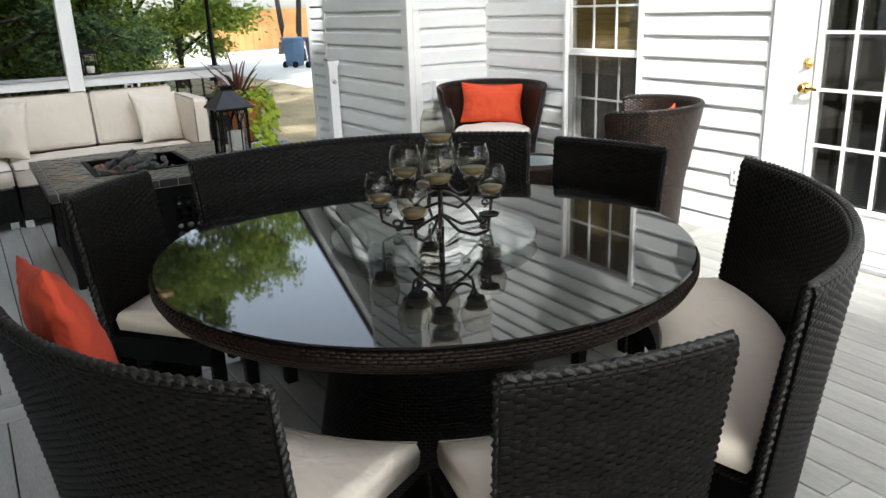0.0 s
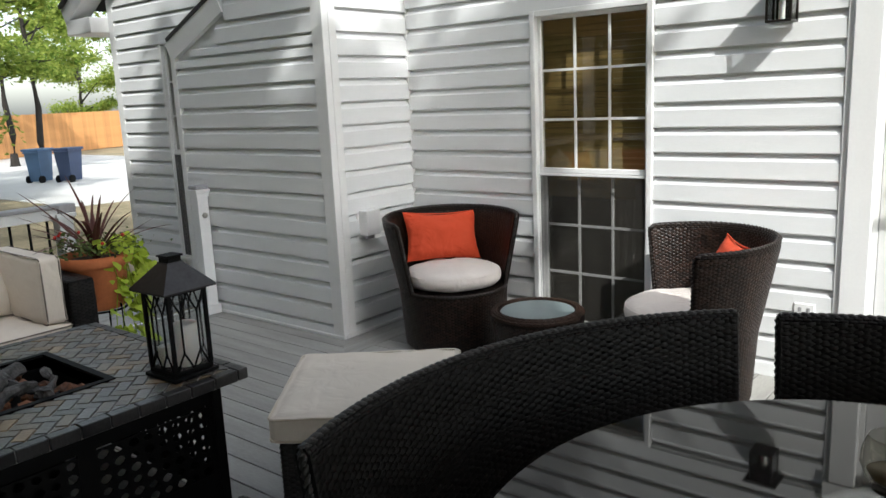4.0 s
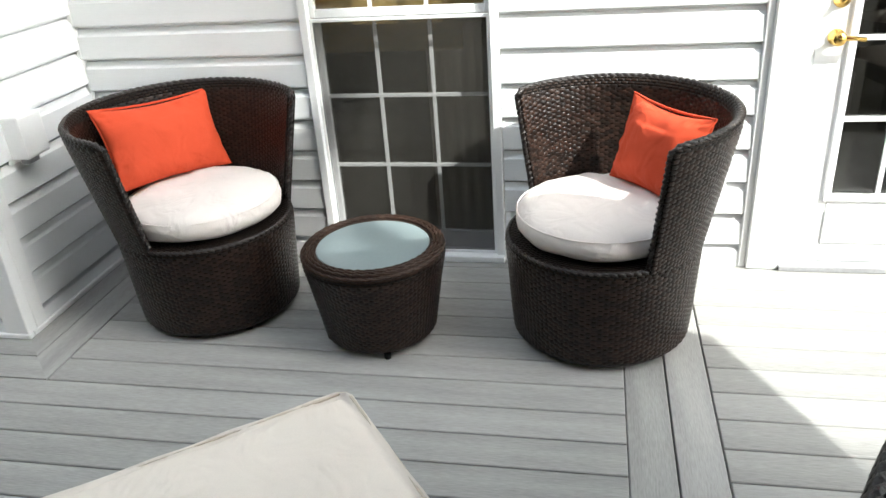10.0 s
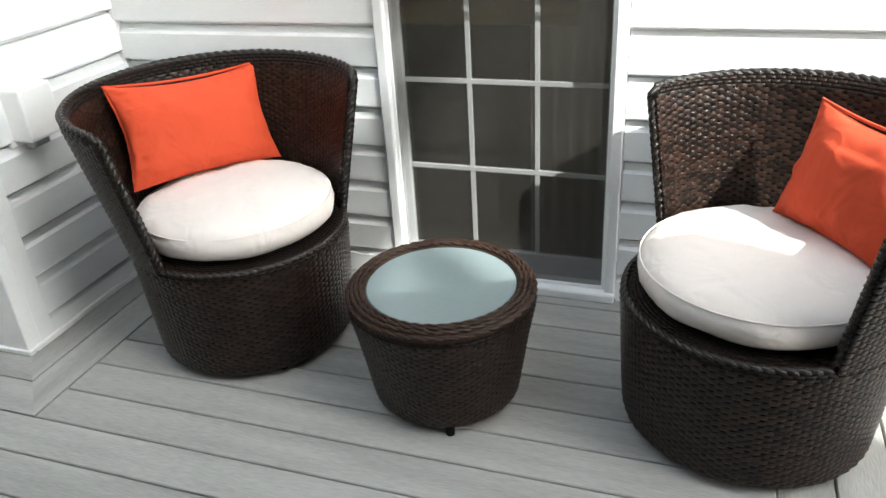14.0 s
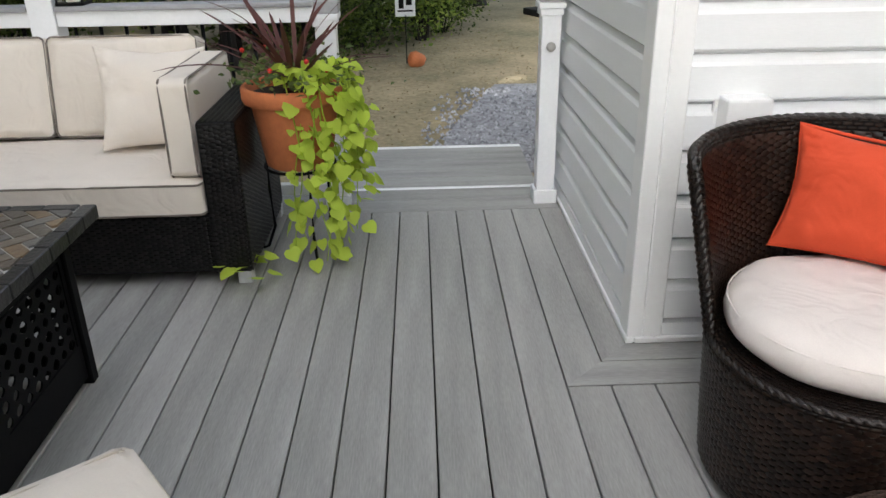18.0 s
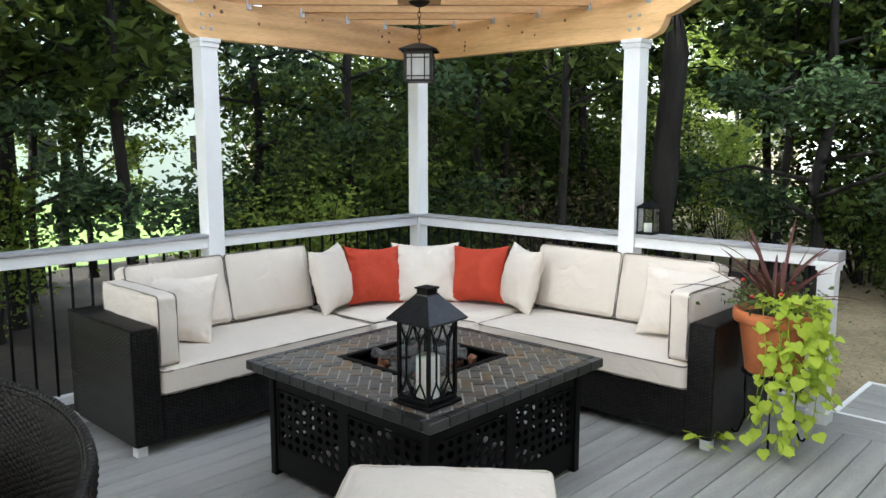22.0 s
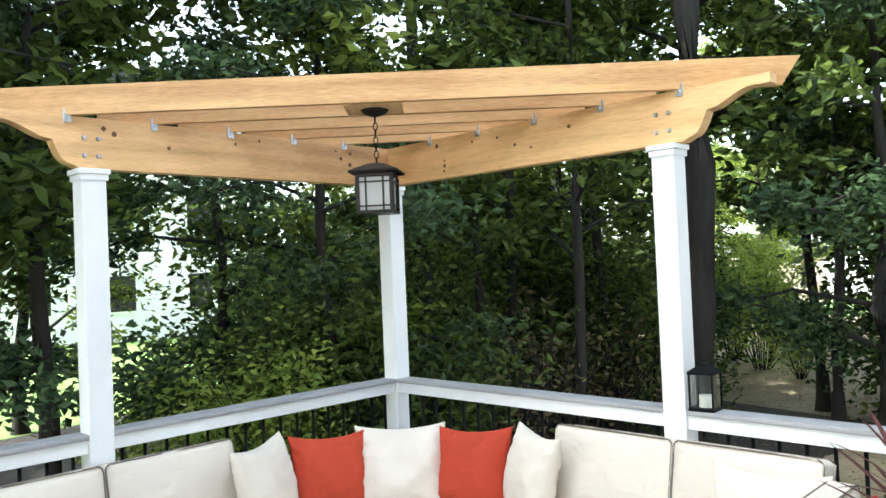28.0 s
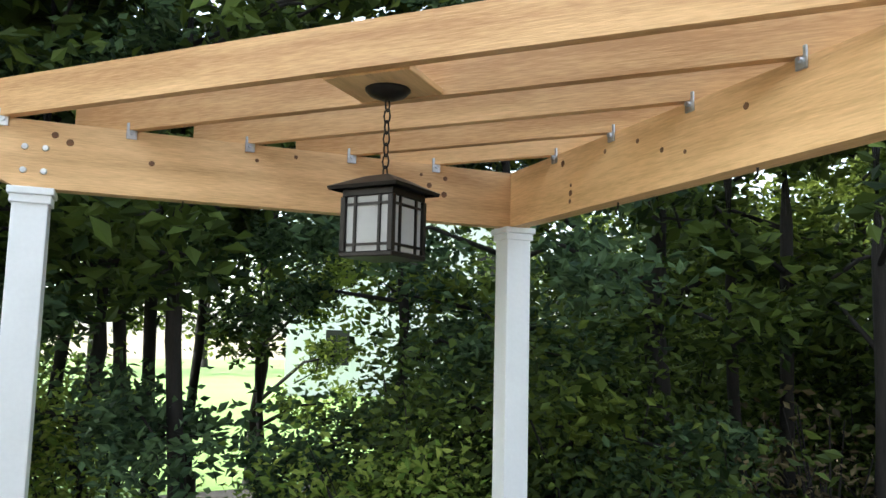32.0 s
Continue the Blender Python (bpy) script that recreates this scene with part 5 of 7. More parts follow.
for k in range(4):
    rot = Matrix.Rotation(radians(90 * k), 4, "Z")
    pane = part("pane", box(-0.078, 0.080, 0.036, 0.078, 0.082, 0.345), M_CLEAR, ln)
    pane.matrix_basis = rot
    pane.visible_shadow = False
    bm = bmesh.new()
    for x in (-0.038, 0.038):
        tube([(x, 0.086, 0.10), (x, 0.086, 0.275)], 0.0045, 6, bm=bm)
        for s in (-1, 1):
            tube([(x, 0.086, 0.27), (x + s * 0.020, 0.086, 0.305), (x + s * 0.036, 0.086, 0.345)], 0.0042, 6, bm=bm)
            tube([(x, 0.086, 0.105), (x + s * 0.020, 0.086, 0.07), (x + s * 0.036, 0.086, 0.036)], 0.0042, 6, bm=bm)
    part("arch_grille", bm, M_BLACK, ln).matrix_basis = rot
part("candle", lathe([(0.050, 0.036), (0.050, 0.205), (0.042, 0.212), (0.0, 0.202)], 24), M_CANDLE, ln, "tall white pillar candle", smooth=True).location = (0.018, 0.02, 0)
part("candle", lathe([(0.034, 0.036), (0.034, 0.115), (0.028, 0.12), (0.0, 0.112)], 20), M_CANDLE, ln, "short white pillar candle", smooth=True).location = (-0.04, -0.035, 0)

# ottoman
oa, ob_, oc = Vector((1.15, -1.36, 0)), Vector((1.725, -0.90, 0)), Vector((2.225, -1.45, 0))
oang = math.degrees(math.atan2(ob_.y - oa.y, ob_.x - oa.x))
ocen = (oa + oc) / 2
ot = thing("ottoman", "black wicker ottoman with a cream cushion on top", "ottoman", pose(ocen.x, ocen.y, 0, 0, 0, oang))
obase = part("base", uv_box(box(-0.345, -0.345, 0.05, 0.345, 0.345, 0.385, 0.012, 2)), M_WICKER_B, ot)
weave_part([strands(*flat(o, e, (0, 0, 1), 0.68, 0.32), 0.022, 0.0105) for o, e in (((-0.34, -0.345, 0.057), (1, 0, 0)), ((0.345, -0.34, 0.057), (0, 1, 0)), ((0.34, 0.345, 0.057), (-1, 0, 0)), ((-0.345, 0.34, 0.057), (0, -1, 0)))], obase, M_STRAND_S)
soft_cushion("seat_cushion", 0.755, 0.755, 0.112, ot, pose(0, 0, 0.386), seed=71, puff=0.018, pipe=M_PIPE_L)
for x in (-0.3, 0.3):
    for y in (-0.29, 0.29):
        part("foot", box(x - 0.03, y - 0.03, 0, x + 0.03, y + 0.03, 0.05, 0.003), M_FOOT, ot, "short metal foot")


# ---- tub chairs and side table ----
TUB_TOP, TUB_R = 0.895, 0.462


def tub_shell(a0, a1):
    """Back of a tub chair between two bearings, flaring upwards, its ends nearly upright."""
    n, k = 60, 14
    verts, uvs, faces = [], [], []
    th = 0.032
    span = a1 - a0
    for side in (0, 1):
        for i in range(n + 1):
            f = i / n
            a = radians(a0 + span * f)
            e = min(f, 1 - f) * span
            top = TUB_TOP - 0.035 + 0.02 * min(1.0, e / 4.0) + 0.015 * math.sin(math.pi * f)
            for j in range(k + 1):
                z = 0.405 + (top - 0.405) * j / k
                h = (z - 0.405) / (TUB_TOP - 0.405)
                r = 0.364 + (TUB_R - 0.364) * h - (th if side else 0)
                verts.append((r * math.cos(a), r * math.sin(a), z))
                uvs.append((radians(span) * f * 0.42, z))
    m = (n + 1) * (k + 1)
    for side in (0, 1):
        for i in range(n):
            for j in range(k):
                p = side * m + i * (k + 1) + j
                q = p + k + 1
                faces.append((p, q, q + 1, p + 1) if side == 0 else (p, p + 1, q + 1, q))
    for i in range(n):
        p, q = i * (k + 1) + k, (i + 1) * (k + 1) + k
        faces.append((p, q, q + m, p + m))
    for i in (0, n):
        for j in range(k):
            p = i * (k + 1) + j
            faces.append((p, p + 1, p + 1 + m, p + m))
    bm = from_lists(verts, faces, uvs)
    bmesh.ops.recalc_face_normals(bm, faces=bm.faces[:])

    def mid(i, j):
        p = i * (k + 1) + j
        return (Vector(verts[p]) + Vector(verts[m + p])) / 2

    edge = [mid(0, j) for j in range(0, k, 2)] + [mid(i, k) for i in range(n + 1)] + [mid(n, j) for j in range(k - 2, -1, -2)]
    return bm, edge


def braid(path, r, material, parent, label):
    """A plaited edge: two cords wound about the path."""
    pts = [Vector(p) for p in path]
    dense = []
    for p, q in zip(pts, pts[1:]):
        c = max(1, int((q - p).length / 0.011))
        dense += [p.lerp(q, i / c) for i in range(c)]
    dense.append(pts[-1])
    bm = bmesh.new()
    for ph in (0.0, math.pi):
        cord = []
        for i, p in enumerate(dense):
            d = (dense[min(i + 1, len(dense) - 1)] - dense[max(i - 1, 0)]).normalized()
            u = d.cross(Vector((0.3, 0.2, 1))).normalized()
            w = d.cross(u)
            t = i * 1.45 + ph
            cord.append(p + 0.42 * r * (math.cos(t) * u + math.sin(t) * w))
        tube(cord, 0.72 * r, 5, bm=bm)
    return part("braid", bm, material, parent, label, smooth=True)


def tub_chair(name, label, x, y, a0, a1):
    c = thing(name, label, "armchair", pose(x, y, 0), "pair of tub chairs")
    prof = [(0.338, 0.035), (0.345, 0.12), (0.354, 0.26), (0.364, 0.405)]
    drum = lathe([(0.0, 0.02), (0.325, 0.02)] + prof + [(0.36, 0.417), (0.33, 0.42), (0.0, 0.42)], 64)
    base = part("base", drum, M_WICKER, c, smooth=True)
    weave_part([strands(*turned(prof, 0, 360), 0.021, 0.0098)], base, M_STRAND)
    shell, edge = tub_shell(a0, a1)
    sh = part("shell", shell, M_WICKER, c, smooth=True)
    out = [(0.365, 0.408), (TUB_R - 0.006, TUB_TOP - 0.03)]
    inn = [(r - 0.033, z) for r, z in out]
    weave_part([strands(*turned(out, a0, a1), 0.021, 0.0098), strands(*turned(inn, a0, a1, -1.0), 0.021, 0.0098)], sh, M_STRAND)
    braid(edge, 0.0125, M_BRAID, sh, "braided rim")
    ring = [(0.352 * math.cos(radians(a)), 0.352 * math.sin(radians(a)), 0.414) for a in range(int(a1) - 2, int(a0) + 363, 4)]
    braid(ring, 0.011, M_BRAID, base, "braided front edge")
    for k in range(4):
        a = radians(45 + 90 * k)
        part("foot", lathe([(0.016, 0), (0.018, 0.02), (0, 0.02)], 10), M_BLACK, c).location = (0.29 * math.cos(a), 0.29 * math.sin(a), 0)
    sc = lathe([(0.0, 0.424), (0.20, 0.424), (0.27, 0.428), (0.302, 0.438), (0.322, 0.458), (0.328, 0.485), (0.322, 0.512), (0.304, 0.532), (0.27, 0.545), (0.21, 0.554), (0.15, 0.559), (0.09, 0.562), (0.04, 0.563), (0.0, 0.563)], 84)
    off = Vector((x * 9, y * 5, 0))
    for v in sc.verts:
        v.co += 0.007 * noise.noise_vector(v.co * 7 + off)
        ang = math.atan2(v.co.y, v.co.x)
        r = v.co.xy.length
        if v.co.z > 0.53:
            v.co.z += 0.010 * noise.noise(Vector((v.co.x * 13 + v.co.y * 6, v.co.y * 4, 0)) + off) - 0.010 * abs(noise.noise(Vector((v.co.x * 7, v.co.y * 7, 5)) + off))
        elif v.co.z > 0.44 and r > 0.29:
            v.co.xy *= 1 - 0.014 * abs(noise.noise(Vector((ang * 9, v.co.z * 4, 0)) + off))
    cu = part("seat_cushion", sc, M_CREAM2, c, "round pale canvas seat cushion", smooth=True)
    part("seam", tube([(0.319 * math.cos(radians(a)), 0.319 * math.sin(radians(a)), 0.517) for a in range(0, 360, 8)], 0.0025, 5, closed=True), M_CREAM2, cu)
    return c


tub_chair("tub_chair", "dark brown wicker tub chair in the wall corner", 0.745, 0.345, 34, 258)
tub_chair("tub_chair", "dark brown wicker tub chair beside the door", 2.395, 0.275, -64, 140)
scatter("orange_pillow", "orange canvas pillow propped in a tub chair", M_ORANGE, 0.54, 0.35, 0.18, 0.585, 0.455, 0.55, -22, 57, 8, 3, "orange pillows", M_ORANGE)
scatter("orange_pillow", "orange canvas pillow propped in a tub chair", M_ORANGE, 0.44, 0.33, 0.15, 2.55, 0.33, 0.55, -18, -55, 9, 0, "orange pillows", M_ORANGE)

st = thing("side_table", "round dark wicker side table with frosted glass inset", "side table", pose(1.525, 0.165, 0) @ Matrix.Diagonal((0.94, 0.94, 0.98, 1)))
SIDE = [(0.238, 0.04), (0.252, 0.12), (0.274, 0.25), (0.297, 0.362)]
drum = part("drum", lathe([(0.0, 0.03), (0.23, 0.03)] + SIDE + [(0.291, 0.382)], 56), M_WICKER, st, smooth=True)
weave_part([strands(*turned(SIDE, 0, 360), 0.021, 0.0098)], drum, M_STRAND)
rim = part("rim", lathe([(0.232, 0.382), (0.232, 0.395), (0.252, 0.403), (0.281, 0.401), (0.293, 0.391), (0.295, 0.377), (0.289, 0.365)], 56), M_RIM, st, "woven rim", smooth=True)
for rr, zz in ((0.293, 0.389), (0.280, 0.401), (0.266, 0.405), (0.251, 0.405)):
    braid([(rr * math.cos(radians(a)), rr * math.sin(radians(a)), zz) for a in range(0, 361, 4)], 0.008, M_RIM, rim, "braided ring")
part("glass_top", lathe([(0.0, 0.390), (0.234, 0.390), (0.237, 0.395), (0.232, 0.400), (0.0, 0.400)], 56), M_FROST, st, "frosted blue-grey glass")
for k in range(4):
    a = radians(20 + 90 * k)
    part("foot", lathe([(0.014, 0), (0.016, 0.03), (0, 0.03)], 10), M_BLACK, st).location = (0.222 * math.cos(a), 0.222 * math.sin(a), 0)

# ---- dining set ----
TC = Vector((3.845, -2.14, 0))
TR, TZ = 0.90, 0.775
dt = thing("dining_table", "large round dark wicker dining table with glass top", "dining table", pose(TC.x, TC.y, 0))
part("glass_top", lathe([(0.0, TZ - 0.01), (TR - 0.012, TZ - 0.01), (TR - 0.006, TZ - 0.004), (TR - 0.012, TZ), (0, TZ)], 96), M_TABLE, dt, "dark reflecting glass top")
part("apron", lathe([(TR - 0.05, TZ - 0.075), (TR - 0.012, TZ - 0.07), (TR + 0.002, TZ - 0.045), (TR + 0.002, TZ - 0.022), (TR - 0.012, TZ - 0.011), (TR - 0.06, TZ - 0.011)], 96), M_WICKER, dt, smooth=True)
part("underside", lathe([(0.0, TZ - 0.06), (TR - 0.05, TZ - 0.06), (TR - 0.05, TZ - 0.012), (0, TZ - 0.012)], 64), M_BLACK, dt)
part("pedestal", lathe([(0.40, 0.0), (0.42, 0.03), (0.36, 0.35), (0.42, TZ - 0.06)], 48), M_WICKER_B, dt, smooth=True)


def arc_seat(name, label, category, a0, a1, seed, group, top_z=0.865, pull=0.0):
    """A seat that follows the round table: back, seat body and cushion, all arcs about the table."""
    c = thing(name, label, category, pose(TC.x - pull * math.cos(radians((a0 + a1) / 2)), TC.y - pull * math.sin(radians((a0 + a1) / 2)), 0), group)
    seg = max(10, int(abs(a1 - a0) / 2.2))

    def arc(prof, b0=a0, b1=a1, cap=True):
        bm = lathe(prof, seg, b0, b1)
        if cap:
            k = len(prof)
            vs = bm.verts[:]
            bm.faces.new(vs[:k])
            bm.faces.new(vs[-k:][::-1])
        bmesh.ops.recalc_face_normals(bm, faces=bm.faces[:])
        return bm

    mid = radians((a0 + a1) / 2)
    wide = abs(a1 - a0) > 55

    def square(bm):
        """Single chairs have parallel sides: spread the bearings towards the front."""
        if not wide:
            for v in bm.verts:
                r = math.hypot(v.co.x, v.co.y)
                a = mid + (math.atan2(v.co.y, v.co.x) - mid + math.pi) % (2 * math.pi) - math.pi
                a = mid + (a - mid) * 1.25 / max(r, 0.5)
                v.co.x, v.co.y = r * math.cos(a), r * math.sin(a)
        return bm

    T = top_z
    back = [(1.175, 0.03), (1.215, 0.03), (1.255, 0.40), (1.320, T - 0.02), (1.313, T - 0.003), (1.295, T), (1.282, T - 0.015), (1.215, 0.42), (1.175, 0.03)]
    bk = part("backrest", arc(back), M_WICKER_B, c)
    weave_part([strands(*turned([(1.217, 0.05), (1.256, 0.40), (1.319, T - 0.025)], a0, a1), 0.024, 0.0105, 0.0045), strands(*turned([(1.216, 0.44), (1.281, T - 0.02)], a0, a1, -1.0), 0.024, 0.0105, 0.0045)], bk, M_STRAND_B)
    pts = [(1.303 * math.cos(radians(a0 + (a1 - a0) * i / seg)), 1.303 * math.sin(radians(a0 + (a1 - a0) * i / seg)), T - 0.007) for i in range(seg + 1)]
    braid(pts, 0.013, M_BRAID_B, bk, "braided top edge")
    for b in (a0, a1):
        ca, sa = math.cos(radians(b)), math.sin(radians(b))
        braid([(r * ca, r * sa, z) for r, z in ((1.198, 0.04), (1.237, 0.41), (1.302, T - 0.01))], 0.012, M_BRAID_B, bk, "braided side edge")
    part("seat_body", square(arc([(0.80, 0.30), (0.80, 0.385), (1.22, 0.385), (1.19, 0.30), (0.80, 0.30)])), M_WICKER_B, c)
    for b in (a0 + 2.5, a1 - 2.5) if a1 > a0 else (a0 - 2.5, a1 + 2.5):
        for r in (0.83, 1.14):
            x, y = r * math.cos(radians(b)), r * math.sin(radians(b))
            part("leg", uv_box(box(x - 0.025, y - 0.025, 0, x + 0.025, y + 0.025, 0.31, 0.004)), M_WICKER_B, c)
    s = 1.2 if a1 > a0 else -1.2
    cu = [(0.79, 0.400), (0.785, 0.43), (0.80, 0.462), (0.90, 0.478), (1.08, 0.480), (1.19, 0.468), (1.205, 0.44), (1.195, 0.400), (0.80, 0.39), (0.79, 0.400)]
    cb = square(arc(cu, a0 + s, a1 - s))
    off = Vector((seed, 0, 0))
    for v in cb.verts:
        v.co += 0.004 * noise.noise_vector(v.co * 7 + off)
    cc = part("seat_cushion", cb, M_CREAM, c, smooth=True)
    ring = [(0.797 * math.cos(radians(a0 + s + (a1 - a0 - 2 * s) * i / seg)), 0.797 * math.sin(radians(a0 + s + (a1 - a0 - 2 * s) * i / seg)), 0.463) for i in range(seg + 1)]
    part("piping", square(tube(ring, 0.004, 5)), M_PIPING, cc)
    return c


arc_seat("curved_bench", "dark wicker bench with curved back and cream seat cushion", "bench", 127, 201, 1, "benches round the dining table", 0.935, 0.05)
arc_seat("curved_bench", "dark wicker bench with curved back and cream seat cushion", "bench", 9, 76, 2, "benches round the dining table", 0.935)
arc_seat("dining_chair", "dark wicker dining chair with curved back and cream cushion", "chair", 94, 119, 3, "chairs round the dining table", 0.92, 0.04)
arc_seat("dining_chair", "grey-lit dark wicker dining chair with curved back and cream cushion", "chair", -24.7, -2.5, 4, "chairs round the dining table", 0.90)
arc_seat("dining_chair", "dark wicker dining chair holding a red pillow", "chair", -84, -43, 5, "chairs round the dining table", 0.885)
arc_seat("dining_chair", "dark wicker dining chair with curved back and cream cushion", "chair", 211, 231, 6, "chairs round the dining table", 0.925)
scatter("scatter_pillow", "red pillow leaning on the dining chair back", M_RED, 0.50, 0.47, 0.15, 3.96, -3.22, 0.50, -14, 184, 12, 10)

# candle holder and its turntable
tt = thing("turntable", "round clear glass turntable on the dining table", "turntable", pose(TC.x + 0.04, TC.y + 0.01, TZ))
part("glass_disc", lathe([(0.0, 0.022), (0.345, 0.022), (0.35, 0.026), (0.345, 0.032), (0.0, 0.032)], 64), M_DISC, tt, "clear glass disc").visible_shadow = False
part("bearing", lathe([(0.0, 0.0), (0.085, 0.0), (0.085, 0.021), (0.0, 0.021)], 32), M_BLACK, tt)
ch = thing("candle_holder", "black scrolled iron candle holder with nine glass cups", "candle holder", pose(TC.x + 0.06, TC.y + 0.03, TZ + 0.033, 0, 0, 12))


def scroll(p0, p1, sag, curl, r=0.0055, turns=1.2):
    """An iron rod from p0 to p1 with a curl at its end, in a vertical plane."""
    a, b = Vector(p0), Vector(p1)
    d = Vector((b.x - a.x, b.y - a.y, 0))
    d = d.normalized() if d.length else Vector((1, 0, 0))
    pts = [a.lerp(b, k / 8) - Vector((0, 0, sag * math.sin(math.pi * k / 8))) for k in range(9)]
    for k in range(1, 15):
        t = k / 14 * turns * 6.283
        rr = curl * (1 - k / 18)
        pts.append(b - d * rr * math.sin(t) + Vector((0, 0, curl - rr * math.cos(t))))
    return pts


def cup(x, y, z, s, empty=False):
    bm = tube([(x, y, z - 0.02), (x, y, z)], 0.006, 8)
    lathe([(0.0, z - 0.002), (0.03, z), (0.034, z + 0.008), (0.03, z + 0.008)], 18, bm=bm, center=(x, y))
    d = part("cup_dish", bm, M_IRON, ch, smooth=False)
    if empty:
        return
    w = [(0.0, 0.004), (0.024, 0.004), (0.042, 0.020), (0.053, 0.048), (0.051, 0.075), (0.041, 0.104)]
    g = part("glass_cup", lathe([(r * s, z + 0.006 + h * s) for r, h in w], 24, center=(x, y)), M_CUP, ch, "tinted glass cup", smooth=True)
    g.visible_shadow = False
    part("rim", tube([(x + 0.041 * s * math.cos(a * 0.314), y + 0.041 * s * math.sin(a * 0.314), z + 0.006 + 0.104 * s) for a in range(20)], 0.0016, 5, closed=True), M_CLEAR, g)
    part("wax", lathe([(0.0, z + 0.012), (0.018 * s, z + 0.014), (0.030 * s, z + 0.022), (0.040 * s, z + 0.040), (0.0, z + 0.038)], 20, center=(x, y)), M_WAX, g, "amber wax", smooth=True)


hub = 0.20
part("stem", tube([(0, 0, 0.02), (0, 0, 0.27)], 0.007, 8), M_IRON, ch)
cup(0, 0, 0.285, 1.1)
for k in range(4):
    a = radians(45 + 90 * k)
    c_, s_ = math.cos(a), math.sin(a)
    part("scroll", tube(scroll((0, 0, 0.21), (0.11 * c_, 0.11 * s_, 0.15), 0.05, 0.02), 0.0055, 6), M_IRON, ch)
    part("arm", tube([(0, 0, 0.10), (0.06 * c_, 0.06 * s_, 0.08), (0.10 * c_, 0.10 * s_, 0.11), (0.112 * c_, 0.112 * s_, 0.165)], 0.0055, 6), M_IRON, ch)
    cup(0.112 * c_, 0.112 * s_, 0.175, 1.05)
    part("foot", tube(scroll((0, 0, 0.14), (0.15 * c_, 0.15 * s_, 0.004), -0.03, 0.022), 0.006, 6), M_IRON, ch)
for k in range(5):
    a = radians(72 * k + 5)
    c_, s_ = math.cos(a), math.sin(a)
    part("arm", tube([(0, 0, 0.06), (0.08 * c_, 0.08 * s_, 0.012), (0.15 * c_, 0.15 * s_, 0.01), (0.20 * c_, 0.20 * s_, 0.035), (0.205 * c_, 0.205 * s_, 0.07)], 0.0055, 6), M_IRON, ch)
    part("scroll", tube(scroll((0.205 * c_, 0.205 * s_, 0.07), (0.175 * c_, 0.175 * s_, 0.055), 0.0, 0.016), 0.004, 6), M_IRON, ch)
    cup(0.205 * c_, 0.205 * s_, 0.085, 1.0, empty=(k == 0))

# umbrella over the dining table, with its weighted stand
um = thing("cantilever_umbrella", "crimson canvas cantilever umbrella on a black pole and weighted base", "umbrella")
UC = Vector((3.88, -2.20, 0))
UR, UE, UT = 1.55, 2.30, 2.86
ang = [radians(22.5 + 45 * k + 160) for k in range(8)]
verts, faces = [(UC.x, UC.y, UT)], []
for j in range(1, 7):
    for k in range(8):
        for q in range(4):
            a = ang[k] + (ang[(k + 1) % 8] - ang[k] if k < 7 else ang[0] + 2 * math.pi - ang[7]) * q / 4
            chord = math.cos(radians(22.5)) / math.cos(((q / 4) - 0.5) * radians(45))
            f = j / 6
            sagz = 0.035 * math.sin(math.pi * q / 4) * f
            verts.append((UC.x + UR * f * chord * math.cos(a), UC.y + UR * f * chord * math.sin(a), UT - (UT - UE) * f ** 1.15 - sagz))
for i in range(32):
    faces.append((0, 1 + i, 1 + (i + 1) % 32))
for j in range(5):
    for i in range(32):
        a, b = 1 + j * 32 + i, 1 + j * 32 + (i + 1) % 32
        faces.append((a, a + 32, b + 32, b))
bm = from_lists(verts, faces)
g = bmesh.ops.extrude_face_region(bm, geom=bm.faces[:])
bmesh.ops.translate(bm, verts=[e for e in g["geom"] if isinstance(e, bmesh.types.BMVert)], vec=(0, 0, 0.006))
bmesh.ops.recalc_face_normals(bm, faces=bm.faces[:])
canopy = part("canopy", bm, M_UMB, um, "crimson canvas canopy")
for k in range(8):
    a = ang[k]
    p = [(UC.x + UR * f * 0.985 * math.cos(a), UC.y + UR * f * 0.985 * math.sin(a), UT - (UT - UE) * f ** 1.15 - 0.022) for f in (0.03, 0.25, 0.5, 0.75, 1.0)]
    part("rib", tube(p, 0.010, 6), M_BLACK, um, "black rib")
part("hub", lathe([(0.0, UT - 0.12), (0.04, UT - 0.12), (0.045, UT - 0.02), (0.0, UT + 0.04)], 16), M_BLACK, um).location = (UC.x, UC.y, 0)
PX, PY = 3.25, -4.28
part("pole", tube([(PX, PY, 0.06), (PX, PY, 1.6), (PX + 0.03, PY + 0.12, 2.6), (PX + 0.1, PY + 0.45, 3.02)], 0.032, 12), M_BLACK, um)
part("arm", tube([(PX + 0.1, PY + 0.45, 3.02), (UC.x - 0.2, UC.y - 0.7, 3.06), (UC.x, UC.y, UT + 0.02)], 0.026, 10), M_BLACK, um)
bm = box(PX - 0.48, PY - 0.03, 0.0, PX + 0.48, PY + 0.03, 0.05, 0.004)
part("cross_base", bm, M_BLACK, um)
part("cross_base", box(PX - 0.03, PY - 0.48, 0.0, PX + 0.03, PY + 0.48, 0.048, 0.004), M_BLACK, um)
for sx in (-1, 1):
    for sy in (-1, 1):
        part("weight", box(PX + sx * 0.25 - 0.2, PY + sy * 0.25 - 0.2, 0.001, PX + sx * 0.25 + 0.2, PY + sy * 0.25 + 0.2, 0.07, 0.012, 2), M_CAP, um, "grey weight slab")

# ---- potted plant ----
PX0, PY0 = -0.88, -1.29
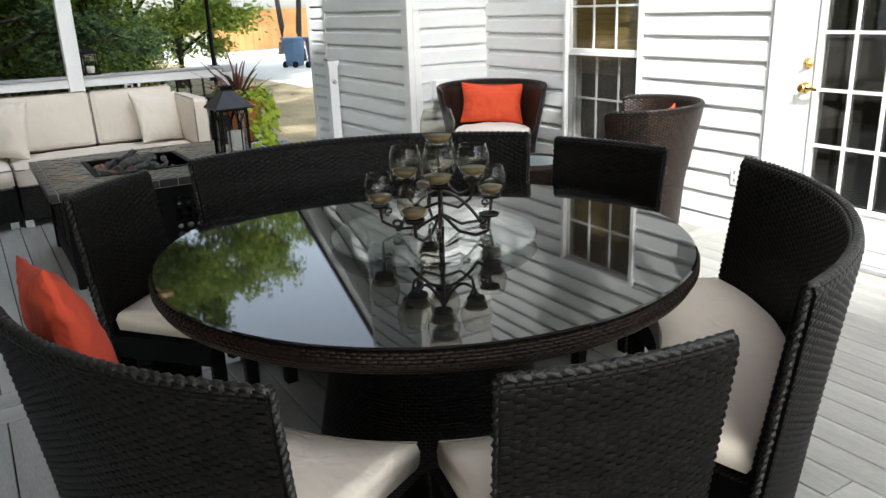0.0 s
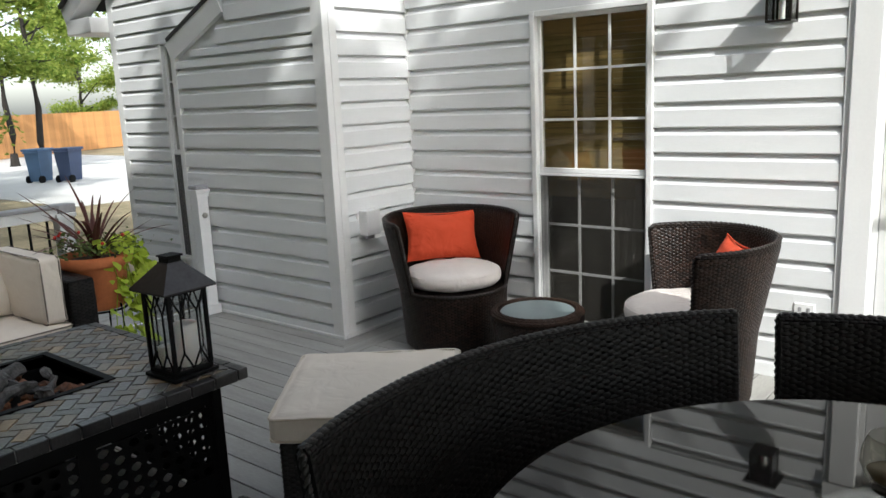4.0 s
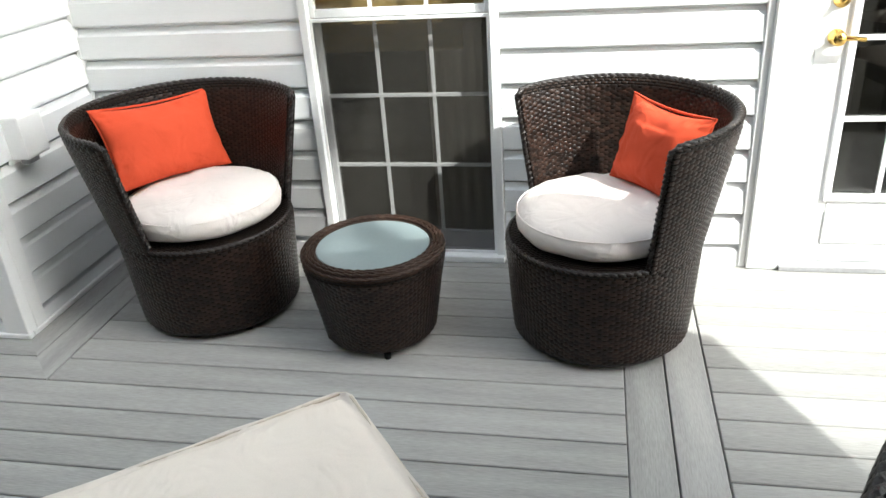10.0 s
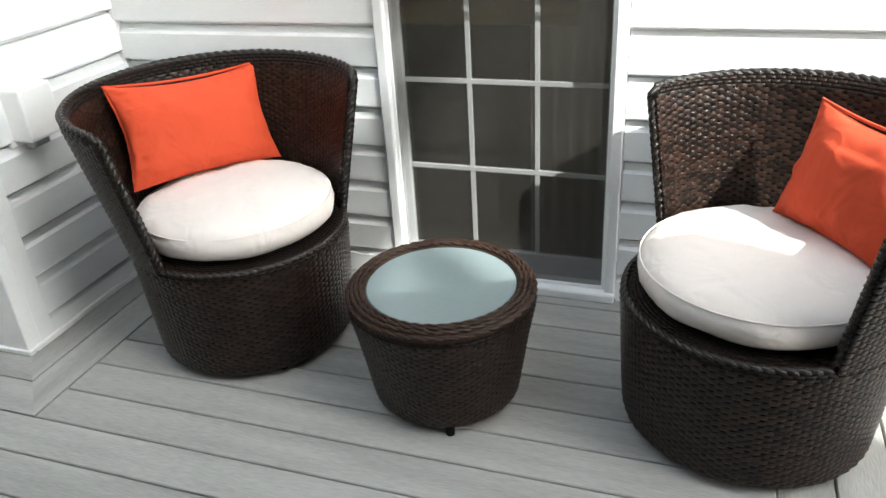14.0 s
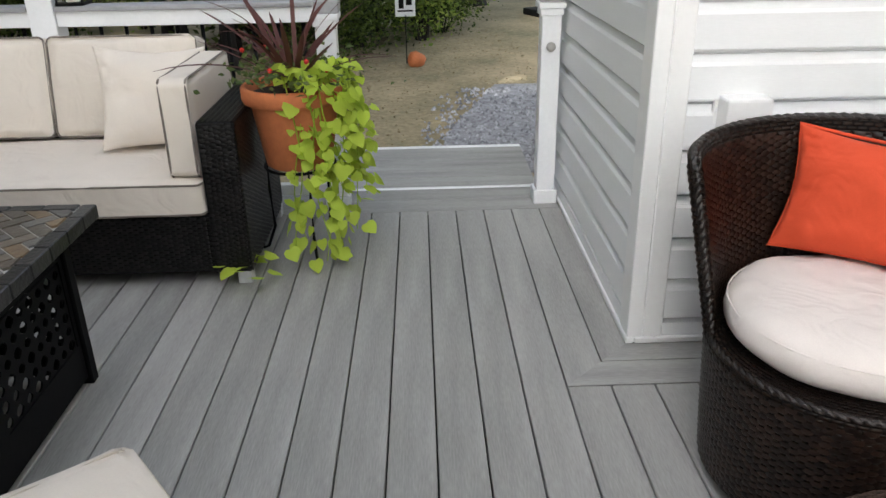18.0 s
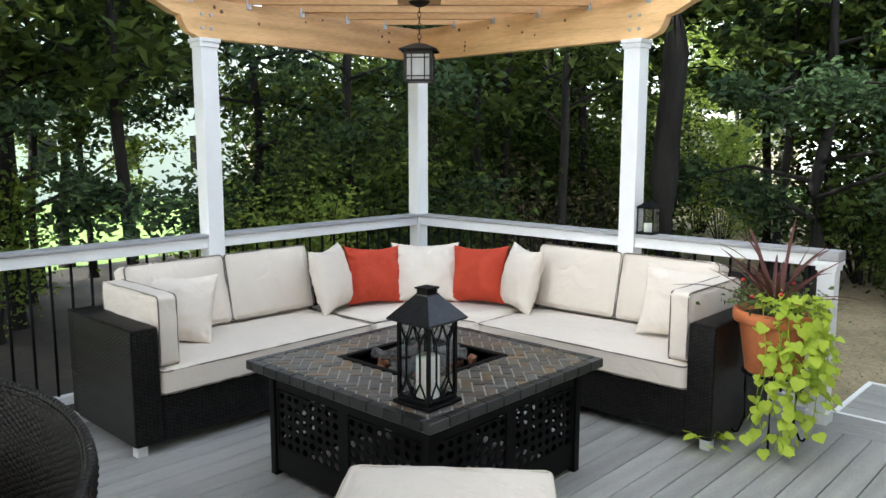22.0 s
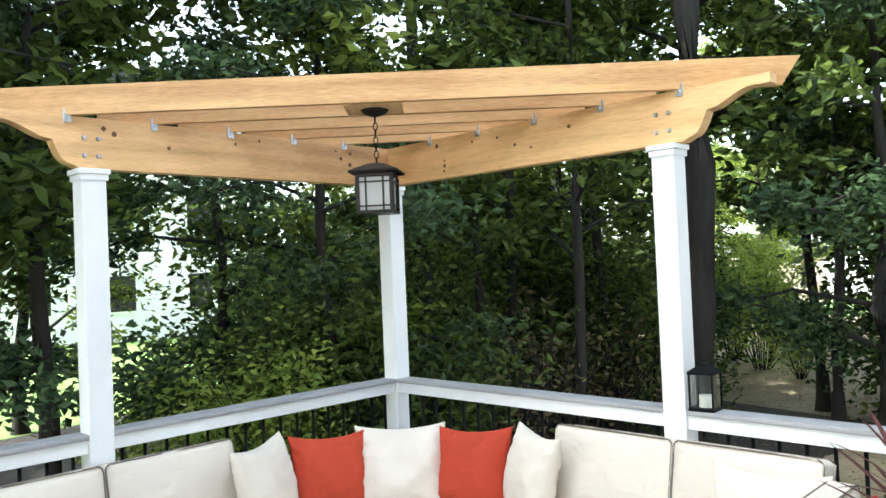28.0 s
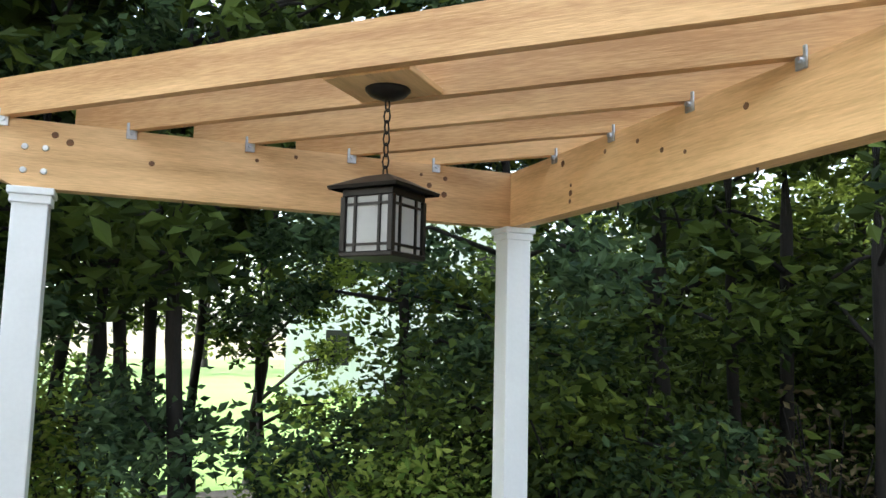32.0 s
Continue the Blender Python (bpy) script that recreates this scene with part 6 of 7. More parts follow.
pl = thing("potted_plant", "terracotta pot of burgundy spikes and trailing lime vine", "plant", pose(PX0, PY0, 0))
part("pot", lathe([(0.0, 0.43), (0.135, 0.43), (0.145, 0.44), (0.185, 0.70), (0.187, 0.71), (0.215, 0.715), (0.222, 0.73), (0.222, 0.775), (0.212, 0.785), (0.198, 0.78), (0.19, 0.74), (0.0, 0.735)], 40), M_TERRA, pl, "terracotta pot", smooth=True)
part("soil", lathe([(0.0, 0.752), (0.12, 0.75), (0.192, 0.742)], 24), M_SOIL, pl)
part("stand_ring", tube([(0.155 * math.cos(a * 0.262), 0.155 * math.sin(a * 0.262), 0.425) for a in range(24)], 0.007, 6, closed=True), M_BLACK, pl)
for k in range(3):
    a = radians(20 + 120 * k)
    c_, s_ = math.cos(a), math.sin(a)
    pts = [(0.155 * c_, 0.155 * s_, 0.46), (0.158 * c_, 0.158 * s_, 0.30), (0.15 * c_, 0.15 * s_, 0.12), (0.19 * c_, 0.19 * s_, 0.02), (0.215 * c_, 0.215 * s_, 0.008), (0.225 * c_, 0.225 * s_, 0.025)]
    part("stand_leg", tube(pts, 0.007, 6), M_BLACK, pl, "scrolled iron leg")


def blade(length, width, bend, up):
    """A long narrow leaf that arches over."""
    n = 9
    verts, faces = [], []
    x, z, a = 0.0, 0.0, up
    for i in range(n + 1):
        f = i / n
        w = width * (0.5 + 0.9 * f) * (1 - f) ** 0.6 + 0.001
        verts += [(x, -w, z), (x, 0, z - 0.3 * w), (x, w, z)]
        x += length / n * math.cos(a)
        z += length / n * math.sin(a)
        a -= bend / n
    for i in range(n):
        k = 3 * i
        faces += [(k, k + 1, k + 4, k + 3), (k + 1, k + 2, k + 5, k + 4)]
    return from_lists(verts, faces)


rp = random.Random(12)
for k in range(30):
    bm = blade(rp.uniform(0.38, 0.62), rp.uniform(0.012, 0.02), rp.uniform(0.2, 1.5), rp.uniform(0.6, 1.5))
    ob = part("spike_leaf", bm, M_CORDY, pl, "burgundy spike leaf", smooth=True)
    ob.matrix_basis = pose(0.02 * rp.uniform(-1, 1), 0.02 * rp.uniform(-1, 1), 0.75, 0, 0, rp.uniform(0, 360))


def heart_leaf():
    out = [(0.0, 0.0), (-0.10, 0.28), (0.05, 0.50), (0.38, 0.52), (0.72, 0.28), (1.0, 0.0), (0.72, -0.28), (0.38, -0.52), (0.05, -0.50), (-0.10, -0.28)]
    verts = [(0.35, 0, 0.02)] + [(x, y, -0.16 * y * y * 2 - 0.22 * max(0, x - 0.3) ** 2 + 0.02 * math.sin(9 * x)) for x, y in out]
    return verts, [(0, i, i % 10 + 1) for i in range(1, 11)]


hv, hf = heart_leaf()
heart_me = mesh_of("vine_leaf", from_lists(hv, hf), M_LIME, True)
# trailing stems: start bearing, reach, drop
stems = [(60, 0.22, 0.20), (86, 0.22, 0.52), (46, 0.18, 0.40), (34, 0.18, 0.74), (2, 0.12, 0.70), (66, 0.18, 0.05), (80, 0.21, 0.4), (92, 0.21, 0.28), (40, 0.13, 0.55), (74, 0.17, 0.66), (98, 0.15, 0.40), (52, 0.19, 0.72), (12, 0.08, 0.66), (30, 0.14, 0.70)]
for si, (bear, reach, drop) in enumerate(stems):
    a = radians(bear + rp.uniform(-8, 8))
    pts = []
    n = 12
    for i in range(n + 1):
        f = i / n
        r = 0.12 + reach * (1 - (1 - min(1, f * 1.6)) ** 2) * 0.75
        z = 0.79 + 0.10 * math.sin(min(1, f * 2.2) * math.pi) * (1 - f) - drop * max(0, f - 0.22) / 0.78
        wob = 0.03 * math.sin(7 * f + si)
        pts.append(Vector((r * math.cos(a) - wob * math.sin(a), r * math.sin(a) + wob * math.cos(a), z)))
    part("vine_stem", tube(pts, 0.004, 5, taper=0.002), M_LIME, pl, "trailing green stem")
    for i in range(2, n + 1):
        for _ in range((2, 2, 3, 1)[(i + si) % 4]):
            s = rp.uniform(0.035, 0.075)
            ob = new("vine_leaf", heart_me)
            ob.parent = pl
            p = pts[i] + Vector((rp.uniform(-0.05, 0.05), rp.uniform(-0.05, 0.05), rp.uniform(-0.025, 0.035)))
            ob.matrix_basis = Matrix.Translation(p) @ Euler((radians(rp.uniform(-40, 40)), radians(rp.uniform(15, 75)), a + radians(rp.uniform(-80, 80)))).to_matrix().to_4x4() @ Matrix.Diagonal((s, s, s, 1))
for k in range(12):
    s = rp.uniform(0.06, 0.09)
    ob = new("vine_leaf", heart_me)
    ob.parent = pl
    ob.matrix_basis = pose(0.29 + rp.uniform(-0.12, 0.14), -0.22 + rp.uniform(-0.08, 0.1), 0.05 + rp.uniform(0, 0.06), rp.uniform(-20, 20), rp.uniform(0, 30), rp.uniform(0, 360)) @ Matrix.Diagonal((s, s, s, 1))


def leaf_cloud(points, size, rnd_np, flat=0.5, aspect=0.55):
    """Folded leaves at the given points, as vertex and face arrays."""
    n = len(points)
    d = rnd_np.normal(size=(n, 3))
    d[:, 2] = d[:, 2] * flat - 0.25
    d /= np.linalg.norm(d, axis=1)[:, None]
    u = np.cross(d, rnd_np.normal(size=(n, 3)))
    u /= np.linalg.norm(u, axis=1)[:, None] + 1e-9
    w = np.cross(d, u)
    s = (size * rnd_np.uniform(0.6, 1.3, n))[:, None]
    p = np.asarray(points)
    v = np.stack([p - d * s * 0.5, p + u * s * aspect * 0.5 + w * s * 0.12, p + d * s * 0.55, p - u * s * aspect * 0.5 + w * s * 0.12], 1).reshape(-1, 3)
    f = (np.arange(n)[:, None] * 4 + np.array([0, 1, 2, 3])).tolist()
    return v.tolist(), f


rl2 = np.random.RandomState(3)
pts = [(rl2.normal(0, 0.13), rl2.normal(0, 0.13), 0.80 + abs(rl2.normal(0, 0.05))) for _ in range(420)]
lv, lf = leaf_cloud(pts, 0.035, rl2)
me = bpy.data.meshes.new("filler_leaves")
me.from_pydata(lv, [], lf)
me.materials.append(M_SMALL)
ob = new("filler_leaves", me)
ob.parent = pl
M_FLOWER = mat("red_petals", (0.6, 0.03, 0.02), 0.6, var=0.2, scale=40, bump=0)
for k in range(9):
    bm = bmesh.new()
    bmesh.ops.create_icosphere(bm, subdivisions=1, radius=0.012)
    ob = part("flower", bm, M_FLOWER, pl, "small red flower")
    a = rp.uniform(0, 6.28)
    ob.location = (0.22 * math.cos(a), 0.22 * math.sin(a), 0.84 + rp.uniform(0, 0.08))


# ---- trees ----
def tree(name, label, seed, height, spread, crown_low, leaves, leaf, material, trunk_r, clusters=46, lean=0.0, droop=0.0):
    t = thing(name, label, "tree", pose(0, 0, -60))
    rn = random.Random(seed)
    rs = np.random.RandomState(seed)
    bm = bmesh.new()
    tip = Vector((lean * height, rn.uniform(-0.3, 0.3), height * 0.93))
    path = [Vector((tip.x * (k / 8) ** 1.4 + rn.uniform(-0.08, 0.08) * (k > 0), tip.y * k / 8 + rn.uniform(-0.08, 0.08) * (k > 0), height * 0.93 * k / 8)) for k in range(9)]
    tube(path, trunk_r, 9, bm=bm, taper=trunk_r * 0.18)
    lathe([(trunk_r * 1.7, -0.1), (trunk_r * 1.25, 0.15), (trunk_r * 1.0, 0.5)], 9, bm=bm)
    centres = []
    nl = 15
    for k in range(nl):
        f = crown_low + (1 - crown_low) * (k + rn.random()) / nl
        base = path[0].lerp(path[8], 0)
        i = min(7, int(f * 8))
        base = path[i].lerp(path[i + 1], f * 8 - i)
        a = rn.random() * 6.283
        reach = spread * (0.45 + 0.55 * math.sin(math.pi * min(1, 0.25 + 0.75 * (f - crown_low) / (1 - crown_low + 1e-6)))) * rn.uniform(0.7, 1.1)
        end = base + Vector((math.cos(a) * reach, math.sin(a) * reach, reach * rn.uniform(0.1, 0.55) - droop * reach))
        mid = base.lerp(end, 0.5) + Vector((0, 0, 0.12 * reach))
        r0 = trunk_r * (0.42 - 0.25 * f)
        tube([base, mid, end], max(0.018, r0), 5, bm=bm, taper=0.01)
        for q in (0.45, 0.7, 0.9, 1.05):
            c = base.lerp(end, q) + Vector((rn.uniform(-0.5, 0.5), rn.uniform(-0.5, 0.5), rn.uniform(-0.3, 0.4))) * spread * 0.28
            centres.append(c)
            tube([base.lerp(end, q * 0.9), c], 0.016, 4, bm=bm, taper=0.005)
    part("trunk", bm, M_BARK, t, "dark bark trunk with limbs", smooth=True)
    per = max(1, leaves // len(centres))
    pts = []
    for c in centres:
        s = spread * rn.uniform(0.05, 0.13)
        pts.append(np.array(c) + rs.normal(size=(per, 3)) * np.array([s, s, s * 0.62]))
    pts = np.concatenate(pts)
    v, f = leaf_cloud(pts, leaf, rs)
    me = bpy.data.meshes.new("crown")
    me.from_pydata(v, [], f)
    me.materials.append(material)
    ob = new("crown", me)
    ob.parent = t
    return t


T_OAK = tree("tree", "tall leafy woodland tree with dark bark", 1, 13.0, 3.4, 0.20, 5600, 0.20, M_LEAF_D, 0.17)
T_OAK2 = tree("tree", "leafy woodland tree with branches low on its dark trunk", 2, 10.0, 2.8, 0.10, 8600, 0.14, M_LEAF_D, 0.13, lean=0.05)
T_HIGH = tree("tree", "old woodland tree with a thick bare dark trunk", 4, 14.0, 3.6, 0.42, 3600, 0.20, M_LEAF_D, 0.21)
T_SUN = tree("tree", "broad deciduous tree with leaves painted light green as sunlit", 3, 10.0, 3.2, 0.06, 26000, 0.155, M_LEAF_C, 0.16)
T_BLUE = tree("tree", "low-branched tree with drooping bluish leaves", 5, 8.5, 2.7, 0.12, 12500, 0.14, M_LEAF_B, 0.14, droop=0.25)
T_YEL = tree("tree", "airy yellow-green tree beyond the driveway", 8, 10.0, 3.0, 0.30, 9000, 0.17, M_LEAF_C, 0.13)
T_DARK = tree("tree", "woodland tree with dense leaves darkened for shade", 11, 12.0, 3.4, 0.10, 17000, 0.19, M_LEAF_A, 0.16)
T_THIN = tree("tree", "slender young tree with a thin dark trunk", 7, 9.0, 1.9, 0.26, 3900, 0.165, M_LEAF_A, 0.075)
# added tree, never in view: blocks the sun from deck and chase
T_UNSEEN_SHADE = tree("tree", "dense broad tree added out of view to shade the deck", 9, 14.0, 4.2, 0.16, 12000, 0.42, M_LEAF_A, 0.22)
G = GROUND_Z
first = {}
SPOTS = [
    (T_HIGH, -6.0, -4.55, 0, 1.0), (T_HIGH, 1.6, -9.8, 200, 0.9), (T_HIGH, -9.6, -6.4, 160, 1.0),
    (T_OAK, 3.6, -11.5, 200, 0.9), (T_OAK, -11.5, -3.4, 20, 1.0),
    (T_OAK2, -4.4, -7.4, 10, 1.0), (T_OAK2, 2.6, -8.8, 300, 0.9), (T_OAK2, -8.4, -8.6, 45, 0.9),
    (T_BLUE, -7.7, -3.2, 0, 0.78), (T_DARK, -11.2, -3.0, 40, 0.9), (T_DARK, -8.8, -7.9, 10, 0.75), (T_DARK, -6.6, -10.2, 220, 0.5), (T_DARK, -10.4, -9.6, 300, 1.05), (T_OAK2, -1.6, -13.2, 160, 0.75), (T_BLUE, -2.6, -6.9, 220, 0.68), (T_BLUE, 0.5, -9.2, 40, 0.7), (T_BLUE, -2.1, -8.2, 100, 0.62),
    (T_SUN, -12.2, -1.0, 0, 1.0), (T_SUN, -14.4, 0.5, 75, 0.85), (T_SUN, -16.5, 2.0, 175, 0.95), (T_SUN, -18.2, 3.4, 20, 0.9), (T_SUN, -10.9, -1.5, 200, 0.62), (T_SUN, -15.0, -3.5, 130, 1.1), (T_SUN, -9.4, -1.7, 240, 0.75), (T_YEL, -24, 8.6, 0, 1.0), (T_YEL, -30, 10.0, 90, 1.1), (T_SUN, -52, 24, 60, 1.2), (T_SUN, -47, 30, 10, 1.2), (T_SUN, -60, 16, 10, 1.3),
    (T_THIN, 1.5, -7.4, 0, 1.0), (T_THIN, -0.2, -7.6, 90, 1.05), (T_THIN, 0.9, -8.6, 150, 1.0), (T_THIN, -7.9, -3.8, 200, 1.0), (T_THIN, -5.0, -5.6, 260, 0.95), (T_THIN, -9.2, -4.4, 30, 1.1), (T_THIN, 0.3, -9.9, 20, 1.15), (T_THIN, -0.1, -10.6, 130, 1.2), (T_THIN, 0.9, -10.4, 240, 1.1), (T_THIN, -5.6, -6.9, 120, 1.1), (T_THIN, -6.9, -6.5, 310, 1.2), (T_THIN, -4.9, -6.8, 70, 0.9), (T_THIN, 3.2, -7.6, 250, 1.1), (T_THIN, -8.6, -3.3, 15, 0.9),
    # unseen sun blockers, spaced so only the wall by the door stays lit
    (T_UNSEEN_SHADE, 6.22, -7.87, 347, 0.95), (T_UNSEEN_SHADE, 9.40, -9.42, 198, 1.06), (T_UNSEEN_SHADE, 4.94, -9.34, 234, 1.24), (T_UNSEEN_SHADE, 8.35, -10.72, 79, 1.26), (T_UNSEEN_SHADE, 13.75, -11.54, 131, 1.45),
    (T_YEL, -21, -9.5, 40, 0.9), (T_SUN, -17.5, -8.4, 70, 0.6), (T_SUN, -25, -13, 200, 0.8), (T_OAK2, 1.3, -10.9, 100, 0.9), (T_OAK2, -7.6, -14.2, 60, 0.5), (T_THIN, -0.6, -11.6, 200, 1.0), (T_THIN, -1.5, -11.9, 80, 0.8),
    (T_OAK, -24, -44, 10, 0.5), (T_OAK, -17, -47, 70, 0.6), (T_OAK, -10, -45, 130, 0.9), (T_OAK, -4, -48, 190, 1.0), (T_OAK, 2, -46, 250, 0.9), (T_OAK, 8, -47, 310, 1.0), (T_OAK, -31, -40, 40, 1.0), (T_OAK, -37, -33, 100, 0.9), (T_OAK, -42, -25, 160, 1.0), (T_OAK, -45, -17, 220, 0.9), (T_OAK, -47, -9, 280, 1.0), (T_OAK, -48, -2, 340, 1.0), (T_OAK, -49, 5, 15, 0.9),
    (T_OAK, -13, -13, 80, 0.55), (T_OAK, -10, -16, 250, 0.5), (T_OAK, -17, -12, 15, 0.6),
]
for src, x, y, rot, s in SPOTS:
    m = pose(x, y, G, 0, 0, rot) @ Matrix.Diagonal((s, s, s, 1))
    if src not in first:
        first[src] = True
        src.matrix_basis = m
    else:
        c = copy_thing(src, pose(x, y, G, 0, 0, rot))
        c.matrix_basis = m


def shrub(name, label, seed, r, h, leaves, leaf, material, stems=16):
    t = thing(name, label, "shrub", pose(0, 0, -60))
    rn = random.Random(seed)
    rs = np.random.RandomState(seed)
    bm = bmesh.new()
    pts = []
    for k in range(stems):
        a, q = rn.random() * 6.283, rn.uniform(0.2, 1.0)
        end = Vector((math.cos(a) * r * q, math.sin(a) * r * q, h * rn.uniform(0.35, 1.0)))
        tube([(0.1 * math.cos(a), 0.1 * math.sin(a), -0.05), end * 0.5 + Vector((0, 0, 0.1)), end], 0.016, 5, bm=bm, taper=0.004)
        for _ in range(3):
            c = end * rn.uniform(0.55, 1.02) + Vector((rn.uniform(-0.2, 0.2), rn.uniform(-0.2, 0.2), 0)) * r
            pts.append(np.array(c) + rs.normal(size=(leaves // (3 * stems), 3)) * np.array([0.2 * r, 0.2 * r, 0.13 * h]))
    part("stem", bm, M_BARK, t)
    v, f = leaf_cloud(np.concatenate(pts), leaf, rs)
    me = bpy.data.meshes.new("foliage")
    me.from_pydata(v, [], f)
    me.materials.append(material)
    ob = new("foliage", me)
    ob.parent = t
    return t


S_A = shrub("shrub", "understory shrub with green leaves darkened for shade", 41, 1.1, 2.2, 5400, 0.088, M_LEAF_A)
S_B = shrub("shrub", "loose understory shrub with green leaves lightened for sun", 42, 1.2, 2.0, 3600, 0.085, M_LEAF_C)
S_T = shrub("shrub", "twiggy brown undergrowth with few leaves", 43, 0.9, 1.5, 700, 0.075, M_LEAF_T, 40)
SHR = [
    (S_A, -3.2, -6.4, 0, 1.1), (S_A, -2.0, -7.2, 200, 1.0), (S_A, -7.6, -7.8, 90, 1.5), (S_A, -3.9, -9.8, 140, 1.3), (S_A, -9.2, -2.9, 45, 1.4),
    (S_A, -9.4, -1.5, 15, 0.95), (S_A, -10.6, -0.4, 75, 0.7), (S_A, -10.8, -2.6, 250, 1.5), (S_A, -8.2, -1.9, 10, 0.7), (S_A, -9.6, -9.9, 77, 1.6), (S_A, -5.4, -8.4, 177, 1.5),
    (S_B, -0.8, -7.0, 0, 0.55), (S_B, -1.6, -6.4, 80, 0.8), (S_B, 2.6, -7.6, 160, 0.7), (S_B, -13.6, -7.6, 230, 1.2), (S_T, -4.0, -5.9, 0, 1.0), (S_T, -5.1, -6.1, 70, 1.2), (S_T, -3.4, -6.5, 150, 0.9), (S_T, -6.2, -5.9, 230, 1.1), (S_B, -11.4, -0.6, 190, 1.2), (S_B, -9.9, -0.7, 30, 0.9), (S_B, -12.6, -6.6, 130, 1.0), (S_B, -11.8, -5.6, 20, 0.6), (S_B, 0.6, -9.5, 100, 0.9),
    (S_A, -8.6, -11.0, 10, 2.0), (S_A, -11.6, -9.6, 60, 2.0), (S_A, -6.6, -12.4, 110, 1.9), (S_A, 2.4, -13.4, 140, 1.6), (S_A, -13.4, -8.8, 300, 1.6), (S_A, -7.0, -5.9, 33, 1.1),
]
for src, x, y, rot, s in SHR:
    m = pose(x, y, G, 0, 0, rot) @ Matrix.Diagonal((s, s, s, 1))
    if src not in first:
        first[src] = True
        src.matrix_basis = m
    else:
        c = copy_thing(src, pose(x, y, G, 0, 0, rot))
        c.matrix_basis = m

# dry grass tufts and fallen leaves on the ground
rs = np.random.RandomState(8)
gp = np.stack([rs.uniform(-11, -2.2, 9000), rs.uniform(-7, 0.7, 9000), np.full(9000, G + 0.008)], 1)
v, f = leaf_cloud(gp, 0.03, rs, 0.12, 0.45)
me = bpy.data.meshes.new("ground_litter")
me.from_pydata(v, [], f)
me.materials.append(leafy("dry_litter", (0.20, 0.155, 0.09), (0.38, 0.31, 0.19), 0.1, 0.9))
tagged(new("ground_litter", me), "dry grass blades and fallen leaves on the ground", "leaf litter", kind="stuff")

# ---- things beyond the deck ----
bh = thing("basketball_hoop", "black portable basketball hoop with striped backboard and white net", "basketball hoop", pose(-12.4, 1.75, G, 0, 0, 20) @ Matrix.Diagonal((1.03, 1.03, 1.03, 1)))
part("pole", tube([(0, 0, 0), (0, 0, 2.6)], 0.045, 8), M_BLACK, bh)
part("base", box(-0.5, -0.35, 0, 0.3, 0.35, 0.12, 0.03, 2), M_BLACK, bh)
part("bracket", tube([(0, 0, 2.45), (0.45, 0.25, 2.65)], 0.03, 6), M_BLACK, bh)
part("bracket", tube([(0, 0, 2.2), (0.45, 0.25, 2.45)], 0.03, 6), M_BLACK, bh)
part("backboard", box(-0.02, -0.45, 2.3, 0.02, 0.45, 2.95, 0.01), M_BLACK, bh).location = (0.48, 0.27, 0)
for k in range(5):
    part("stripe", box(0.505, -0.11 + 0.0 + k * 0.17, 2.34, 0.512, -0.11 + 0.09 + k * 0.17, 2.92), M_TRIM, bh, "white backboard stripe").location = (0, 0, 0)
part("rim", tube([(0.73 + 0.2 * math.cos(a * 0.349), 0.27 + 0.2 * math.sin(a * 0.349), 2.4) for a in range(18)], 0.012, 6, closed=True), M_TERRA, bh, "orange rim")
bm = bmesh.new()
for k in range(12):
    a, b = radians(30 * k), radians(30 * k + 45)
    for s in (a, 2 * a - b):
        tube([(0.73 + 0.2 * math.cos(a), 0.27 + 0.2 * math.sin(a), 2.4), (0.73 + 0.16 * math.cos((a + s) / 2 + 0.2), 0.27 + 0.16 * math.sin((a + s) / 2 + 0.2), 2.22), (0.73 + 0.11 * math.cos(s + 0.4), 0.27 + 0.11 * math.sin(s + 0.4), 2.02)], 0.010, 4, bm=bm)
part("net", bm, M_TRIM, bh, "white net")
for x, y, s, mm in ((-20.9, 7.05, 1.0, M_BIN), (-20.0, 7.55, 1.05, mat("dark_blue_bin", (0.03, 0.05, 0.11), 0.5, var=0.1, scale=4, bump=0.05))):
    wb2 = thing("wheelie_bin", "blue plastic wheelie bin at the driveway edge", "bin", pose(x, y, G, 0, 0, 25), "bins by the driveway")
    bm = box(-0.26, -0.3, 0.06, 0.26, 0.3, 0.98)
    for v in bm.verts:
        if v.co.z < 0.5:
            v.co.x *= 0.78
            v.co.y *= 0.78
    part("body", bm, mm, wb2)
    part("lid", box(-0.31, -0.36, 0.98, 0.31, 0.34, 1.06, 0.02, 2), mm, wb2)
    part("handle", tube([(-0.25, -0.36, 0.95), (0.25, -0.36, 0.95)], 0.02, 6), mm, wb2)
    for sx in (-0.24, 0.24):
        bm = lathe([(0.0, -0.03), (0.12, -0.03), (0.12, 0.03), (0, 0.03)], 14)
        place(bm, bm.verts[:], pose(sx, -0.24, 0.12, 0, 90, 0))
        part("wheel", bm, M_BLACK, wb2)
fence = thing("wooden_fence", "orange-stained tall board fence across the drive", "fence", pose(-38, 17, G, 0, 0, 112))
bme = mesh_of("fence_board", box(0, -0.012, 0.05, 0.138, 0.012, 2.1, 0.004), M_FENCE)
for k in range(150):
    b = new("fence_board", bme)
    b.parent = fence
    b.location = (-10 + k * 0.142, 0, 0)
for z in (0.4, 1.7):
    part("fence_rail", box(-10, 0.012, z, 11.3, 0.06, z + 0.09), M_FENCE, fence)
sg = thing("yard_sign", "small white yard sign with a dark picture on a stake", "sign", pose(-7.9, -0.92, G, 0, 0, 96))
part("stake", tube([(0, 0, 0), (0, 0, 0.62)], 0.008, 6), M_BLACK, sg)
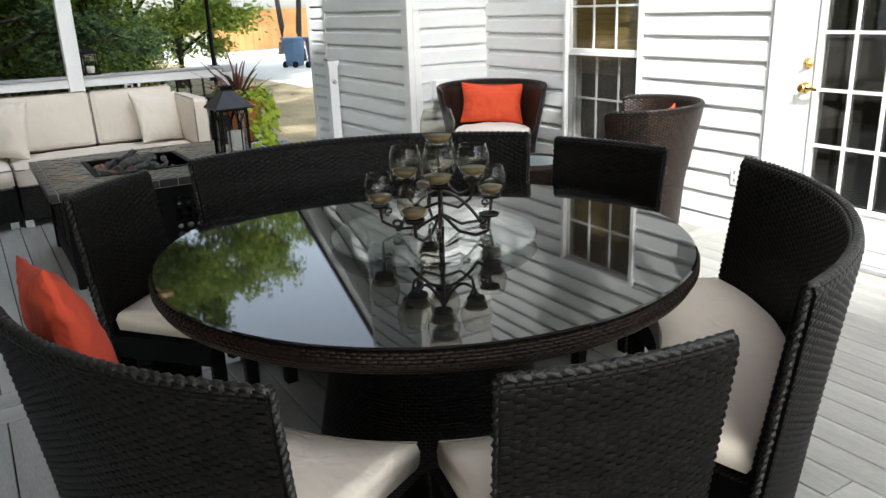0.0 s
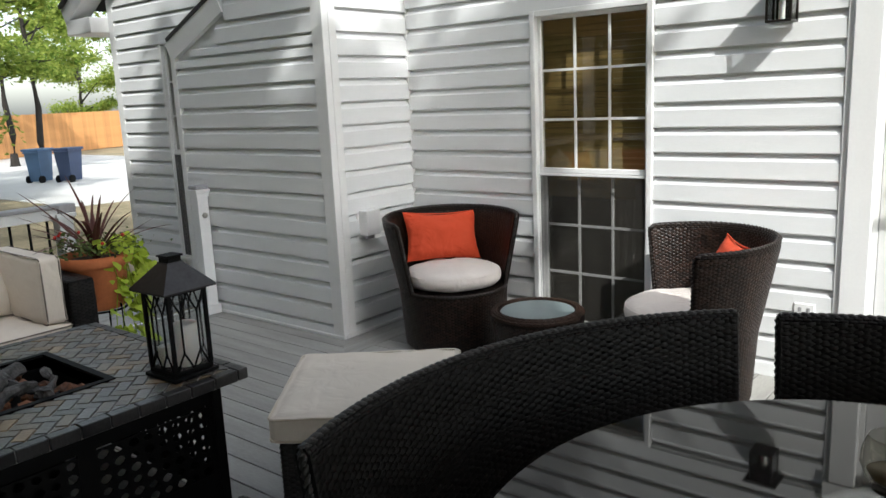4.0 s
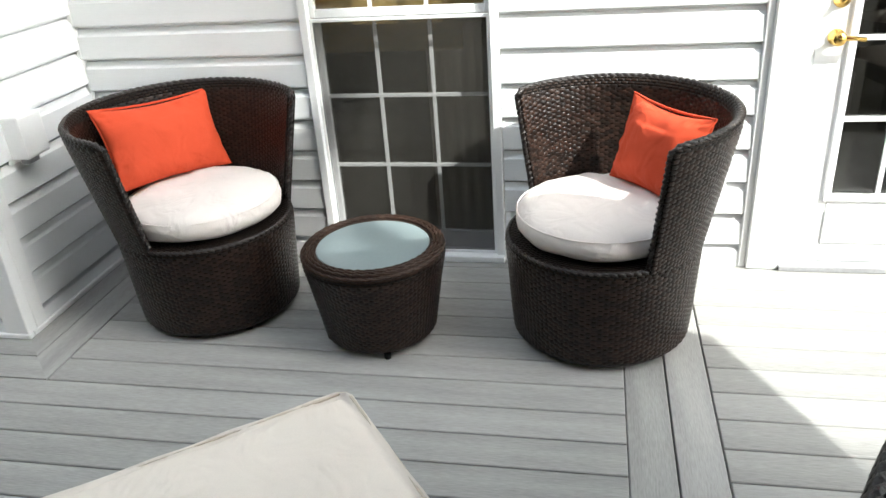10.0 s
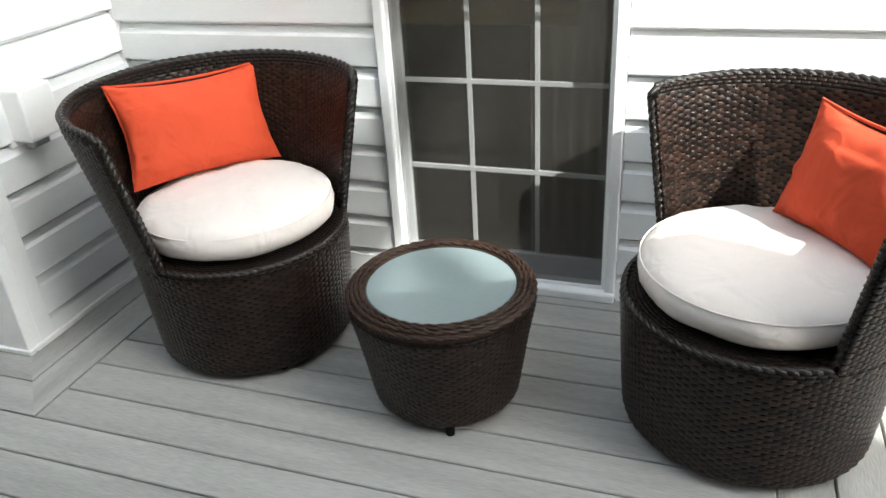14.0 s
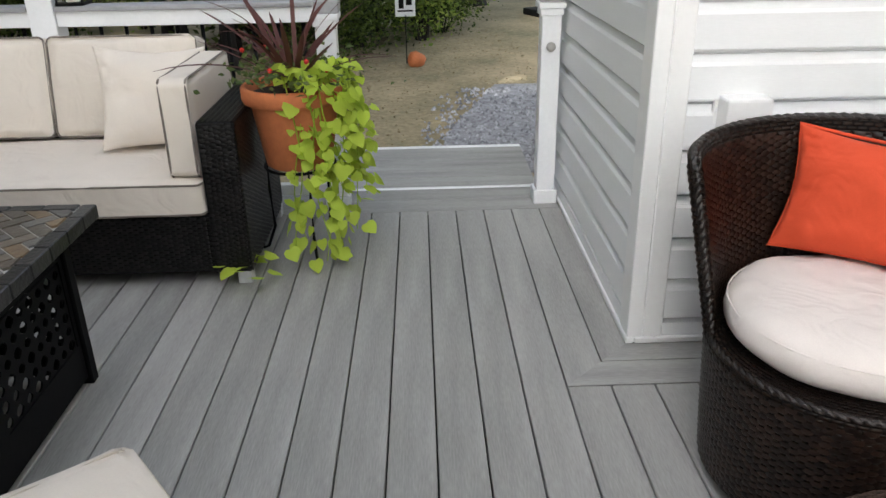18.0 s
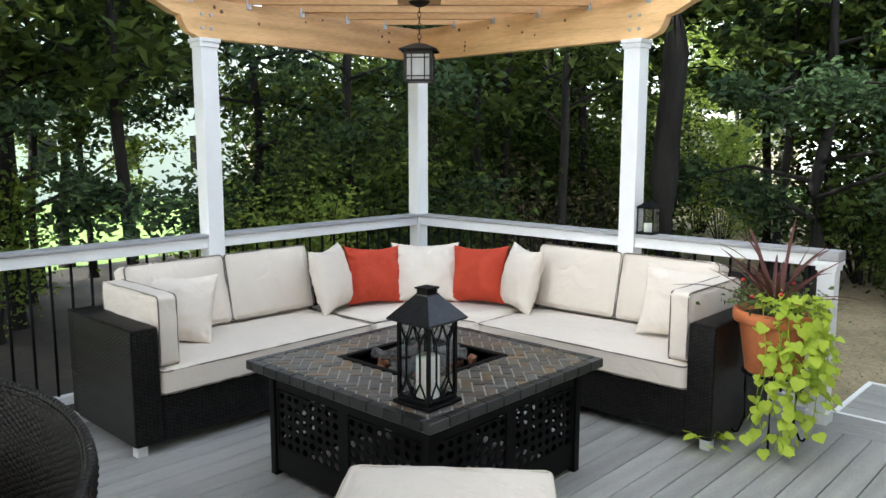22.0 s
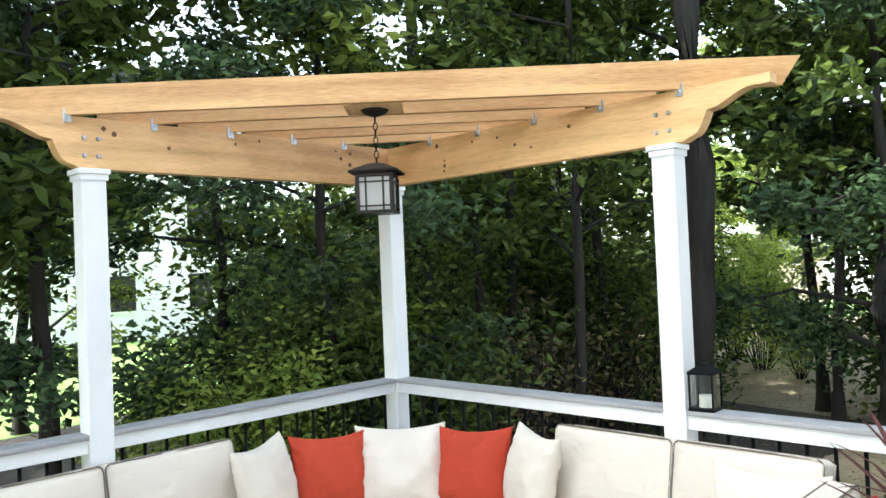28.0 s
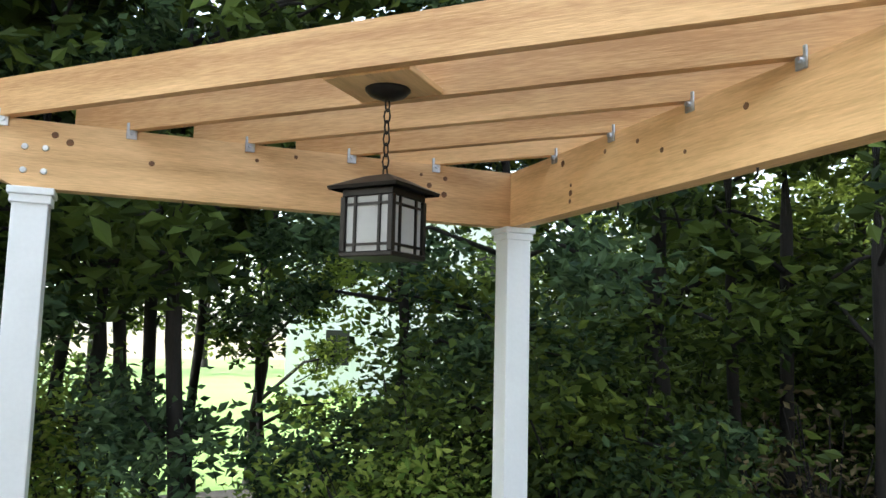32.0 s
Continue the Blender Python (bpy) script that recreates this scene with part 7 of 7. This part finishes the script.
part("board", box(-0.13, -0.006, 0.60, 0.13, 0.006, 0.98, 0.004), M_TRIM, sg)
for x0, z0, x1, z1 in ((-0.10, 0.66, 0.10, 0.68), (-0.085, 0.70, -0.02, 0.86), (0.01, 0.74, 0.085, 0.90), (-0.06, 0.88, 0.03, 0.94)):
    part("sign_mark", box(x0, -0.009, z0, x1, -0.006, z1), M_BLACK, sg, "dark sign marking")
gn = thing("garden_stone", "rounded orange-brown stone by the sign", "stone", pose(-7.7, -0.8, G))
bm = bmesh.new()
bmesh.ops.create_icosphere(bm, subdivisions=2, radius=0.12)
for v in bm.verts:
    v.co = Vector((v.co.x, v.co.y, (v.co.z + 0.09) * 0.9)) + 0.03 * noise.noise_vector(v.co * 9)
part("stone", bm, M_TERRA, gn, smooth=True)
def far_house(name, label, m, w, d, h):
    fh = thing(name, label, "house", m)
    part("wall", box(-w / 2, -d / 2, 0, w / 2, d / 2, h), M_SIDING, fh)
    rf = prism([(-w / 2 - 0.4, h), (w / 2 + 0.4, h), (0, h + w * 0.32)], -d / 2 - 0.4, d / 2 + 0.4)
    for v in rf.verts:
        v.co = Vector((v.co.x, v.co.z, v.co.y))
    bmesh.ops.recalc_face_normals(rf, faces=rf.faces[:])
    part("roof", rf, M_SHINGLE, fh)
    for x in (-w * 0.3, 0, w * 0.3):
        for z in (1.0, 3.9):
            wn_ = part("window", box(x - 0.5, d / 2, z, x + 0.5, d / 2 + 0.05, z + 1.4), M_TRIM, fh)
            # opaque pane, coloured like the unlit room behind it
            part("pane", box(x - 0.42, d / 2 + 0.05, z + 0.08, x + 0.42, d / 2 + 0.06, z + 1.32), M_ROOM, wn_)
far_house("far_house", "white two-storey house beyond the lawn", pose(-10.3, -31.5, G, 0, 0, -14), 9, 8, 7.0)
far_house("far_house", "white two-storey house beyond the woods", pose(-42, -8, G, 0, 0, -80), 12, 8, 5.6)

# ---- pieces of the walls, the deck and the fire table ----
def lap_mesh(length, h):
    """One siding course: bottom edge proud, a step under it."""
    if h > 0.06:
        prof = [(0.018, 0.0), (-0.022, 0.0), (-0.023, 0.004), (-0.019, h * 0.68), (-0.010, h * 0.75), (0.001, h - 0.016), (0.014, h - 0.0155), (0.014, h - 0.001), (0.018, h - 0.001)]
    else:
        prof = [(0.018, 0.0), (-0.016, 0.0), (-0.017, 0.004), (-0.016, h - 0.001), (0.018, h - 0.001)]
    verts = [(x, y, z) for x in (0, length) for y, z in prof]
    k = len(prof)
    faces = [(i, (i + 1) % k, k + (i + 1) % k, k + i) for i in range(k)] + [tuple(range(k))[::-1], tuple(range(k, 2 * k))]
    bm = from_lists(verts, faces)
    bmesh.ops.recalc_face_normals(bm, faces=bm.faces[:])
    return mesh_of("siding_board", bm, M_SIDING)


laps = {}


def siding(parent_name, x0, x1, z0, z1, start, pitch, m):
    """Courses from z0 to z1 along local x; the first full course starts at start."""
    par = bpy.data.objects[parent_name]
    z = start
    while z - pitch > z0 - 0.001:
        z -= pitch
    z -= pitch
    while z < z1 - 0.001:
        lo, hi = max(z, z0), min(z + pitch, z1)
        if hi - lo > 0.012:
            key = (round(x1 - x0, 3), round(hi - lo, 3))
            if key not in laps:
                laps[key] = lap_mesh(x1 - x0, hi - lo)
            o = new("siding_board", laps[key])
            o.parent = par
            o.matrix_basis = m @ Matrix.Translation((x0, 0, lo))
        z += pitch


MAINM = pose(0, WALL_Y, 0)
siding("wall_main", 0.024, 1.104, 0.0, 3.4, 0.11, 0.147, MAINM)
siding("wall_main_2", 1.966, 3.0, 0.0, 2.19, 0.11, 0.147, MAINM)
siding("wall_main_3", 1.104, 3.0, 2.19, 3.4, 0.11, 0.147, MAINM)
siding("wall_main_4", 3.0, 5.10, 2.26, 3.4, 0.11, 0.147, MAINM)
siding("wall_main_5", 5.10, 9.4, 0.0, 3.4, 0.11, 0.147, MAINM)
siding("wall_chimney_chase", CH_L + 0.045, -0.085, 0.024, 2.06, 0.096, 0.157, pose(0, 0, 0))
siding("wall_chimney_chase", CH_T + 0.02, -0.085, 2.06, 3.6, 0.096, 0.157, pose(0, 0, 0))
siding("wall_chimney_chase", 0.10, WALL_Y - 0.022, 0.024, 3.6, 0.096, 0.157, pose(0, 0, 0, 0, 0, 90))
siding("wall_west", HOUSE_L + 0.09, W2L, -0.3, 2.9, 0.11, 0.147, MAINM)
siding("wall_west_2", W2R, CH_L, -0.3, 3.6, 0.11, 0.147, MAINM)
siding("wall_west_3", W2L, W2R, W2T, 3.34, 0.11, 0.147, MAINM)
siding("wall_west_6", CH_L, CH_T - 0.02, 2.2, 3.9, 0.11, 0.147, MAINM)
# short courses under the sloping shoulder of the chase
for lo, hi in ((2.06, 2.137), (2.137, 2.294), (2.294, 2.36)):
    siding("wall_chimney_chase", CH_L + 0.06 + max(0.0, hi - 2.05) / 0.32 * 0.72, CH_T + 0.02, lo, hi, 0.096, 0.157, pose(0, 0, 0))

floor = bpy.data.objects["deck_frame"]
PITCH, BW, TH = 0.146, 0.1405, 0.026
bmesh_cache = {}


def board(x0, y0, x1, y1, material, along_x=True):
    ln = (x1 - x0) if along_x else (y1 - y0)
    key = (round(ln, 3), material.name, along_x)
    if key not in bmesh_cache:
        bm = box(0, 0, -TH, x1 - x0, y1 - y0, 0.0, 0.003)
        bmesh_cache[key] = mesh_of("deck_board", bm, material)
    o = new("deck_board", bmesh_cache[key])
    o.parent = floor
    o.location = (x0, y0, 0)


# border along the open edge
for k in range(2):
    x = DECK_X0 + 0.02 + k * 0.175
    board(x, DECK_Y0 + 0.02, x + 0.170, -0.03, M_DECKY, False)
XB = DECK_X0 + 0.02 + 2 * 0.175
DX = 2.485
# mitred border round the chase
for k in range(2):
    d0, d1 = k * PITCH, k * PITCH + BW
    if k == 0:
        d0 = 0.03
    p = single("deck_board", prism([(XB, -d0), (d0, -d0), (d1, -d1), (XB, -d1)], -TH, 0.0), M_DECK)
    p.parent = floor
    p = single("deck_board", prism([(d0, -d0), (d0, WALL_Y), (d1, WALL_Y), (d1, -d1)], -TH, 0.0), M_DECKY)
    p.parent = floor
MB = 2 * PITCH
rb = random.Random(6)
y = -MB - BW - 0.0
while y > DECK_Y0:
    j = rb.uniform(-0.6, 1.8)
    if rb.random() < 0.25:
        board(XB, y, j, y + BW, M_DECK)
        board(j + 0.003, y, DX - 0.003, y + BW, M_DECK)
    else:
        board(XB, y, DX - 0.003, y + BW, M_DECK)
    y -= PITCH
y = -MB + 0.0055
while y < WALL_Y:
    if y + BW <= WALL_Y:
        board(MB, y, DX - 0.003, y + BW, M_DECK)
    else:
        p = single("deck_board", box(MB, y, -TH, DX - 0.003, WALL_Y, 0.0, 0.003), M_DECK)
        p.parent = floor
    y += PITCH
for k in range(2):
    board(DX + k * PITCH, DECK_Y0 + 0.02, DX + k * PITCH + BW, WALL_Y, M_DECKY, False)
XR = DX + 2 * PITCH
y = WALL_Y - 0.09 - BW
p = single("deck_board", box(XR, WALL_Y - 0.085, -TH, DECK_X1, WALL_Y, 0.0, 0.003), M_DECK)
p.parent = floor
while y > DECK_Y0:
    j = rb.uniform(4.2, 5.8)
    board(XR, y, j, y + BW, M_DECK)
    board(j + 0.004, y, DECK_X1, y + BW, M_DECK)
    y -= PITCH

# slate tiles: herringbone at 45 degrees with a straight border
TL, TW, GAP = 0.104, 0.052, 0.0065
rt = random.Random(2)
bx0, bx1, by0, by1 = FX0 + 0.05, FX1 - 0.05, FY0 + 0.05, FY1 - 0.05
cx, cy = (FX0 + FX1) / 2, (FY0 + FY1) / 2
ca = math.cos(radians(45))
count = 0
for i in range(-30, 31):
    for j in range(-16, 17):
        for kind in (0, 1):
            # herringbone cells in tile space
            if kind == 0:
                x0, y0 = i * TW, i * TW + j * 2 * TL
                w, h = TL, TW
            else:
                x0, y0 = i * TW, (i + 1) * TW + j * 2 * TL
                w, h = TW, TL
            g = GAP / 2
            poly = [(x0 + g, y0 + g), (x0 + w - g, y0 + g), (x0 + w - g, y0 + h - g), (x0 + g, y0 + h - g)]
            poly = [(cx + (px_ - py_) * ca, cy + (px_ + py_) * ca) for px_, py_ in poly]
            mx, my = sum(p_[0] for p_ in poly) / 4, sum(p_[1] for p_ in poly) / 4
            if not (bx0 - 0.08 < mx < bx1 + 0.08 and by0 - 0.08 < my < by1 + 0.08):
                continue
            for nx, ny, dd in ((1, 0, bx1), (-1, 0, -bx0), (0, 1, by1), (0, -1, -by0)):
                poly = clip_poly(poly, nx, ny, dd) if poly else poly
            if HX0 < mx < HX1 and HY0 < my < HY1:
                continue
            if HX0 - 0.07 < mx < HX1 + 0.07 and HY0 - 0.07 < my < HY1 + 0.07:
                dists = [(HX0 - mx, (1, 0, HX0)), (mx - HX1, (-1, 0, -HX1)), (HY0 - my, (0, 1, HY0)), (my - HY1, (0, -1, -HY1))]
                nx, ny, dd = max(dists)[1]
                poly = clip_poly(poly, nx, ny, dd)
            if len(poly) < 3:
                continue
            area = 0.5 * abs(sum(p_[0] * q_[1] - q_[0] * p_[1] for p_, q_ in zip(poly, poly[1:] + poly[:1])))
            if area < 0.0003:
                continue
            part("slate_tile", prism(poly, FZ - 0.007, FZ + rt.uniform(-0.001, 0.0018), taper=0.03), M_SLATE[rt.choice((0, 1, 1, 1, 2, 2, 2))], top)
            count += 1
for side in range(4):
    n = 11
    for k in range(n):
        if side < 2:
            xa, xb = FX0 + (FX1 - FX0) * k / n + 0.002, FX0 + (FX1 - FX0) * (k + 1) / n - 0.002
            ya, yb = (FY0, FY0 + 0.046) if side == 0 else (FY1 - 0.046, FY1)
        else:
            ya, yb = FY0 + 0.05 + (FY1 - FY0 - 0.1) * k / n + 0.002, FY0 + 0.05 + (FY1 - FY0 - 0.1) * (k + 1) / n - 0.002
            xa, xb = (FX0, FX0 + 0.046) if side == 2 else (FX1 - 0.046, FX1)
        part("slate_edge", box(xa, ya, FZ - 0.046, xb, yb, FZ + rt.uniform(-0.0005, 0.0015), 0.003), M_SLATE_EDGE, top, "dark slate edge tile")
